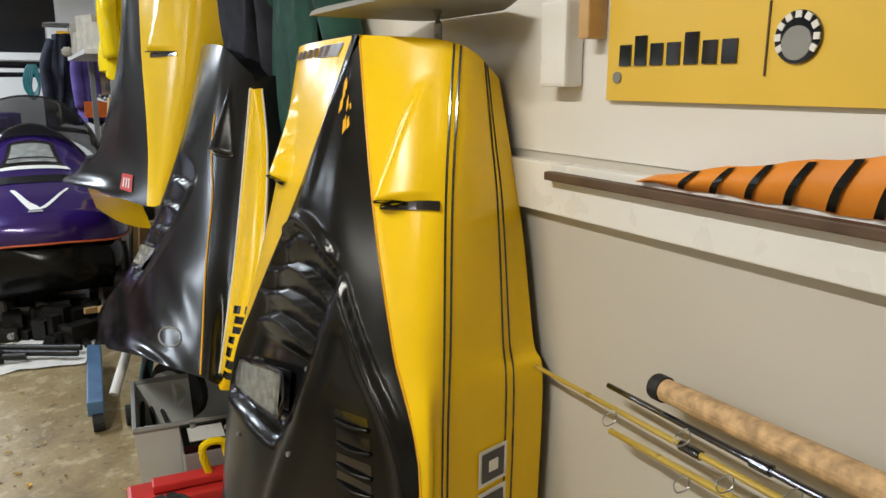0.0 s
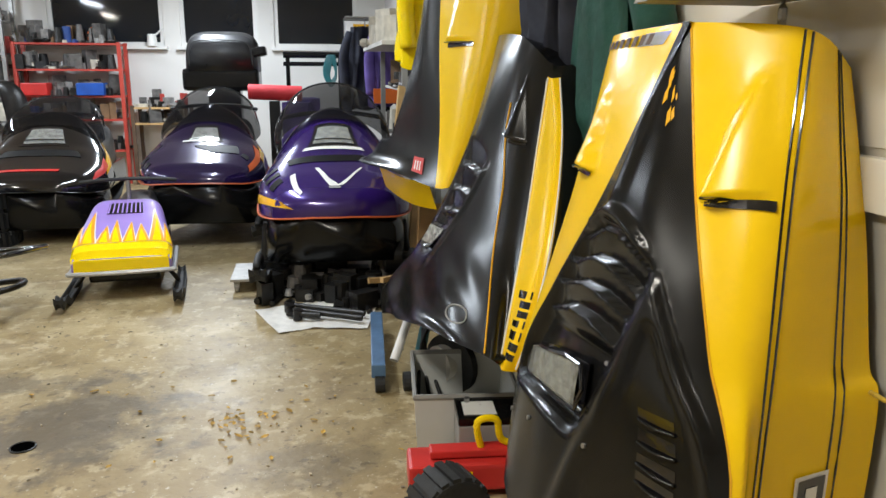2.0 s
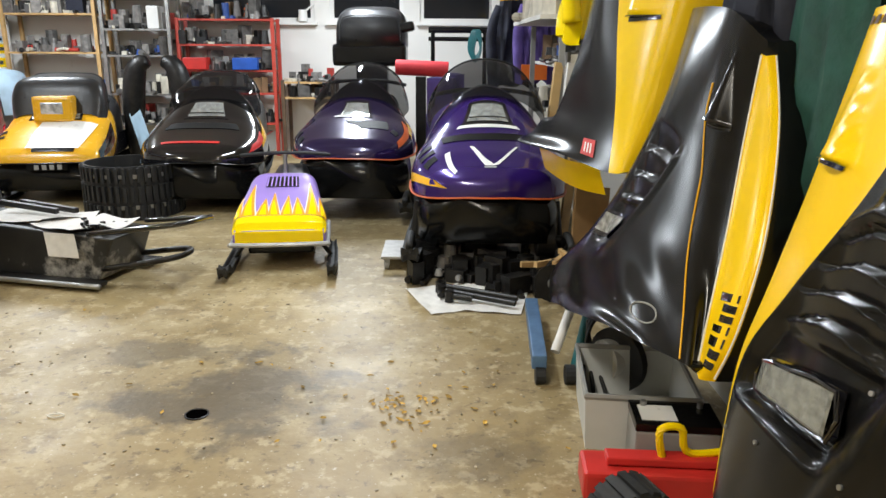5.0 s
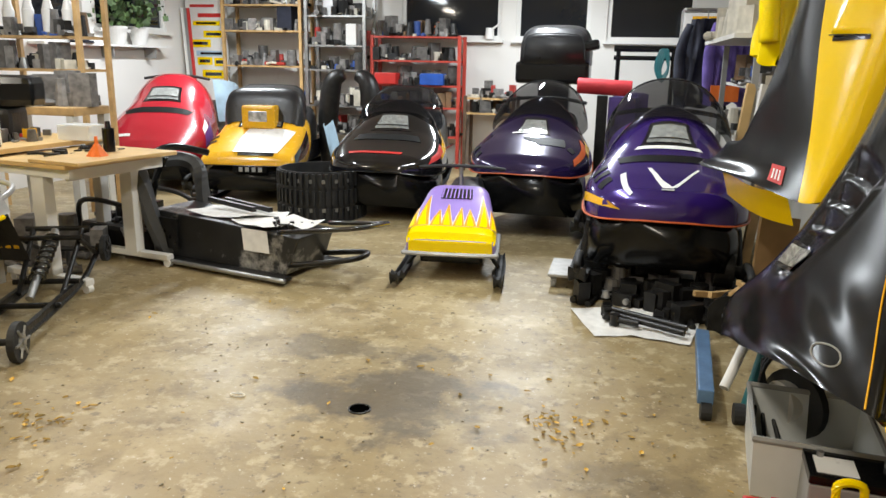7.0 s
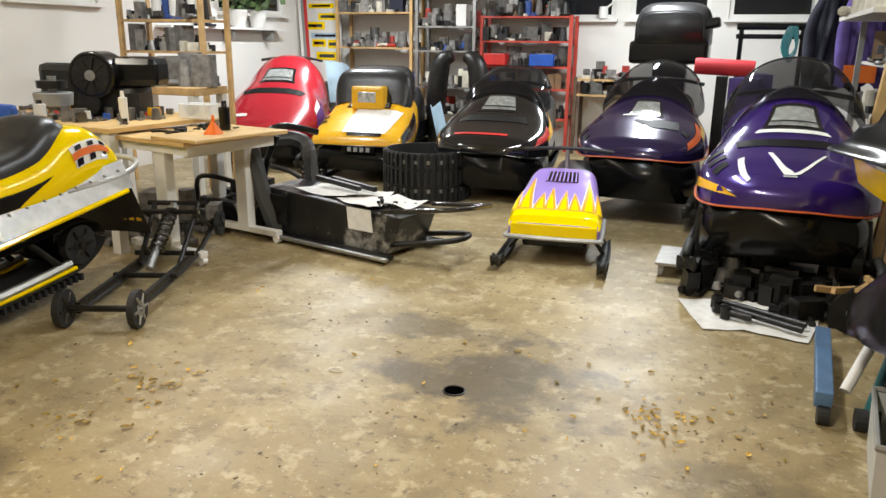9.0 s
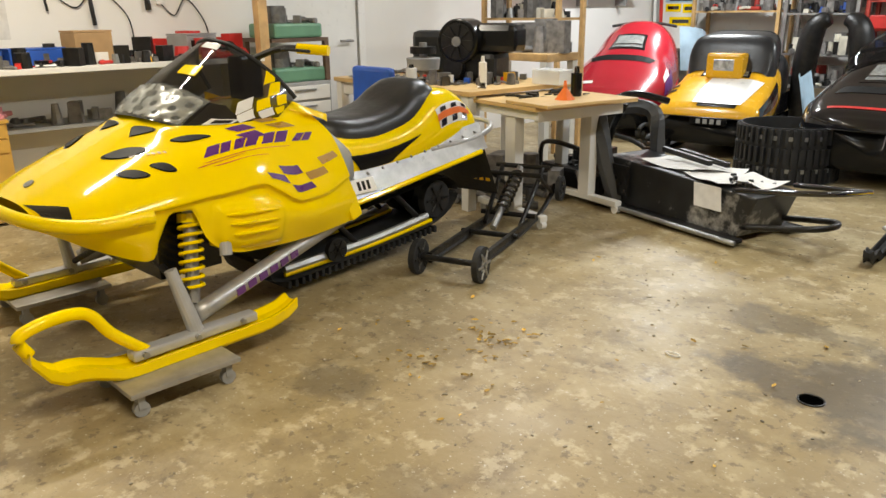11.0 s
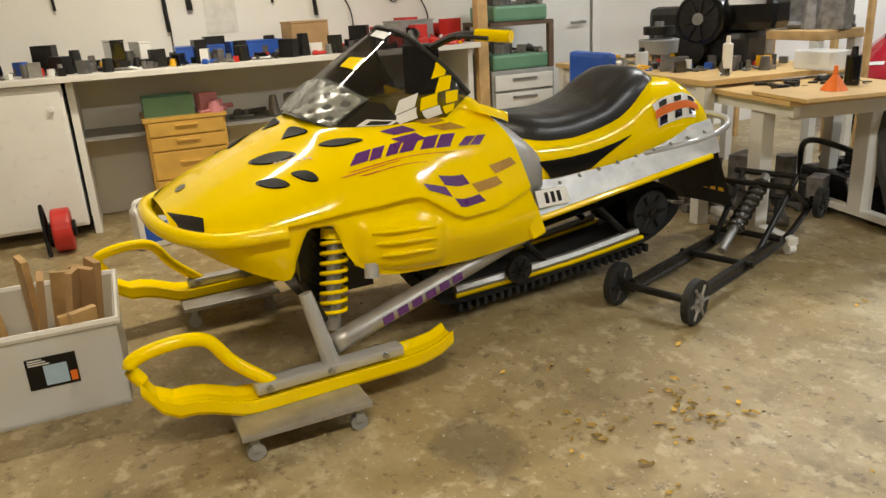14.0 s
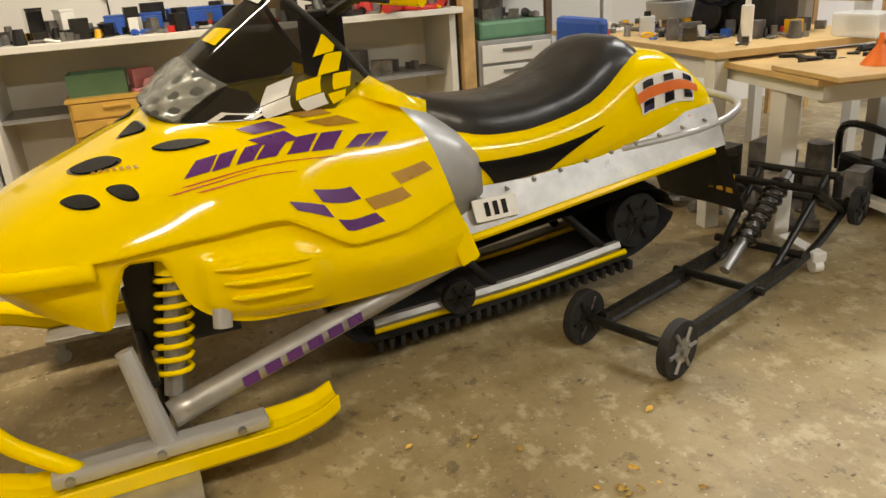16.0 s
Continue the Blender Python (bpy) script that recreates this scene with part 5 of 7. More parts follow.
for q in range(3):
    lay(f1, lg, "badge_bar", WHTG, ((0.855, 2.41 + q * 0.06), (0.855, 2.44 + q * 0.06), (0.91, 2.44 + q * 0.06), (0.91, 2.41 + q * 0.06)), 0.007, 2)
bm = B()
grid(bm, lambda u, v: Vector((1.02 - 0.16 * u + 0.04 * v, 3.72 + 0.75 * u, 0.84 - 0.13 * v - 0.03 * math.sin(3 * u))), span(0, 1, 8), span(0, 1, 3))
part("lower_lip", bm, YELF, h1, "chipped yellow lower lip")
part("hook", tube(B(), [(1.44, 3.6, 2.1), (1.3, 3.6, 2.12), (1.2, 3.5, 2.02)], 0.012), STEEL, h1)


# ---- wall things on the right ----
po = thing("poster", pose(1.444, 0.0, 0), "yellow dealer banner with a black emblem and bars", "poster")
part("sheet", box(B(), -0.004, 0.0, 0.4, 1.305, 1.295, 1.75), mat("banner_yellow", (0.78, 0.52, 0.06), 0.4, 0, 0.05, 3, bump=0.1, bscale=4), po)
for k in range(7):
    part("letter_bar", box(B(), -0.007, -0.004, 1.252 - k * 0.0325, 1.276 - k * 0.0325, 1.347, 1.39 if k in (1, 4) else 1.378), BLKG, po)
part("emblem", cyl(B(), (-0.004, 0.97, 1.375), (-0.008, 0.97, 1.375), 0.031, seg=28), BLKG, po, "black round emblem")
part("emblem_ring", cyl(B(), (-0.008, 0.97, 1.368), (-0.010, 0.97, 1.368), 0.02, seg=24), GREYP, po)
for k in range(9):
    a_ = math.radians(-30 + k * 30)
    part("emblem_tooth", box(B(), -0.010, -0.0082, -0.004, 0.004, 0.022, 0.03, Matrix.Translation((0, 0.97, 1.375)) @ Matrix.Rotation(a_ - math.pi / 2, 4, "X")), WHTG, po)
part("eyelet", cyl(B(), (-0.003, 1.28, 1.33), (-0.007, 1.28, 1.33), 0.009, seg=14), STEEL, po)
part("divider", box(B(), -0.0065, -0.004, 1.012, 1.014, 1.33, 1.42), DWOOD, po)
fl_ = thing("orange_striped_fender", Matrix.Identity(4), "torn orange fender strip with black diagonal stripes on the wall", "fender")
bm = B()
grid(bm, lambda u, v: Vector((1.425 - 0.012 * math.sin(3.1 * v), 1.2 - 0.75 * u, 1.177 + (0.004 + 0.085 * min(1, u * 1.5) ** 0.8) * v + 0.002 * math.sin(u * 40))), span(0, 1, 24), span(0, 1, 6))
part("panel", bm, SKIN, fl_, smooth=True)
for k in range(12):
    u0 = 0.1 + k * 0.075
    bm = B()
    grid(bm, lambda u, v: Vector((1.421 - 0.012 * math.sin(3.1 * v), 1.2 - 0.75 * (u0 + u * 0.016 + v * 0.04), 1.177 + (0.004 + 0.085 * min(1, (u0 + u * 0.016 + v * 0.04) * 1.5) ** 0.8) * v)), span(0, 1, 2), span(0.02, 0.98, 6))
    part("black_stripe", bm, BLKP, fl_)
tagged(part("wooden_strip", box(B(), 1.408, 1.428, -0.3, 1.42, 1.157, 1.172), DWOOD, bevel=0.003), "dark wooden strip along the top of the wall board", "strip")
sw = thing("socket_box", Matrix.Identity(4), "white plastic wall box with a pale shade of dust", "switch box")
part("case", box(B(), 1.41, 1.449, 1.375, 1.445, 1.315, 1.455), WHTG, sw, bevel=0.006)
part("side_block", box(B(), 1.41, 1.449, 1.32, 1.345, 1.39, 1.47), PINE, sw, bevel=0.004)
tp = thing("hanging_plate", Matrix.Identity(4), "dark curved plastic tray hung on a hook over the hoods", "tray")
part("plate", loft([(1.5, 0.1, 1.462, 1.47), (1.6, 0.14, 1.455, 1.475), (1.9, 0.14, 1.455, 1.48), (2.02, 0.08, 1.465, 1.48)], 10, 10), GREYP, tp).location = (1.3, 0, 0)
part("hook", tube(B(), [(1.44, 1.66, 1.5), (1.34, 1.66, 1.5), (1.33, 1.66, 1.4)], 0.008), STEEL, tp)


def rod(a, b, r, material, label, grip=False):
    a, b = Vector(a), Vector(b)
    t = thing("fishing_rod", Matrix.Identity(4), label, "fishing rod", "rods leaning on the wall")
    part("blank", cyl(B(), a, b, r, r * 1.5), material, t)
    for k in (0.25, 0.5):
        p = a.lerp(b, k)
        part("line_guide", tube(B(), [p + Vector((-0.004, 0, 0)), p + Vector((-0.02, 0.008, -0.012)), p + Vector((-0.022, 0, -0.022)), p + Vector((-0.01, -0.008, -0.014))], 0.0013, 5, True), STEEL, t)
    part("ferrule", cyl(B(), a.lerp(b, 0.4), a.lerp(b, 0.44), r * 1.9), BLKG, t)
    if grip:
        part("grip", cyl(B(), b.lerp(a, 0.3), b, 0.014), CORK, t, "pale cork grip")
    return t


GOLD = mat("golden_rod_varnish", (0.5, 0.36, 0.06), 0.3, 0.2, 0.1, 9, coat=0.6)
rod((1.41, 1.43, 0.81), (1.37, 0.5, 0.84), 0.004, GOLD, "thin golden fishing rod leaning on the wall")
rod((1.41, 1.23, 0.845), (1.36, 0.5, 0.87), 0.0045, BLKG, "black fishing rod with steel guides")
rod((1.41, 1.22, 0.77), (1.35, 0.5, 0.83), 0.005, GOLD, "thick golden fishing rod with black wraps")
gr = thing("fishing_rod", Matrix.Identity(4), "long mottled cork rod handle with a black butt", "fishing rod", "rods leaning on the wall")
part("cork", cyl(B(), (1.4, 1.1, 0.888), (1.36, 0.62, 0.915), 0.017, 0.02, 18), CORK, gr)
part("butt", cyl(B(), (1.402, 1.12, 0.887), (1.4, 1.098, 0.888), 0.02, seg=18), RUB, gr, bevel=0.004)
ree = thing("fishing_reel", Matrix.Identity(4), "black fishing reel with a ridged rim", "reel")
part("spool", cyl(B(), (1.36, 0.72, 0.85), (1.3, 0.70, 0.85), 0.05, seg=28), RUB, ree, bevel=0.006)
part("rim", tube(B(), [(1.3, 0.7 + 0.055 * math.cos(k * 0.524), 0.85 + 0.055 * math.sin(k * 0.524)) for k in range(12)], 0.007, 6, True, 3), BLKG, ree)
# rest the rods on a low peg shelf outside the view
tagged(slab("rod_rest", 1.3, 1.449, 0.3, 0.56, 0.76, 0.79, PINE), "small pine ledge holding rods", "ledge")


# ---- small sled, stripped chassis, track ring, skid frame ----
ss = thing("child_snowmobile", pose(-0.62, 4.93, 0, 0, 0, 7), "small lilac and yellow snowmobile with painted flames", "snowmobile")
KT = [(0, 0.27, 0.17, 0.24), (0.03, 0.28, 0.16, 0.29), (0.16, 0.275, 0.17, 0.36), (0.4, 0.24, 0.2, 0.45), (0.56, 0.21, 0.25, 0.5), (0.75, 0.15, 0.3, 0.46)]
kf0 = shell(KT, 0.35, 0.3)


def kf(u, x, off=0.0):
    return kf0(u, math.copysign(2 / math.pi * math.asin(min(1, abs(x)) ** (1 / 0.35)), x), off)



kh = part("hood", loft(KT, 24, 20, 0.35, 0.3), LILA, ss, smooth=True)
part("nose_face", box(B(), -0.262, 0.262, -0.012, 0.0, 0.172, 0.245), YEL, kh, bevel=0.01)
part("front_band", patch(kf, ((0.005, -0.99), (0.005, 0.99), (0.12, 0.99), (0.12, -0.99)), 0.004, 24), YEL, kh)
FLAM = mat("orange_flame_paint", (0.88, 0.36, 0.01), 0.35, 0, 0.1, 9, coat=0.3)
for k, (a, h, w) in enumerate(((-0.9, 0.28, 0.1), (-0.66, 0.41, 0.14), (-0.36, 0.24, 0.13), (-0.12, 0.3, 0.12), (0.14, 0.27, 0.12), (0.4, 0.25, 0.13), (0.68, 0.42, 0.14), (0.91, 0.28, 0.09))):
    lean = 0.03 * (-1) ** k
    for nm, m_, q, off in (("flame_edge", WHTG, 1.0, 0.005), ("flame", FLAM, 0.84, 0.007), ("flame_core", YEL, 0.5, 0.009)):
        hh = 0.09 + (h - 0.09) * (0.78 + 0.22 * q if q > 0.6 else 0.62)
        part(nm, patch(kf, ((0.085, max(-0.99, a - w * 1.25 * q)), (0.085, min(0.99, a + w * 1.25 * q)), (hh, min(0.99, a + lean + 0.012 * q)), (hh, max(-0.99, a + lean - 0.012 * q))), off, 6), m_, kh)
part("grille", patch(kf, ((0.37, -0.42), (0.37, 0.42), (0.49, 0.42), (0.49, -0.42)), 0.005, 4), BLKG, kh)
for k in range(8):
    part("grille_bar", patch(kf, ((0.37, -0.4 + k * 0.105), (0.37, -0.36 + k * 0.105), (0.49, -0.36 + k * 0.105), (0.49, -0.4 + k * 0.105)), 0.009, 2), LILA, kh)
part("bumper", tube(B(), [(-0.28, 0.5, 0.18), (-0.285, 0.05, 0.165), (-0.24, -0.02, 0.165), (0.24, -0.02, 0.165), (0.285, 0.05, 0.165), (0.28, 0.5, 0.18)], 0.014), SILV, ss)
part("body", box(B(), -0.2, 0.2, 0.08, 1.35, 0.08, 0.22), BLKP, ss, bevel=0.02)
part("seat", loft([(0.7, 0.12, 0.25, 0.4), (1.0, 0.14, 0.25, 0.42), (1.35, 0.13, 0.25, 0.45)], 8, 10, 0.5, 0.4), VINYL, ss, smooth=True)
part("handlebar", tube(B(), [(-0.3, 0.72, 0.6), (-0.1, 0.68, 0.62), (0.1, 0.68, 0.62), (0.3, 0.72, 0.6)], 0.012), RUB, ss)
part("steering_post", cyl(B(), (0, 0.66, 0.35), (0, 0.68, 0.62), 0.014), STEEL, ss)
for s in (-1, 1):
    ski(ss, s * 0.31, -0.26, 0.42, 0.024, RUB, False, 0.065, 0.09)
    part("ski_leg", cyl(B(), (s * 0.3, 0.2, 0.03), (s * 0.2, 0.25, 0.16), 0.014), OILY, ss)

ch = thing("stripped_chassis", pose(-1.86, 4.85, 0, 0, 0, -13), "stripped black snowmobile tunnel covered with newspaper and parts", "chassis")
bm = B()
box(bm, -0.75, 0.45, -0.2, 0.2, 0.04, 0.3)
for v in bm.verts:
    if v.co.z > 0.2:
        v.co.z += 0.04 if v.co.x < 0 else -0.02
        v.co.y *= 0.92
    elif v.co.x > 0:
        v.co.x -= 0.1
part("tunnel", bm, mat("worn_black_tunnel", (0.02, 0.02, 0.02), 0.4, 0, 0.3, 5, dirt=((0.45, 0.44, 0.42), 3.0, 0.54)), ch, "black tunnel with bare worn patches", bevel=0.01)
for s in (-1, 1):
    part("running_board", box(B(), -0.78, 0.4, s * 0.2, s * 0.29, 0.02, 0.045), OILY, ch, bevel=0.006)
    part("board_edge", tube(B(), [(-0.95, s * 0.27, 0.2), (-0.82, s * 0.29, 0.06), (-0.6, s * 0.295, 0.04), (0.42, s * 0.295, 0.035)], 0.016, 8), STEEL if s < 0 else OILY, ch, "scraped steel edge", smooth=True)
    for k in range(5):
        part("plate_hole", cyl(B(), (-0.7 + 0.045 * k, s * 0.226, 0.28 - 0.035 * k), (-0.7 + 0.045 * k, s * 0.229, 0.28 - 0.035 * k), 0.011, seg=10), BLKG, ch)
part("rear_loop", tube(B(), [(0.3, -0.19, 0.3), (0.55, -0.2, 0.34), (0.8, -0.19, 0.38), (0.86, -0.1, 0.38), (0.86, 0.12, 0.36), (0.8, 0.2, 0.34), (0.4, 0.2, 0.3)], 0.016), BLKG, ch, smooth=True)
part("lower_loop", tube(B(), [(0.36, -0.18, 0.1), (0.7, -0.12, 0.16), (0.78, 0.0, 0.17), (0.7, 0.14, 0.16), (0.36, 0.18, 0.1)], 0.018), OILY, ch, smooth=True)
for s in (-1, 1):
    bm = B()
    tube(bm, [(-0.62, s * 0.2, 0.05), (-0.7, s * 0.24, 0.3), (-0.76, s * 0.25, 0.56), (-0.85, s * 0.2, 0.62), (-0.92, s * 0.1, 0.62)], 0.055, 6)
    part("upright", bm, mat("faded_black_plate", (0.05, 0.05, 0.05), 0.45), ch)
    part("hinge_plate", box(B(), -0.74, -0.5, s * 0.21, s * 0.225, 0.1, 0.3), OILY, ch)
    part("spring", helix(B(), (-0.8, s * 0.27, 0.18), (-0.8, s * 0.27, 0.36), 0.04, 0.012, 5), DWOOD, ch)
    part("frame_rail", tube(B(), [(-0.7, s * 0.22, 0.28), (-1.0, s * 0.27, 0.36), (-1.35, s * 0.26, 0.34), (-1.45, s * 0.2, 0.1)], 0.018), OILY, ch)
part("engine_cradle", box(B(), -1.4, -0.75, -0.25, 0.25, 0.03, 0.2), OILY, ch, bevel=0.03)
ck = clutter(B(), -1.35, -0.8, -0.22, 0.22, 0.2, 40, 0.09, 4)
part("engine_bits", ck, OILY, ch)["kind"] = "stuff"
part("steering_post", tube(B(), [(-1.0, 0, 0.2), (-0.9, 0, 0.5), (-0.82, 0.02, 0.66)], 0.025), BLKP, ch)
part("handlebar", tube(B(), [(-0.9, -0.16, 0.62), (-0.82, -0.05, 0.7), (-0.8, 0.1, 0.72), (-0.74, 0.34, 0.66)], 0.024), BLKP, ch)
for k, (x, y, r, w, d) in enumerate(((-0.3, 0.02, 8, 0.4, 0.3), (0.08, -0.03, -14, 0.34, 0.3), (-0.1, 0.08, 25, 0.4, 0.24), (0.27, 0.05, 5, 0.24, 0.26))):
    bm = B()
    mm = pose(x, y, 0.352 - 0.05 * (x + 0.6) + 0.004 * k, 0, 2.5, r)
    grid(bm, lambda u, v: mm @ Vector((u * w, v * d, 0.012 * math.sin(5 * u + 3 * v + k))), span(-0.5, 0.5, 8), span(-0.5, 0.5, 8))
    part("newspaper", bm, PAPER, ch)
bm = B()
grid(bm, lambda u, v: Vector((0.02 + 0.2 * u + 0.04 * v, -0.2 - 0.03 * v, 0.3 - 0.13 * v)), span(0, 1, 6), span(0, 1, 5))
part("newspaper_flap", bm, PAPER, ch)
for k in range(2):
    part("slide_bar", box(B(), -0.22, 0.22, -0.015, 0.015, 0, 0.03, pose(-0.25 + 0.06 * k, 0.02 + 0.09 * k, 0.372 - 0.012 * k, 0, 2.5, -8)), OILY, ch)
part("loose_bolts", clutter(B(), 0.1, 0.34, -0.12, 0.1, 0.31, 22, 0.03, 9), OILY, ch)["kind"] = "stuff"

rg = thing("rubber_track", pose(-2.14, 6.55, 0), "black rubber snowmobile track standing as a ring on the floor", "track")
bm = B()
N = 44
for k in range(N):
    a0 = 2 * math.pi * k / N
    m_ = Matrix.Rotation(a0, 4, "Z")
    box(bm, 0.345, 0.36, -0.028, 0.028, 0.0, 0.42, m_)
part("belt", bm, RUB, rg)["kind"] = "stuff"
for k in range(N):
    m_ = Matrix.Rotation(2 * math.pi * (k + 0.5) / N, 4, "Z")
    bm = B()
    for z0, z1 in ((0.01, 0.12), (0.15, 0.27), (0.3, 0.41)):
        box(bm, 0.355, 0.385, -0.012, 0.012, z0, z1, m_)
    part("lug", bm, RUB, rg)
for k in range(0, N, 2):
    for z in (0.09, 0.33):
        part("clip", box(B(), 0.36, 0.37, -0.02, 0.02, z, z + 0.03, Matrix.Rotation(2 * math.pi * k / N, 4, "Z")), STEEL, rg)

sk_ = thing("rear_suspension", pose(-2.3, 3.05, 0, 0, 0, 22), "black steel skid suspension frame lying on the floor", "suspension")
for s in (-1, 1):
    part("rail", tube(B(), [(s * 0.13, 0.05, 0.06), (s * 0.13, 0.9, 0.06), (s * 0.13, 1.25, 0.14), (s * 0.13, 1.35, 0.2)], 0.017, 6), OILY, sk_)
    part("rail_lip", box(B(), s * 0.13 - 0.012, s * 0.13 + 0.012, 0.05, 0.95, 0.07, 0.1), OILY, sk_)
    wheel("idler_wheel", sk_, (s * 0.17, 0.0, 0.092), 0.092, 0.032, RUB, STEEL if s > 0 else OILY)
    wheel("bogie_wheel", sk_, (s * 0.17, 1.35, 0.18), 0.08, 0.03)
    part("swing_arm", cyl(B(), (s * 0.11, 0.75, 0.08), (s * 0.13, 1.1, 0.36), 0.014), OILY, sk_)
    part("link", cyl(B(), (s * 0.13, 1.3, 0.16), (s * 0.15, 0.95, 0.34), 0.013), OILY, sk_)
part("rear_axle", cyl(B(), (-0.17, 0, 0.092), (0.17, 0, 0.092), 0.016), OILY, sk_)
for y, z in ((0.55, 0.08), (0.85, 0.12), (1.1, 0.36), (0.95, 0.34), (1.35, 0.18)):
    part("cross_shaft", cyl(B(), (-0.17, y, z), (0.17, y, z), 0.015), OILY, sk_)
part("shock", cyl(B(), (0, 0.6, 0.1), (0, 1.05, 0.36), 0.02), STEEL, sk_)
part("spring", helix(B(), (0, 0.72, 0.17), (0, 1.02, 0.34), 0.036, 0.009, 8), BLKG, sk_, smooth=True)

# ---- tables ----
dk = thing("workshop_desk", pose(-2.75, 4.42, 0, 0, 0, -10), "small wheeled desk with pale legs and a beech top", "desk")
part("tabletop", box(B(), -0.42, 0.3, -0.42, 0.42, 0.715, 0.74), BEECH, dk, bevel=0.004)
part("drawing_board", box(B(), 0.02, 0.4, -0.42, 0.2, 0.742, 0.76), BEECH, dk, "light wooden board", bevel=0.003)
part("apron", box(B(), -0.38, 0.28, -0.38, -0.35, 0.66, 0.714), WHT, dk)
part("back_apron", box(B(), 0.2, 0.23, -0.34, 0.36, 0.64, 0.714), WHT, dk)
for y in (-0.33, 0.3):
    part("leg", box(B(), -0.05, 0.05, y - 0.035, y + 0.035, 0.07, 0.714), WHT, dk, bevel=0.006)
    ft = part("foot", box(B(), -0.35, 0.3, y - 0.03, y + 0.03, 0.045, 0.085), WHT, dk, bevel=0.008)
    for x in (-0.31, 0.28):
        part("castor", cyl(B(), (x, y - 0.018, 0.027), (x, y + 0.018, 0.027), 0.027), WHTG, ft)
tb = thing("workbench_table", pose(-3.85, 4.55, 0, 0, 0, -4), "white legged table with a worn beech top", "table")
part("tabletop", box(B(), -0.85, 0.78, -0.5, 0.5, 0.755, 0.785), BEECH, tb, bevel=0.004)
part("apron", box(B(), -0.8, 0.73, -0.46, -0.43, 0.66, 0.754), WHT, tb)
for x in (-0.8, 0.72):
    for y in (-0.45, 0.45):
        part("leg", box(B(), x - 0.035, x + 0.035, y - 0.035, y + 0.035, 0, 0.754), WHT, tb, bevel=0.006)
def pile(name, label, cat, *a, material=None, **k):
    return tagged(part(name, clutter(B(), *a, **k), material or CLUT), label, cat, kind="stuff")
pile("small_parts", "carburettors, bolts and small engine parts on the table", "parts", -4.65, -3.2, 4.15, 4.9, 0.786, 60, 0.07, seed=11)
pile("small_tools", "spanners and pliers strewn over the desk", "tools", -3.05, -2.6, 4.15, 4.7, 0.741, 34, 0.06, seed=12, tall=0.3, material=OILY)
eg = thing("engine", pose(-3.65, 4.62, 0.786, 0, 0, 20), "black fan cooled two stroke engine on the table", "engine")
part("crankcase", box(B(), -0.2, 0.2, -0.14, 0.16, 0.0, 0.2), OILY, eg, bevel=0.04)
part("fan_shroud", cyl(B(), (-0.06, -0.2, 0.28), (-0.06, 0.02, 0.28), 0.155, seg=28), BLKP, eg, bevel=0.012)
part("fan_opening", cyl(B(), (-0.06, -0.206, 0.28), (-0.06, -0.18, 0.28), 0.125, seg=28), OILY, eg)
for k in range(9):
    part("fan_blade", box(B(), 0.03, 0.12, -0.005, 0.005, -0.008, 0.008, Matrix.Translation((-0.06, -0.212, 0.28)) @ Matrix.Rotation(k * 0.698, 4, "Y")), OILY, eg)
part("fan_hub", cyl(B(), (-0.06, -0.22, 0.28), (-0.06, -0.19, 0.28), 0.035), STEEL, eg)
part("cylinder_cover", box(B(), 0.02, 0.34, -0.12, 0.14, 0.2, 0.4), BLKP, eg, bevel=0.05)
part("pulley", cyl(B(), (-0.1, -0.2, 0.1), (-0.1, -0.15, 0.1), 0.08, seg=22), OILY, eg, bevel=0.01)
cs = thing("black_case", pose(-4.25, 4.75, 0.786), "soft black case standing on the table", "case")
part("body", box(B(), -0.22, 0.2, -0.05, 0.08, 0, 0.34), VINYL, cs, bevel=0.05)
cl = thing("clutch", pose(-4.1, 4.5, 0.786), "grey drive clutch on the table", "clutch")
part("sheave", cyl(cyl(B(), (0, 0, 0.0), (0, 0, 0.06), 0.04), (0, 0, 0.06), (0, 0, 0.15), 0.12, 0.13, 26), GREYP, cl, bevel=0.008)
part("top_plate", cyl(B(), (0, 0, 0.18), (0, 0, 0.23), 0.1, seg=22), OILY, cl)
part("shaft", cyl(B(), (0, 0, 0.1), (0, 0, 0.26), 0.03), STEEL, cl)
for x, y, z, r, h, m_, nm, lb in ((-3.28, 4.3, 0.786, 0.027, 0.2, WHTG, "spray_can", "white spray can on the table"), (-3.95, 4.25, 0.786, 0.04, 0.12, CLEARP, "jar", "clear jar on the table"), (-2.62, 4.45, 0.741, 0.035, 0.2, BLKP, "oil_bottle", "black plastic oil bottle"), (-4.5, 0.55, 0.93, 0.04, 0.28, BLKG, "dark_bottle", "dark glass bottle on the bench")):
    t = thing(nm, pose(x if nm != "dark_bottle" else -5.2, y, z), lb, "bottle")
    part("body", cyl(B(), (0, 0, 0), (0, 0, h * 0.8), r, seg=18), m_, t, bevel=0.006)
    part("cap", cyl(B(), (0, 0, h * 0.8), (0, 0, h), r * 0.5, r * 0.4), WHTG if nm == "spray_can" else BLKG, t)
fn = thing("funnel", pose(-2.55, 4.25, 0.761), "orange plastic funnel on the board", "funnel")
part("cone", cyl(B(), (0, 0, 0), (0, 0, 0.07), 0.06, 0.012), ORNG, fn)
part("spout", cyl(B(), (0, 0, 0.07), (0, 0, 0.11), 0.012, 0.008), ORNG, fn)
cb = thing("clear_box", pose(-3.05, 4.75, 0.786), "clear plastic box of bolts", "box")
part("tub", box(B(), -0.12, 0.12, -0.08, 0.08, 0, 0.1), CLEARP, cb, bevel=0.01)
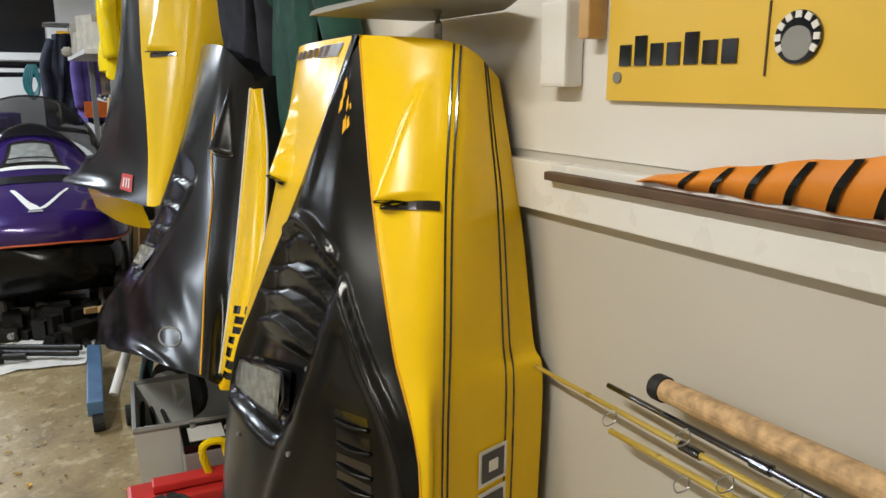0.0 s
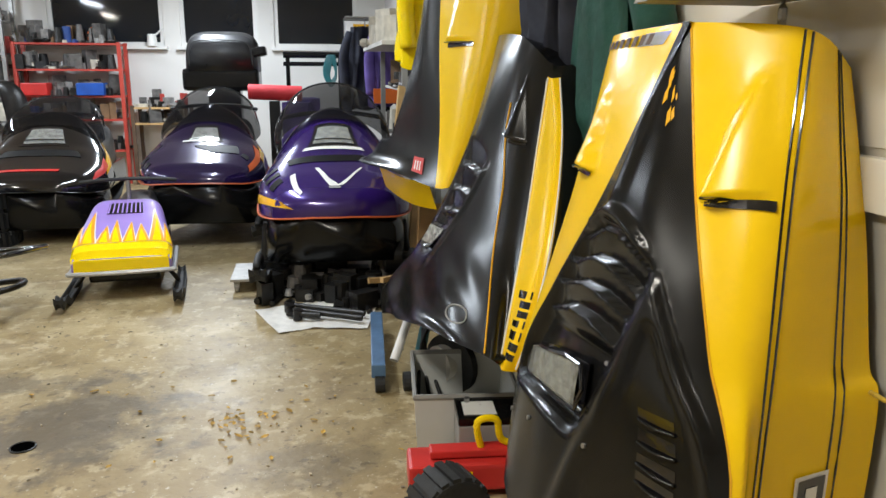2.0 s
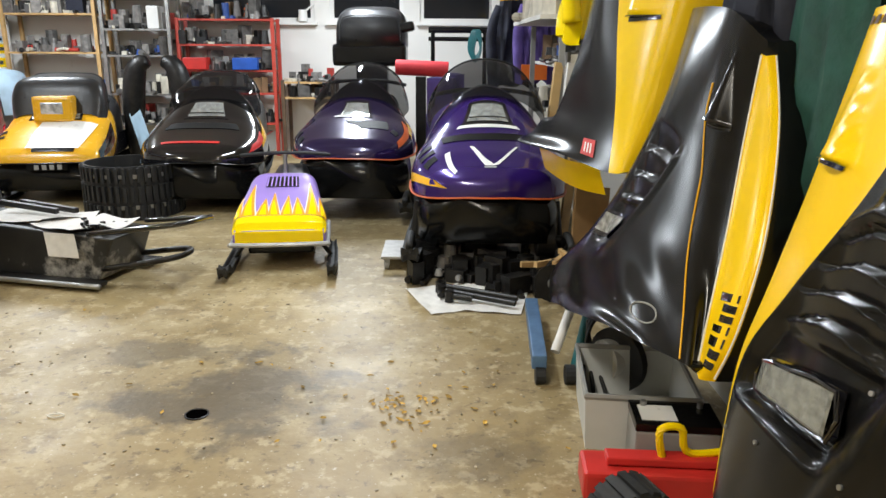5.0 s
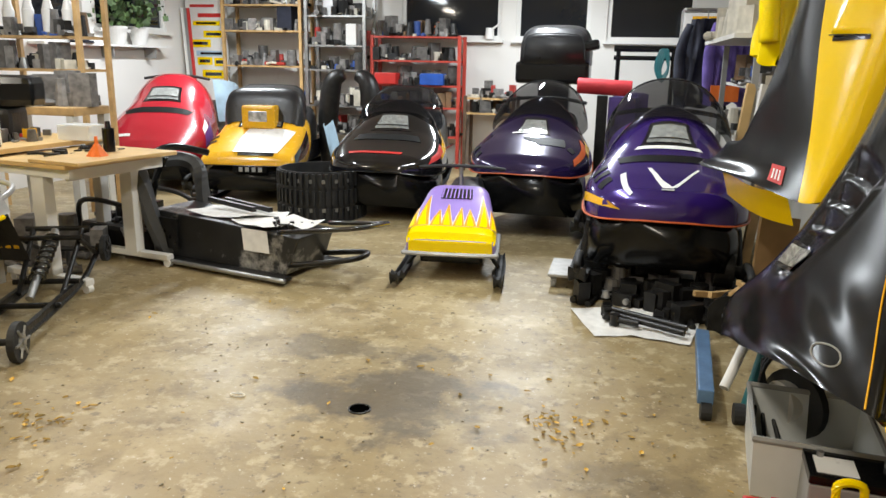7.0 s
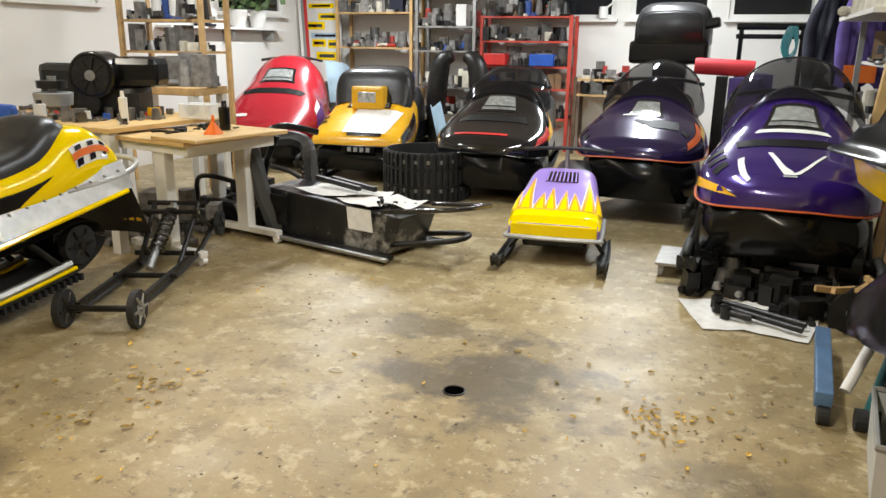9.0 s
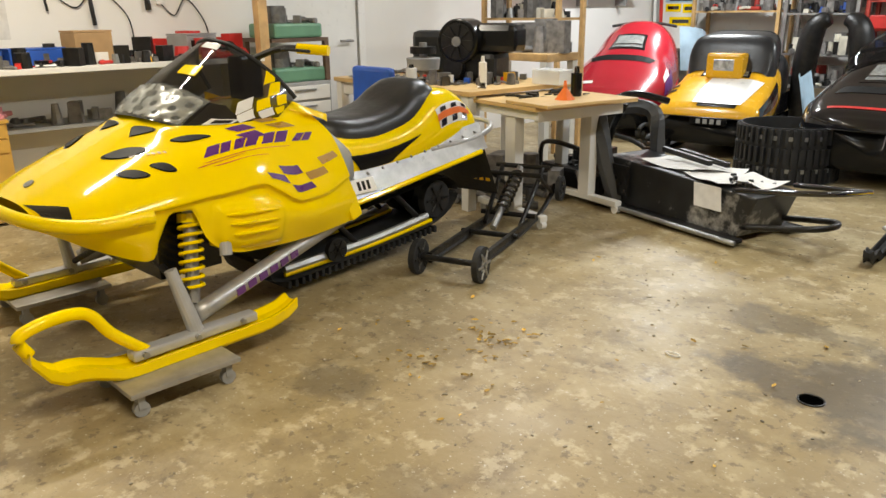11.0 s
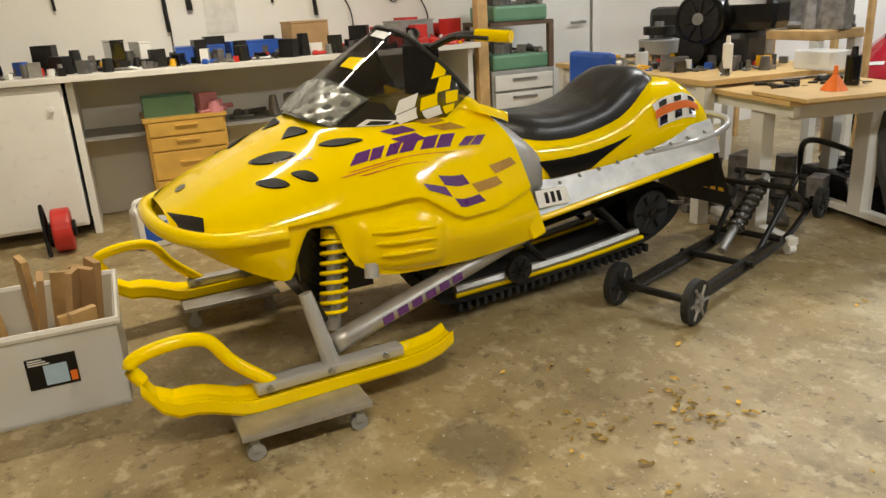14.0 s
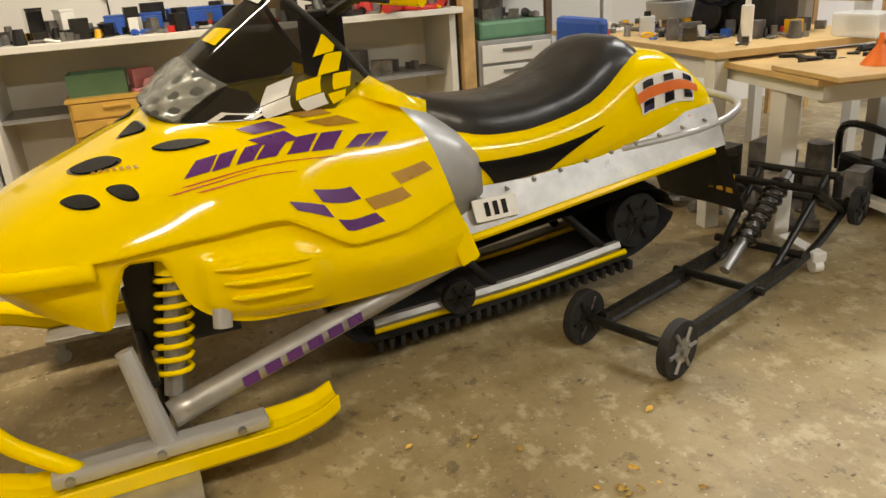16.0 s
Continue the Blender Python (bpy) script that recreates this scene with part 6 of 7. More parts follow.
stn = thing("engine_stand", pose(-3.95, 5.5, 0), "pine and white stand holding carburettors", "stand")
part("shelf", box(B(), -0.4, 0.4, -0.2, 0.2, 0.88, 0.94), PINE, stn, bevel=0.005)
for x in (-0.36, 0.36):
    for y in (-0.17, 0.17):
        part("leg", box(B(), x - 0.03, x + 0.03, y - 0.03, y + 0.03, 0, 0.88), WHT, stn)
pile("engine_parts", "grimy carburettors and engine parts on the stand", "parts", -4.3, -3.6, 5.35, 5.65, 0.941, 26, 0.14, seed=15, tall=1.2)
bc = thing("swivel_chair", pose(-3.72, 3.72, 0), "blue upholstered workshop chair", "chair")
part("backrest", box(B(), -0.2, 0.2, -0.03, 0.03, 0.58, 0.93), BLUE, bc, bevel=0.028)
part("seat", box(B(), -0.2, 0.2, -0.4, 0.0, 0.42, 0.47), BLUE, bc, bevel=0.02)
part("column", cyl(B(), (0, -0.2, 0.05), (0, -0.2, 0.42), 0.03), BLKP, bc)
part("bracket", box(B(), -0.03, 0.03, -0.02, 0.02, 0.44, 0.62), BLKP, bc)
for k in range(5):
    part("base_leg", cyl(B(), (0, -0.2, 0.07), (0.26 * math.cos(k * 1.257), -0.2 + 0.26 * math.sin(k * 1.257), 0.03), 0.02), BLKP, bc)
pile("sacks_and_scrap", "plastic bags, red can and scrap under the tables", "scrap", -3.6, -2.95, 4.15, 4.9, 0.0, 50, 0.16, seed=16, tall=1.5)
# ---- bench along the left wall ----
bn = thing("workbench", Matrix.Identity(4), "long white workbench along the wall", "workbench")
part("worktop", box(B(), X0 + 0.002, -4.88, 0.15, 3.6, 0.925, 0.96), WHT, bn, bevel=0.004)
part("under_shelf", box(B(), X0 + 0.002, -5.1, 0.95, 3.6, 0.55, 0.575), GREYP, bn)
for y in (0.95, 3.55):
    part("support", box(B(), X0 + 0.002, -5.0, y, y + 0.04, 0, 0.925), WHT, bn)
pile("bench_tools", "jumble of tools, clamps and parts on the bench", "tools", -5.4, -4.95, 0.3, 3.5, 0.961, 150, 0.06, seed=21)
for q, (m_, sd) in enumerate(((BLUE, 61), (RED, 62), (WHTG, 63), (YELO, 64), (STEEL, 65), (BLKG, 66))):
    pile("bench_goods", "small coloured tools and fittings on the bench", "tools", -5.35, -4.93, 0.3, 3.5, 0.961, 26, 0.065, seed=sd, material=m_)
    pile("table_goods", "small coloured parts on the table", "parts", -4.6, -3.2, 4.12, 4.95, 0.786, 9, 0.06, seed=sd + 10, material=m_)
pile("bench_bits", "dark fittings scattered along the bench", "tools", -5.35, -4.95, 0.8, 3.4, 0.961, 70, 0.1, seed=22, material=OILY)
for k, (y, w, h, m_, nm) in enumerate(((1.75, 0.3, 0.09, BLUE, "tool_case"), (2.1, 0.34, 0.1, BLUE, "tool_case"), (2.45, 0.26, 0.2, CARD, "cardboard_box"), (1.25, 0.08, 0.16, BLKG, "tin"), (1.4, 0.07, 0.14, WHTG, "tin"), (3.2, 0.3, 0.16, GREYP, "machine"))):
    t = thing(nm, pose(-5.22, y, 0.961, 0, 0, 4 * k), {"tool_case": "open blue plastic tool case", "cardboard_box": "small brown cardboard box", "tin": "small tin on the bench", "machine": "grey machine on the bench"}[nm], nm.split("_")[-1])
    part("body", box(B(), -0.1, 0.1, -w / 2, w / 2, 0, h), m_, t, bevel=0.006)
    part("lid", box(B(), -0.102, 0.102, -w / 2 - 0.002, w / 2 + 0.002, h + 0.001, h + 0.012), m_, t)
for k, (y, z, l) in enumerate(((0.95, 1.5, 0.18), (1.6, 1.45, 0.3), (1.75, 1.5, 0.22), (2.3, 1.42, 0.12), (2.6, 1.4, 0.2), (3.0, 1.46, 0.16))):
    t = thing("hung_tool", Matrix.Identity(4), "tool hung from a nail on the wall", "tool", "tools on the wall")
    part("body", tube(B(), [(X0 + 0.012, y, z), (X0 + 0.02, y + 0.004, z - l * 0.5), (X0 + 0.02, y + 0.01, z - l)], 0.009 + 0.006 * (k % 3), 6), OILY, t)
    part("nail", cyl(B(), (X0 - 0.01, y, z), (X0 + 0.03, y, z + 0.004), 0.004, seg=6), STEEL, t)
for y, w, z in ((2.35, 0.5, 1.42), (1.2, 0.4, 1.5), (3.1, 0.35, 1.36)):
    t = thing("power_cable", Matrix.Identity(4), "thin black cable looped along the wall", "cable", "cables over the bench")
    part("cord", tube(B(), [(X0 + 0.012, y, z), (X0 + 0.014, y + w * 0.3, z - 0.1), (X0 + 0.014, y + w * 0.6, z + 0.02), (X0 + 0.012, y + w, z - 0.16), (X0 + 0.02, y + w * 1.05, 0.98)], 0.005, 6), RUB, t, smooth=True)
    part("plug", box(B(), X0 + 0.002, X0 + 0.03, y - 0.025, y + 0.025, z - 0.02, z + 0.04), WHTG, t, bevel=0.004)
nb = thing("paper_sheet", Matrix.Identity(4), "printed paper pinned over the bench", "paper")
part("sheet", box(B(), X0 + 0.001, X0 + 0.004, 1.85, 2.06, 1.12, 1.5), PAPER, nb)
dw = thing("drawer_unit", pose(-5.2, 1.58, 0), "honey coloured wooden drawer unit under the bench", "drawers")
HON = mat("honey_wood", (0.62, 0.36, 0.075), 0.4, 0, 0.12, 7, coat=0.2)
part("body", box(B(), -0.22, 0.22, -0.24, 0.24, 0.02, 0.64), HON, dw, bevel=0.004)
part("top", box(B(), -0.23, 0.24, -0.25, 0.25, 0.641, 0.66), HON, dw)
for z0, z1 in ((0.55, 0.635), (0.46, 0.54), (0.28, 0.45), (0.06, 0.27)):
    d_ = part("drawer", box(B(), 0.221, 0.236, -0.225, 0.225, z0, z1), HON, dw, bevel=0.003)
    part("handle", box(B(), 0.236, 0.25, -0.07, 0.07, (z0 + z1) / 2 + 0.01, (z0 + z1) / 2 + 0.025), HON, d_, bevel=0.004)
gt = thing("green_crate", pose(-5.15, 1.5, 0.661), "green plastic parts crate on the drawers", "crate")
part("tub", tub(-0.1, 0.1, -0.15, 0.15, 0, 0.12), GREEN, gt)
part("contents", clutter(B(), -0.08, 0.08, -0.12, 0.12, 0.011, 16, 0.06, 5), CLUT, gt)["kind"] = "stuff"
tagged(part("rags", clutter(B(), -5.2, -5.0, 1.72, 1.82, 0.661, 9, 0.1, 6), mat("pink_rag", (0.5, 0.2, 0.22), 0.9)), "crumpled pink rags on the drawers", "rags", kind="stuff")
pile("shelf_bits", "odds and ends on the shelf below the bench", "parts", -5.4, -5.15, 1.9, 3.4, 0.576, 26, 0.1, seed=24)
fr = thing("white_cabinet", Matrix.Identity(4), "white cabinet with a plain door under the bench", "cabinet")
part("body", box(B(), X0 + 0.01, -4.93, 0.16, 0.93, 0.08, 0.92), WHTG, fr, bevel=0.004)
part("door", box(B(), -4.928, -4.91, 0.17, 0.92, 0.1, 0.9), WHTG, fr, bevel=0.004)
part("knob", cyl(B(), (-4.91, 0.86, 0.78), (-4.885, 0.86, 0.78), 0.014), WHTG, fr)
rr = thing("cable_reel", pose(-4.7, 0.8, 0), "red plastic cable reel on the floor", "reel")
part("drum", cyl(B(), (0, -0.05, 0.13), (0, 0.05, 0.13), 0.125, seg=24), RED, rr, bevel=0.02)
part("hub", cyl(B(), (0, -0.07, 0.13), (0, 0.07, 0.13), 0.05), BLKP, rr)
part("stand", tube(B(), [(-0.12, -0.08, 0.01), (0, -0.09, 0.28), (0.12, -0.08, 0.01)], 0.012), BLKP, rr)
jg = thing("jug", pose(-4.52, 1.27, 0, 0, 0, 15), "translucent white fluid jug with a blue label", "jug")
part("body", box(B(), -0.07, 0.07, -0.1, 0.1, 0, 0.23), WHTG, jg, bevel=0.025)
part("handle", tube(B(), [(0, -0.09, 0.22), (0, -0.07, 0.27), (0, 0.0, 0.27), (0, 0.03, 0.22)], 0.014), WHTG, jg)
part("cap", cyl(B(), (0, 0.06, 0.22), (0, 0.06, 0.27), 0.025), WHTG, jg)
part("label", box(B(), 0.0705, 0.0725, -0.065, 0.065, 0.04, 0.15), BLUE, jg, "blue label")
bx_ = thing("storage_box", pose(-2.87, 0.8, 0, 0, 0, 0), "translucent plastic box full of wood offcuts", "box")
part("tub", tub(-0.26, 0.26, -0.27, 0.27, 0, 0.31), CLEARP, bx_)
part("rim", tube(B(), [(-0.265, -0.275, 0.31), (0.265, -0.275, 0.31), (0.265, 0.275, 0.31), (-0.265, 0.275, 0.31)], 0.014, 6, True, 1), WHTG, bx_)
lb_ = part("label", box(B(), 0.261, 0.263, -0.02, 0.13, 0.12, 0.23), BLKP, bx_, "dark printed label with a picture")
part("label_picture", box(B(), 0.2635, 0.2645, 0.03, 0.1, 0.13, 0.2), CLOB, lb_)
part("label_spot", box(B(), 0.2635, 0.2645, 0.105, 0.125, 0.13, 0.165), ORNG, lb_)
for k in range(3):
    part("label_line", box(B(), 0.2635, 0.2645, -0.012, 0.05 - 0.01 * k, 0.205 + 0.008 * k, 0.209 + 0.008 * k), WHTG, lb_)
rnd = random.Random(5)
for k in range(12):
    x, y = rnd.uniform(-0.2, 0.2), rnd.uniform(-0.2, 0.2)
    tagged(part("wood_offcut", box(B(), -0.045, 0.045, -0.012, 0.012, 0, rnd.uniform(0.3, 0.46), pose(-2.87 + x, 0.8 + y, 0.012, rnd.uniform(-8, 8), rnd.uniform(-8, 8), rnd.uniform(0, 180))), PINE if k % 3 else CARD, bevel=0.002), "rough wood offcut standing in the box", "wood", "wood offcuts")
tagged(part("wooden_post", box(B(), -5.04, -4.96, 3.62, 3.7, 0, H), PINE, bevel=0.004), "plain pine post at the end of the bench", "post")
tr_ = thing("tool_trolley", pose(-5.2, 3.98, 0), "grey drawer trolley with green machine cases on it", "trolley")
part("body", box(B(), -0.25, 0.24, -0.26, 0.26, 0.05, 0.74), GREYP, tr_, bevel=0.008)
for k in range(5):
    d_ = part("drawer", box(B(), 0.241, 0.255, -0.24, 0.24, 0.08 + k * 0.13, 0.19 + k * 0.13), WHT, tr_, bevel=0.004)
    part("handle", box(B(), 0.255, 0.268, -0.1, 0.1, 0.15 + k * 0.13, 0.165 + k * 0.13), STEEL, d_)
for z, m_, w in ((0.741, GREEN, 0.24), (1.08, GREEN, 0.22)):
    t = thing("machine_case", pose(-5.18, 3.98, z), "green power tool case", "case", "tool cases")
    part("body", box(B(), -0.2, 0.2, -w, w, 0, 0.11), m_, t, bevel=0.02)
    part("top", clutter(B(), -0.15, 0.15, -0.18, 0.18, 0.111, 14, 0.1, 31), CLUT, t)["kind"] = "stuff"
tagged(part("trolley_shelf", box(box(box(B(), -5.42, -4.96, 3.72, 4.24, 1.05, 1.079), -5.42, -5.38, 3.72, 3.76, 0.741, 1.05), -5.0, -4.96, 4.2, 4.24, 0.741, 1.05), DWOOD), "dark wooden shelf over the trolley", "shelf")
pile("power_tools", "red and orange power tools on the bench end", "tools", -5.4, -4.95, 2.9, 3.55, 0.961, 20, 0.16, seed=33, tall=1.2, material=RED)

# ---- back of the room ----
def rack(name, label, x0, x1, y0, y1, levels, top, material, shelfmat, seed, n=26):
    t = thing(name, Matrix.Identity(4), label, "shelf")
    for x in (x0, x1):
        for y in (y0, y1):
            part("post", box(B(), x - 0.02, x + 0.02, y - 0.02, y + 0.02, 0, top), material, t)
    for i, z in enumerate(levels):
        part("shelf", box(B(), x0 + 0.021, x1 - 0.021, y0 - 0.015, y1, z - 0.022, z), shelfmat, t)
        for q, (m_, n_, sz, tl) in enumerate(((CLUT, n, 0.13, 1.3), (OILY, n, 0.11, 1.0), (CLUTC[(i + seed) % 6], n // 3, 0.12, 1.3), (CLUTC[(i + seed + 3) % 6], n // 3, 0.09, 1.6), (STEEL, n // 3, 0.1, 0.8), (CLUTC[4], n // 4, 0.14, 0.4))):
            pile("shelf_goods", "assorted parts, tins and boxes filling the shelf", "goods", x0 + 0.06, x1 - 0.06, y0 + 0.03, y1 - 0.05, z + 0.001, n_, sz, seed=seed * 7 + i * 3 + q * 41, material=m_, tall=tl)
    return t


rack("wooden_shelf", "tall pine shelf crammed with parts", -4.8, -3.72, 9.72, 10.1, (0.75, 1.23, 1.67, 1.99), 2.3, PINE, PINE, 2)
rack("steel_shelf", "grey steel shelf with white boxes and tins", -3.64, -2.86, 9.72, 10.1, (0.4, 0.75, 1.2, 1.5, 1.86), 2.3, STEEL, STEEL, 3)
rack("red_shelf", "red steel shelf holding bins and track parts", -2.79, -1.66, 9.8, 10.12, (0.4, 0.76, 1.03, 1.33, 1.62), 1.63, REDM, REDM, 4, 22)
rack("low_bench", "low bench with tools under the window", -1.55, -0.95, 9.7, 10.1, (0.72, 0.9), 0.92, DWOOD, PINE, 5, 14)
rack("pine_rack", "open pine rack with bottles and boxes", -4.95, -4.05, 6.05, 6.4, (0.85, 1.2, 1.47), 2.0, PINE, PINE, 6, 16)
for k in range(4):
    t = thing("white_bottle", pose(-4.85 + k * 0.2, 6.2, 1.471), "white plastic bottle on the pine rack", "bottle", "bottles on the rack")
    part("body", cyl(B(), (0, 0, 0), (0, 0, 0.22), 0.05, seg=16), WHTG, t, bevel=0.01)
    part("neck", cyl(B(), (0, 0, 0.22), (0, 0, 0.32), 0.045, 0.02, 16), WHTG, t)
for x, z, m_, w, h, lb in ((-3.05, 1.501, WHTG, 0.14, 0.26, "white box on the steel shelf"), (-3.35, 1.861, SILV, 0.14, 0.2, "shiny tin on the steel shelf"), (-2.0, 1.034, BLUE, 0.3, 0.14, "blue bin on the red shelf"), (-2.6, 1.034, RED, 0.28, 0.14, "red bin on the red shelf"), (-3.95, 1.671, CLOTH, 0.2, 0.3, "dark cloth roll on the shelf")):
    tagged(slab("storage_bin", x - w / 2, x + w / 2, 9.74, 9.95, z, z + h, m_, bevel=0.01), lb, "bin")
tagged(part("orange_can", cyl(cyl(B(), (-1.95, 9.95, 1.621), (-1.95, 9.95, 1.75), 0.08, 0.07), (-1.95, 9.95, 1.75), (-1.95, 9.95, 1.8), 0.03), ORNG), "orange plastic fuel can on the red shelf", "can")
tagged(part("watering_can", cyl(cyl(B(), (-1.35, 10.13, 1.603), (-1.35, 10.13, 1.74), 0.06, 0.05), (-1.35, 10.13, 1.7), (-1.22, 10.13, 1.8), 0.012), WHTG), "small white watering can on the sill", "can")
fg = thing("white_locker", Matrix.Identity(4), "tall white locker with a yellow sticker", "locker")
part("body", box(B(), 0.93, 1.4, 9.6, 10.15, 0, 1.95), WHTG, fg, bevel=0.008)
part("sticker", box(B(), 1.02, 1.3, 9.594, 9.599, 1.74, 1.86), YELO, fg)
part("sticker_bar", box(B(), 1.07, 1.25, 9.59, 9.593, 1.79, 1.82), BLKG, fg)
# sticker column in the corner
pn = thing("sticker_panel", Matrix.Identity(4), "white panel with dealer stickers by the corner", "panel")
part("board", box(B(), -5.45, -4.86, 9.9, 9.93, 0.4, 2.3), WHTG, pn)
for k, (x, z, w, h, c) in enumerate(((-5.2, 1.98, 0.5, 0.09, WHTG), (-5.1, 1.86, 0.34, 0.05, RED), (-5.15, 1.76, 0.4, 0.06, YEL), (-5.05, 1.62, 0.3, 0.09, YEL), (-5.25, 1.5, 0.3, 0.1, YEL), (-5.1, 1.37, 0.44, 0.07, CLOB), (-5.2, 1.27, 0.22, 0.1, YEL), (-4.97, 1.26, 0.18, 0.11, YEL), (-5.08, 1.1, 0.33, 0.11, YEL))):
    s_ = part("sticker", box(B(), x - w / 2, x + w / 2, 9.895, 9.899, z - h / 2, z + h / 2), c, pn)
    part("sticker_bar", box(B(), x - w * 0.36, x + w * 0.36, 9.891, 9.894, z - h * 0.2, z + h * 0.2), RED if k < 2 else BLKG, s_)
for k in range(3):
    t = thing("cross_country_ski", Matrix.Identity(4), "long ski leaning in the corner", "ski", "skis in the corner")
    part("blade", box(B(), -0.02, 0.02, -0.008, 0.008, 0, 1.95, pose(-5.2 - 0.045 * k, 9.7, 0.005, -3, -4.5, 0)), (RED, GREYP, WHTG)[k], t)
wsf = thing("wall_shelf", Matrix.Identity(4), "narrow white shelf on brackets below the window", "shelf")
part("board", box(B(), X0 + 0.002, X0 + 0.2, 7.1, 9.3, 1.42, 1.445), WHTG, wsf)
for y in (7.4, 8.2, 9.0):
    part("bracket", box(B(), X0 + 0.002, X0 + 0.16, y, y + 0.02, 1.3, 1.419), GREYP, wsf)
rnd = random.Random(8)
for y in (8.35, 8.75):
    t = thing("potted_plant", pose(X0 + 0.12, y, 1.446), "green houseplant in a white pot", "plant", "plants at the window")
    part("pot", cyl(B(), (0, 0, 0), (0, 0, 0.2), 0.08, 0.12, 20), WHTG, t, bevel=0.005)
    bm = B()
    for k in range(150):
        p = Vector((rnd.gauss(0.03, 0.1), rnd.gauss(0, 0.14), 0.22 + abs(rnd.gauss(0.2, 0.15))))
        v = bmesh.ops.create_grid(bm, x_segments=1, y_segments=1, size=rnd.uniform(0.015, 0.035))["verts"]
        bmesh.ops.transform(bm, matrix=Matrix.Translation(p) @ Euler([rnd.uniform(0, 6) for _ in range(3)]).to_matrix().to_4x4(), verts=v)
    part("leaves", bm, PLANT, t)["kind"] = "stuff"
    for k in range(6):
        part("stem", tube(B(), [(0, 0, 0.18), (rnd.gauss(0, 0.04), rnd.gauss(0, 0.06), 0.35), (rnd.gauss(0, 0.08), rnd.gauss(0, 0.12), 0.55)], 0.004, 5), PLANT, t)
tagged(part("black_hat", cyl(cyl(B(), (X0 + 0.12, 7.75, 1.446), (X0 + 0.12, 7.75, 1.47), 0.12), (X0 + 0.12, 7.75, 1.47), (X0 + 0.12, 7.75, 1.55), 0.07, 0.05), CLOTH), "dark round cap on the wall shelf", "cap")
# trunk seat on the blue sled
tk = thing("touring_trunk", pose(-0.37, 8.6, 0.62), "black touring trunk with backrest behind the seat", "trunk")
part("lid", loft([(-0.22, 0.3, 0.7, 0.98), (-0.16, 0.35, 0.69, 1.05), (0.1, 0.37, 0.69, 1.09), (0.24, 0.34, 0.7, 1.0)], 14, 24, 0.45, 0.5), VINYL, tk, "soft black lid", smooth=True)
part("piping", tube(B(), [(x, -0.235, z) for x, z in ((-0.31, 0.74), (-0.29, 0.92), (-0.2, 0.99), (0.2, 0.99), (0.29, 0.92), (0.31, 0.74))], 0.008, 6), RUB, tk, smooth=True)
part("base", box(B(), -0.39, 0.36, -0.22, 0.27, 0.5, 0.72), BLKP, tk, bevel=0.04)
part("armrest", box(B(), 0.3, 0.62, -0.2, 0.0, 0.74, 0.84, pose(0, 0, 0, 0, -12, 0)), BLKP, tk, bevel=0.03)
part("stand", box(B(), -0.16, 0.16, -0.1, 0.15, 0.0, 0.549), BLKP, tk, bevel=0.01)
tagged(part("red_roll", cyl(B(), (-0.1, 8.1, 1.12), (0.42, 8.1, 1.1), 0.075, seg=20), mat("red_fabric_roll", (0.6, 0.03, 0.04), 0.6, 0, 0.1, 9, bump=0.3), bevel=0.015), "red fabric roll lying across the bars", "roll")
tagged(part("roll_rest", box(B(), 0.1, 0.2, 8.0, 8.2, 0, 1.03), OILY), "dark stand under the red roll", "stand")
wr = thing("pipe_rack", Matrix.Identity(4), "dark pipe rack under the window with a green rope", "rack")
for x in (0.25, 0.85):
    part("post", cyl(B(), (x, 9.5, 0), (x, 9.5, 1.5), 0.025), BLKP, wr)
part("rail", cyl(B(), (0.2, 9.5, 1.5), (0.9, 9.5, 1.5), 0.035), BLKP, wr)
part("rail", cyl(B(), (0.2, 9.5, 1.4), (0.9, 9.5, 1.4), 0.025), BLKP, wr)
for k in range(4):
    part("rope_coil", tube(B(), [(0.72 + 0.02 * k, 9.46, 1.5), (0.66 + 0.02 * k, 9.44, 1.3), (0.74, 9.43, 1.15 + 0.02 * k), (0.8, 9.44, 1.3)], 0.014, 6, True), TEAL, wr)
pile("bags_behind", "violet bags and gear piled behind the sleds", "bags", 0.2, 0.8, 8.8, 9.3, 0.0, 30, 0.4, seed=41, tall=2.0, material=CLOP)


def garment(name, label, x, y, z0, z1, w, d, material, group="jackets on the wall", rz=0.0):
    t = thing(name, pose(x, y, 0, 0, 0, rz), label, "jacket", group)
    bm = B()
    grid(bm, lambda a, s: Vector((w / 2 * (0.55 + 0.45 * s) * math.cos(a) * (1 + 0.16 * math.sin(7 * a + 4 * s) + 0.08 * math.sin(13 * a - 6 * s)), d / 2 * math.sin(a) * (1 + 0.4 * math.sin(9 * a + 5 * s)), z1 - (z1 - z0) * s + 0.03 * math.sin(3 * a) * s)), span(0, 2 * math.pi, 28), span(0, 1, 12))
    part("body", bm, material, t, smooth=True)
    for s in (-1, 1):
        part("sleeve", tube(B(), [(s * w * 0.3, 0, z1 - 0.06), (s * w * 0.48, -0.03, z1 - 0.3), (s * w * 0.45, -0.05, z0 + 0.1)], 0.055, 10), material, t, smooth=True)
    part("hanger", tube(B(), [(0, 0, z1), (0, 0.02, z1 + 0.06), (0.0, 0.1, z1 + 0.08)], 0.006), STEEL, t)
    return t


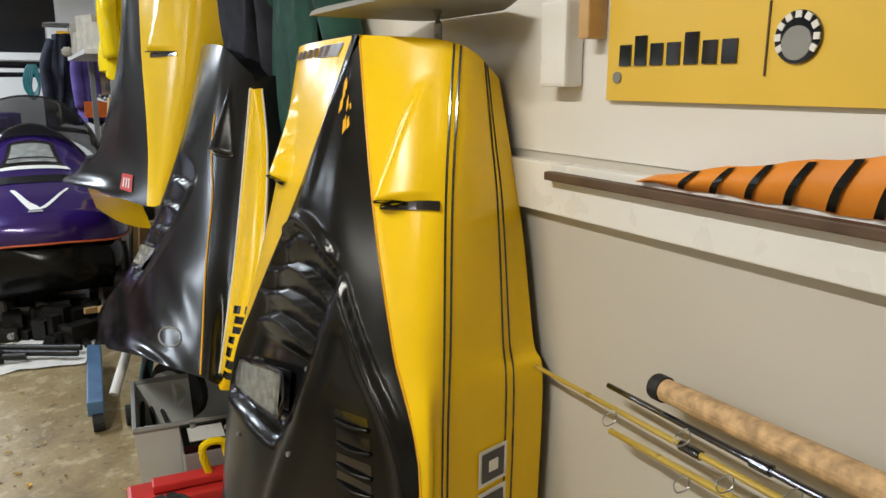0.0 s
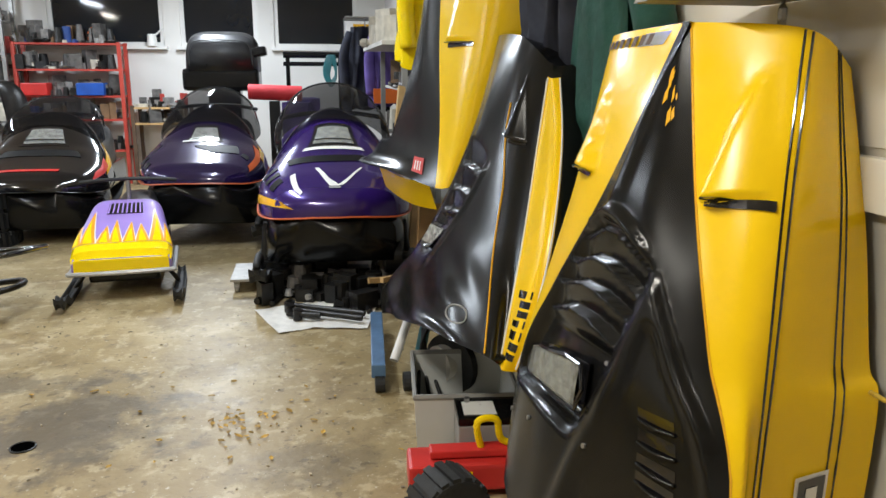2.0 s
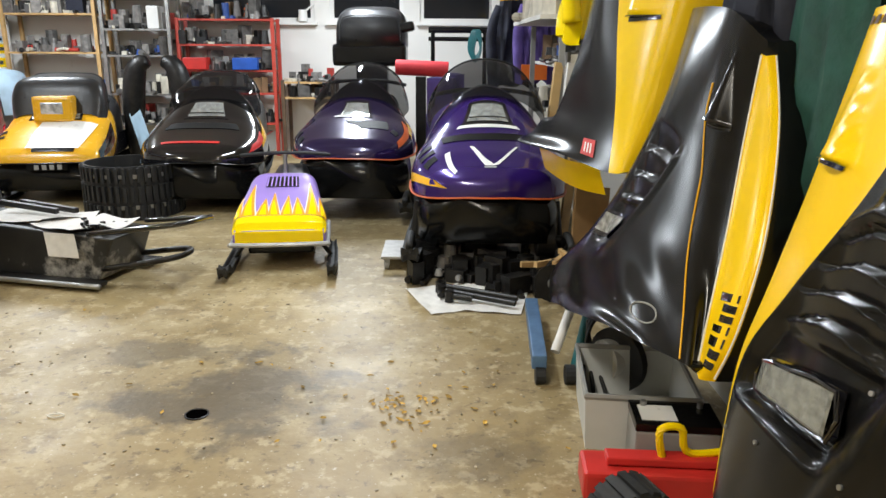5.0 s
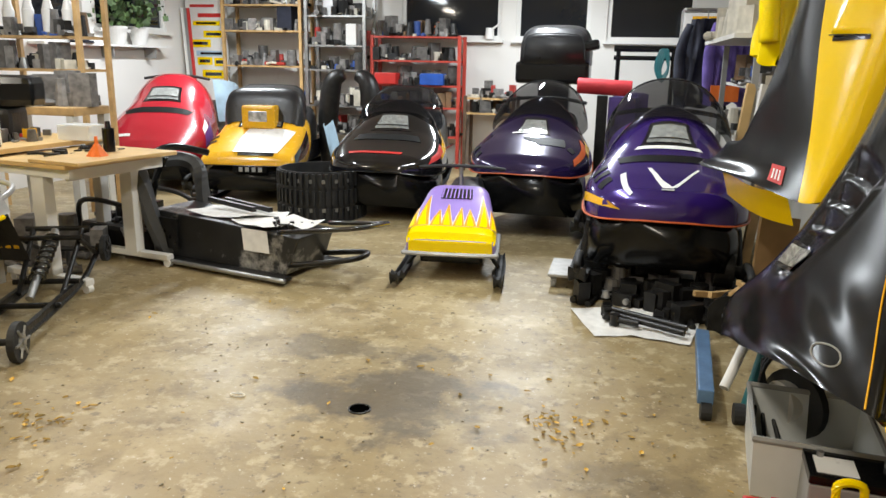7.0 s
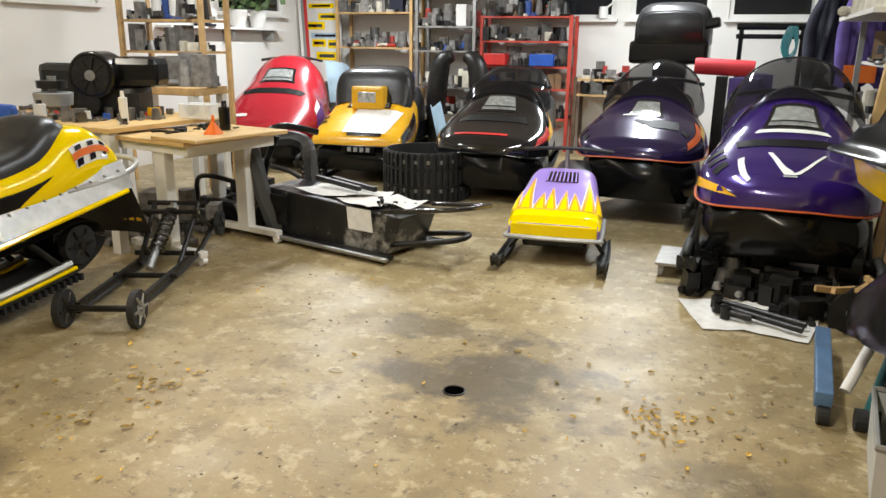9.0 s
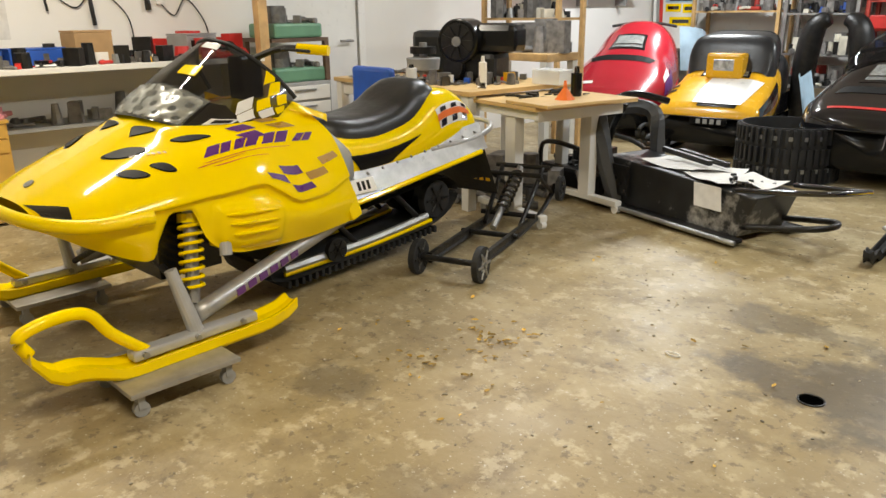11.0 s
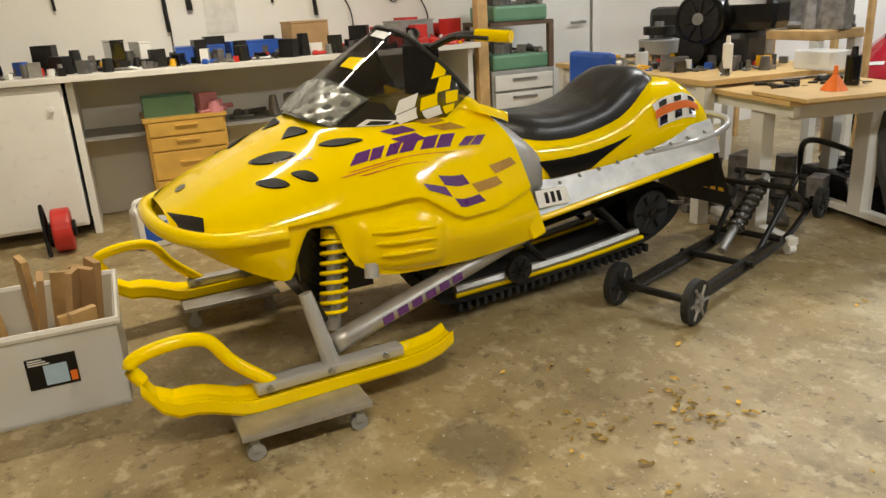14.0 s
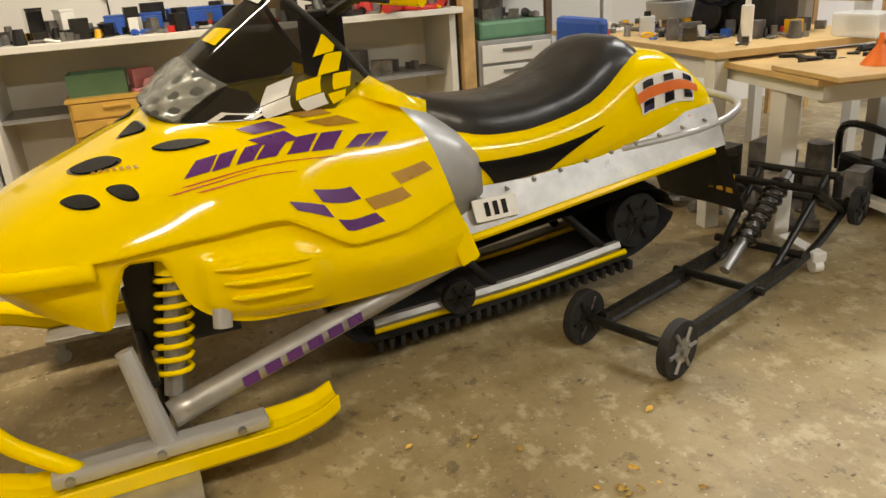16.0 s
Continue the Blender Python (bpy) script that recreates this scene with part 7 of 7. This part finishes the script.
garment("hanging_jacket", "dark blue jacket hanging on the wall", 1.06, 8.2, 0.95, 1.75, 0.45, 0.3, CLOTH)
j2 = garment("hanging_jacket", "violet and orange overalls hanging on the wall", 1.24, 7.9, 1.0, 1.75, 0.34, 0.25, CLOP)
part("orange_patch", box(B(), -0.14, 0.1, -0.16, -0.13, 1.02, 1.16), ORNG, j2)
garment("hanging_jacket", "yellow rain jacket with a grey band", 1.2, 5.2, 1.36, 2.0, 0.3, 0.22, YEL, rz=30)
garment("hanging_jersey", "dark green jersey with white marks on the wall", 1.36, 2.55, 0.9, 1.7, 0.62, 0.1, mat("green_jersey", (0.01, 0.06, 0.045), 0.8, 0, 0.3, 9, bump=0.4), rz=88)
garment("hanging_gear", "black riding gear hanging between the hoods", 1.34, 3.05, 1.2, 1.9, 0.5, 0.14, CLOTH, rz=85)
for q in (8.3, 8.0):
    tagged(part("coat_bar", cyl(B(), (0.85, q, 1.825), (X1, q, 1.825), 0.012), STEEL), "steel coat bar standing out from the wall", "bar")
tagged(part("coat_rail", box(B(), X1 - 0.04, X1 - 0.001, 2.2, 8.6, 1.76, 1.84), PINE), "pine coat rail on the wall", "rail")
tagged(part("wall_shelf", box(B(), 1.0, X1 - 0.001, 5.7, 7.6, 1.5, 1.53), WHT), "white shelf board on the wall", "shelf")
pile("shelf_papers", "papers and boxes heaped on the wall shelf", "papers", 1.05, 1.4, 5.8, 7.5, 1.531, 26, 0.16, seed=45, material=CLUTC[4])
rack("side_rack", "cluttered rack behind the hung hood", 1.16, 1.4, 5.75, 7.4, (0.4, 0.8, 1.2), 1.49, GREYP, WHT, 9, 16)
for k in range(3):
    tagged(part("pale_plank", box(B(), -0.03, 0.03, -0.012, 0.012, 0, 1.25, pose(1.0 + 0.06 * k, 5.5 - 0.15 * k, 0.0, -8, 10, 20)), (BEECH, WHT, PINE)[k]), "pale plank leaning behind the hood", "plank", "leaning planks")
tagged(part("plywood_sheet", box(B(), -0.12, 0.12, -0.01, 0.01, 0, 0.55, pose(1.2, 4.75, 0.0, -8, 8, 25)), CARD), "plywood sheet leaning on the wall", "board")

# ---- floor by the hoods ----
bi = thing("storage_bin", pose(1.05, 3.04, 0, 0, 0, -6), "open grey plastic storage bin", "bin")
part("tub", tub(-0.18, 0.18, -0.21, 0.21, 0, 0.2, 0.008, 0.01), mat("pale_grey_plastic", (0.55, 0.56, 0.54), 0.4, 0, 0.06, 6), bi)
part("rim", tube(B(), [(-0.187, -0.217, 0.2), (0.187, -0.217, 0.2), (0.187, 0.217, 0.2), (-0.187, 0.217, 0.2)], 0.012, 6, True, 1), GREYP, bi)
ba = thing("car_battery", pose(1.1, 2.73, 0, 0, 0, -5), "grey and black battery", "battery")
part("case", box(B(), -0.13, 0.13, -0.08, 0.08, 0, 0.17), GREYP, ba, bevel=0.006)
part("lid", box(B(), -0.132, 0.132, -0.082, 0.082, 0.171, 0.2), BLKP, ba, bevel=0.005)
part("label", box(B(), -0.11, 0.0, -0.06, 0.04, 0.2005, 0.203), WHTG, ba)
for x in (-0.09, 0.09):
    part("terminal", cyl(B(), (x, 0.04, 0.2), (x, 0.04, 0.218), 0.01), STEEL, ba)
jk = thing("trolley_jack", pose(1.0, 2.56, 0, 0, 0, -4), "red trolley jack with a yellow handle", "jack")
part("frame", box(B(), -0.22, 0.26, -0.07, 0.07, 0.03, 0.12), RED, jk, bevel=0.012)
part("arm", box(B(), -0.15, 0.2, -0.03, 0.03, 0.125, 0.15), RED, jk, bevel=0.006)
part("handle", tube(B(), [(0.02, 0.0, 0.13), (0.0, -0.02, 0.24), (0.06, -0.02, 0.25), (0.1, 0.0, 0.16), (0.3, 0.02, 0.18)], 0.012), YEL, jk)
part("label", box(B(), -0.1, -0.02, -0.075, -0.071, 0.06, 0.1), YEL, jk)
for x in (-0.16, 0.2):
    part("wheel", cyl(B(), (x, -0.09, 0.035), (x, 0.09, 0.035), 0.035), BLKP, jk)
wt = thing("knobbly_wheel", pose(0.86, 2.3, 0, 0, 0, 20), "small black knobbly tyre", "tyre")
part("tyre", cyl(B(), (0, -0.06, 0.11), (0, 0.06, 0.11), 0.105, seg=26), RUB, wt, bevel=0.02)
for k in range(18):
    part("knob", box(B(), -0.012, 0.012, -0.055, 0.055, 0.1, 0.112, Matrix.Translation((0, 0, 0.112)) @ Matrix.Rotation(k * 0.349, 4, "Y")), RUB, wt)
tagged(part("white_can", cyl(B(), (1.05, 2.14, 0), (1.05, 2.14, 0.16), 0.06), WHTG, bevel=0.01), "white plastic can on the floor", "can")
bl_ = thing("engine_hoist_leg", Matrix.Identity(4), "blue steel beam on castors lying on the floor", "hoist")
part("beam", box(B(), -0.03, 0.03, -0.36, 0.36, 0.06, 0.12, pose(0.78, 3.72, 0, 0, 0, -4)), BLUS, bl_, bevel=0.006)
part("post", cyl(B(), (0.83, 3.45, 0.1), (1.02, 3.75, 0.45), 0.02), WHTG, bl_)
part("castor", cyl(B(), (0.74, 3.36, 0.035), (0.78, 3.36, 0.035), 0.035), RUB, bl_)
part("castor", cyl(B(), (0.86, 3.36, 0.04), (0.9, 3.36, 0.04), 0.04), RUB, bl_)
part("prop", cyl(B(), (0.93, 3.5, 0.0), (1.05, 3.7, 0.4), 0.025), TEAL, bl_)
pu = thing("belt_wheel", Matrix.Identity(4), "grey pulley wheel with black rim and cables", "pulley")
part("disc", cyl(B(), (1.0, 3.3, 0.13), (1.04, 3.32, 0.13), 0.08, seg=22), WHT, pu)
part("rim", cyl(B(), (1.045, 3.3, 0.13), (1.07, 3.32, 0.13), 0.13, seg=22), RUB, pu)
for k in range(3):
    part("cable", tube(B(), [(0.9 + 0.05 * k, 3.2, 0.01), (0.95, 3.35 + 0.03 * k, 0.25), (1.1, 3.4, 0.3 - 0.05 * k), (1.2, 3.3, 0.01)], 0.008), RUB, pu)
pp = thing("newspaper_sheet", Matrix.Identity(4), "white paper spread on the floor under oily parts", "paper")
bm = B()
for sx, sy, w, d, r in ((0.42, 4.42, 0.4, 0.44, 20), (0.66, 4.38, 0.3, 0.42, -12)):
    mm = pose(sx, sy, 0.003 + 0.003 * (sx > 0.5), 0, 0, r)
    grid(bm, lambda u, v: mm @ Vector((u * w, v * d, 0.005 * abs(math.sin(6 * u + 4 * v)))), span(-0.5, 0.5, 10), span(-0.5, 0.5, 10))
part("sheet", bm, PAPER, pp)
for k, (x0, y0, x1, y1) in enumerate(((0.36, 4.5, 0.76, 4.3), (0.36, 4.42, 0.74, 4.22), (0.4, 4.33, 0.52, 4.3), (0.35, 4.48, 0.36, 4.36))):
    tagged(part("suspension_arm", cyl(cyl(B(), (x0, y0, 0.045), (x1, y1, 0.04), 0.016), (x0, y0, 0.012), (x0, y0, 0.07), 0.025), OILY), "oily black suspension arm on paper", "arm", "arms on the paper")
for k in range(3):
    t = thing("brake_disc", pose(0.95 + 0.05 * k, 4.35 + 0.13 * k, 0.11, 80, 0, 30 * k), "black toothed wheel leaning among parts", "sprocket", "toothed wheels")
    part("disc", cyl(B(), (0, 0, -0.01), (0, 0, 0.01), 0.1, seg=24), OILY, t)
    part("hub", cyl(B(), (0, 0, -0.05), (0, 0, 0.05), 0.03), STEEL, t)
pile("greasy_parts", "greasy suspension parts piled under the raised sled", "parts", 0.2, 1.1, 4.7, 5.1, 0.0, 110, 0.13, seed=51, material=OILY, tall=1.0)
pile("greasy_parts", "black steel linkages heaped on the floor", "parts", 0.62, 1.12, 4.45, 4.75, 0.0, 60, 0.12, seed=52, material=OILY)
pile("bare_parts", "bare steel links and hubs among the greasy parts", "parts", 0.3, 1.1, 4.65, 5.0, 0.03, 24, 0.06, seed=53, material=ALU, tall=0.6)
pile("tan_parts", "grey plastic and rusty bits in the heap", "parts", 0.3, 1.1, 4.75, 5.1, 0.06, 26, 0.1, seed=54, material=CLUT)
tagged(part("pulley_roller", cyl(cyl(B(), (0.92, 4.85, 0.22), (1.02, 4.85, 0.22), 0.1, seg=24), (0.6, 4.85, 0.22), (1.25, 4.85, 0.22), 0.025), OILY), "rusty pulley on a black shaft", "pulley")
tagged(part("roller_stand", box(B(), 0.94, 1.0, 4.82, 4.88, 0, 0.13), OILY), "steel block under the pulley", "stand")
tagged(part("pale_tray", box(B(), 0.42, 0.78, 4.95, 5.2, 0.2, 0.28), GREYP, bevel=0.01), "pale plastic tray among the parts", "tray")
tagged(part("tray_rest", box(B(), 0.5, 0.7, 5.0, 5.15, 0, 0.2), OILY), "dark block under the tray", "block")
for k in range(4):
    tagged(part("wood_stick", box(B(), -0.16, 0.16, -0.012, 0.012, 0, 0.03, pose(0.95 + 0.03 * k, 4.62 - 0.05 * k, 0.12 + 0.03 * k, 0, 5, 20 + 25 * k)), PINE), "split pine stick on the parts heap", "wood", "kindling sticks")
# drain, keys, leaves
dn = thing("floor_drain", pose(-0.547, 3.08, 0), "round black floor drain hole", "drain")
part("hole", cyl(B(), (0, 0, 0.001), (0, 0, 0.003), 0.038, seg=24), mat("black_hole", (0.001, 0.001, 0.001), 1.0, spec=0.0), dn)
part("rim", tube(B(), [(0.042 * math.cos(k * 0.785), 0.042 * math.sin(k * 0.785), 0.002) for k in range(8)], 0.004, 5, True, 3), OILY, dn)
tagged(part("wire_clip", tube(B(), [(-1.09, 3.06, 0.005), (-1.05, 3.075, 0.005), (-1.03, 3.06, 0.005), (-1.06, 3.045, 0.005)], 0.003, 5, True), WHT), "small bent metal clip on the floor", "clip")
rnd = random.Random(3)
bm = B()
def leaf(x, y, s):
    r = rnd.uniform(0, 6.3)
    m_ = pose(x, y, 0.004 + rnd.uniform(0, 0.004), rnd.uniform(-14, 14), rnd.uniform(-14, 14), math.degrees(r))
    grid(bm, lambda u, v: m_ @ Vector((u * s, v * s * 0.3 * math.sin(math.pi * (u + 0.5)) + 0.0, 0.12 * s * (v * v + 0.4 * u * u))), (-0.49, -0.25, 0, 0.25, 0.49), (-1, 0, 1))
for cx, cy, n, sd in ((0.18, 3.16, 34, 0.075), (0.26, 2.98, 12, 0.06), (0.5, 3.2, 9, 0.16), (-1.65, 2.72, 26, 0.07), (-1.55, 2.5, 8, 0.05), (-1.72, 2.3, 14, 0.06), (-1.8, 2.74, 4, 0.05), (-1.3, 2.4, 8, 0.3), (-0.6, 2.6, 12, 0.7), (-1.7, 2.5, 14, 0.4), (-1.0, 4.0, 10, 0.9), (0.2, 3.3, 20, 0.4)):
    for k in range(n):
        leaf(rnd.gauss(cx, sd), rnd.gauss(cy, sd), rnd.uniform(0.014, 0.036))
tagged(part("dry_leaves", bm, LEAF), "dry brown and yellow leaves scattered on the concrete", "leaves", kind="stuff")
bm = B()
for k in range(800):
    x, y = rnd.uniform(-3.2, 1.2), rnd.uniform(1.2, 6.5)
    box(bm, -1, 1, -0.6, 0.6, 0, 0.7, Matrix.Translation((x, y, 0.0005)) @ Matrix.Rotation(rnd.uniform(0, 6), 4, "Z") @ Matrix.Diagonal((*[rnd.uniform(0.002, 0.006)] * 3, 1)))
tagged(part("floor_grit", bm, mat("grit", (0.35, 0.3, 0.22), 0.8, island=True)), "grit and wood chips on the floor", "grit", kind="stuff")
t = thing("blue_cloth", pose(-2.45, 7.6, 0), "pale blue cloth hanging beside the old yellow sled", "cloth")
bm = B()
grid(bm, lambda u, v: Vector((0.08 * u + 0.14 * v, -0.5 * u + 0.06 * math.sin(8 * u), 0.72 - 0.55 * v + 0.02 * math.sin(9 * u + 3 * v))), span(0, 1, 12), span(0, 1, 10))
part("sheet", bm, CLOB, t, smooth=True)
t = thing("blue_cloth", pose(-3.7, 8.1, 0), "pale blue cloth draped behind the red hood", "cloth")
bm = B()
grid(bm, lambda u, v: Vector((0.5 * u - 0.35 + 0.05 * v, 0.15 * math.sin(5 * u), 1.08 - 0.45 * v - 0.2 * u * u)), span(0, 1, 12), span(0, 1, 10))
part("sheet", bm, CLOB, t, smooth=True)
for s in (-1, 1):
    t = thing("exhaust_pipe", Matrix.Identity(4), "fat dark curved exhaust pipe standing by the shelf", "exhaust", "exhaust pipes")
    part("pipe", tube(B(), [(-2.75 + s * 0.3, 8.9, 0.0), (-2.75 + s * 0.28, 8.9, 0.6), (-2.75 + s * 0.22, 8.9, 1.05), (-2.75 + s * 0.08, 8.9, 1.15)], lambda q: 0.06 + 0.06 * math.sin(math.pi * q), 12), OILY, t, smooth=True)
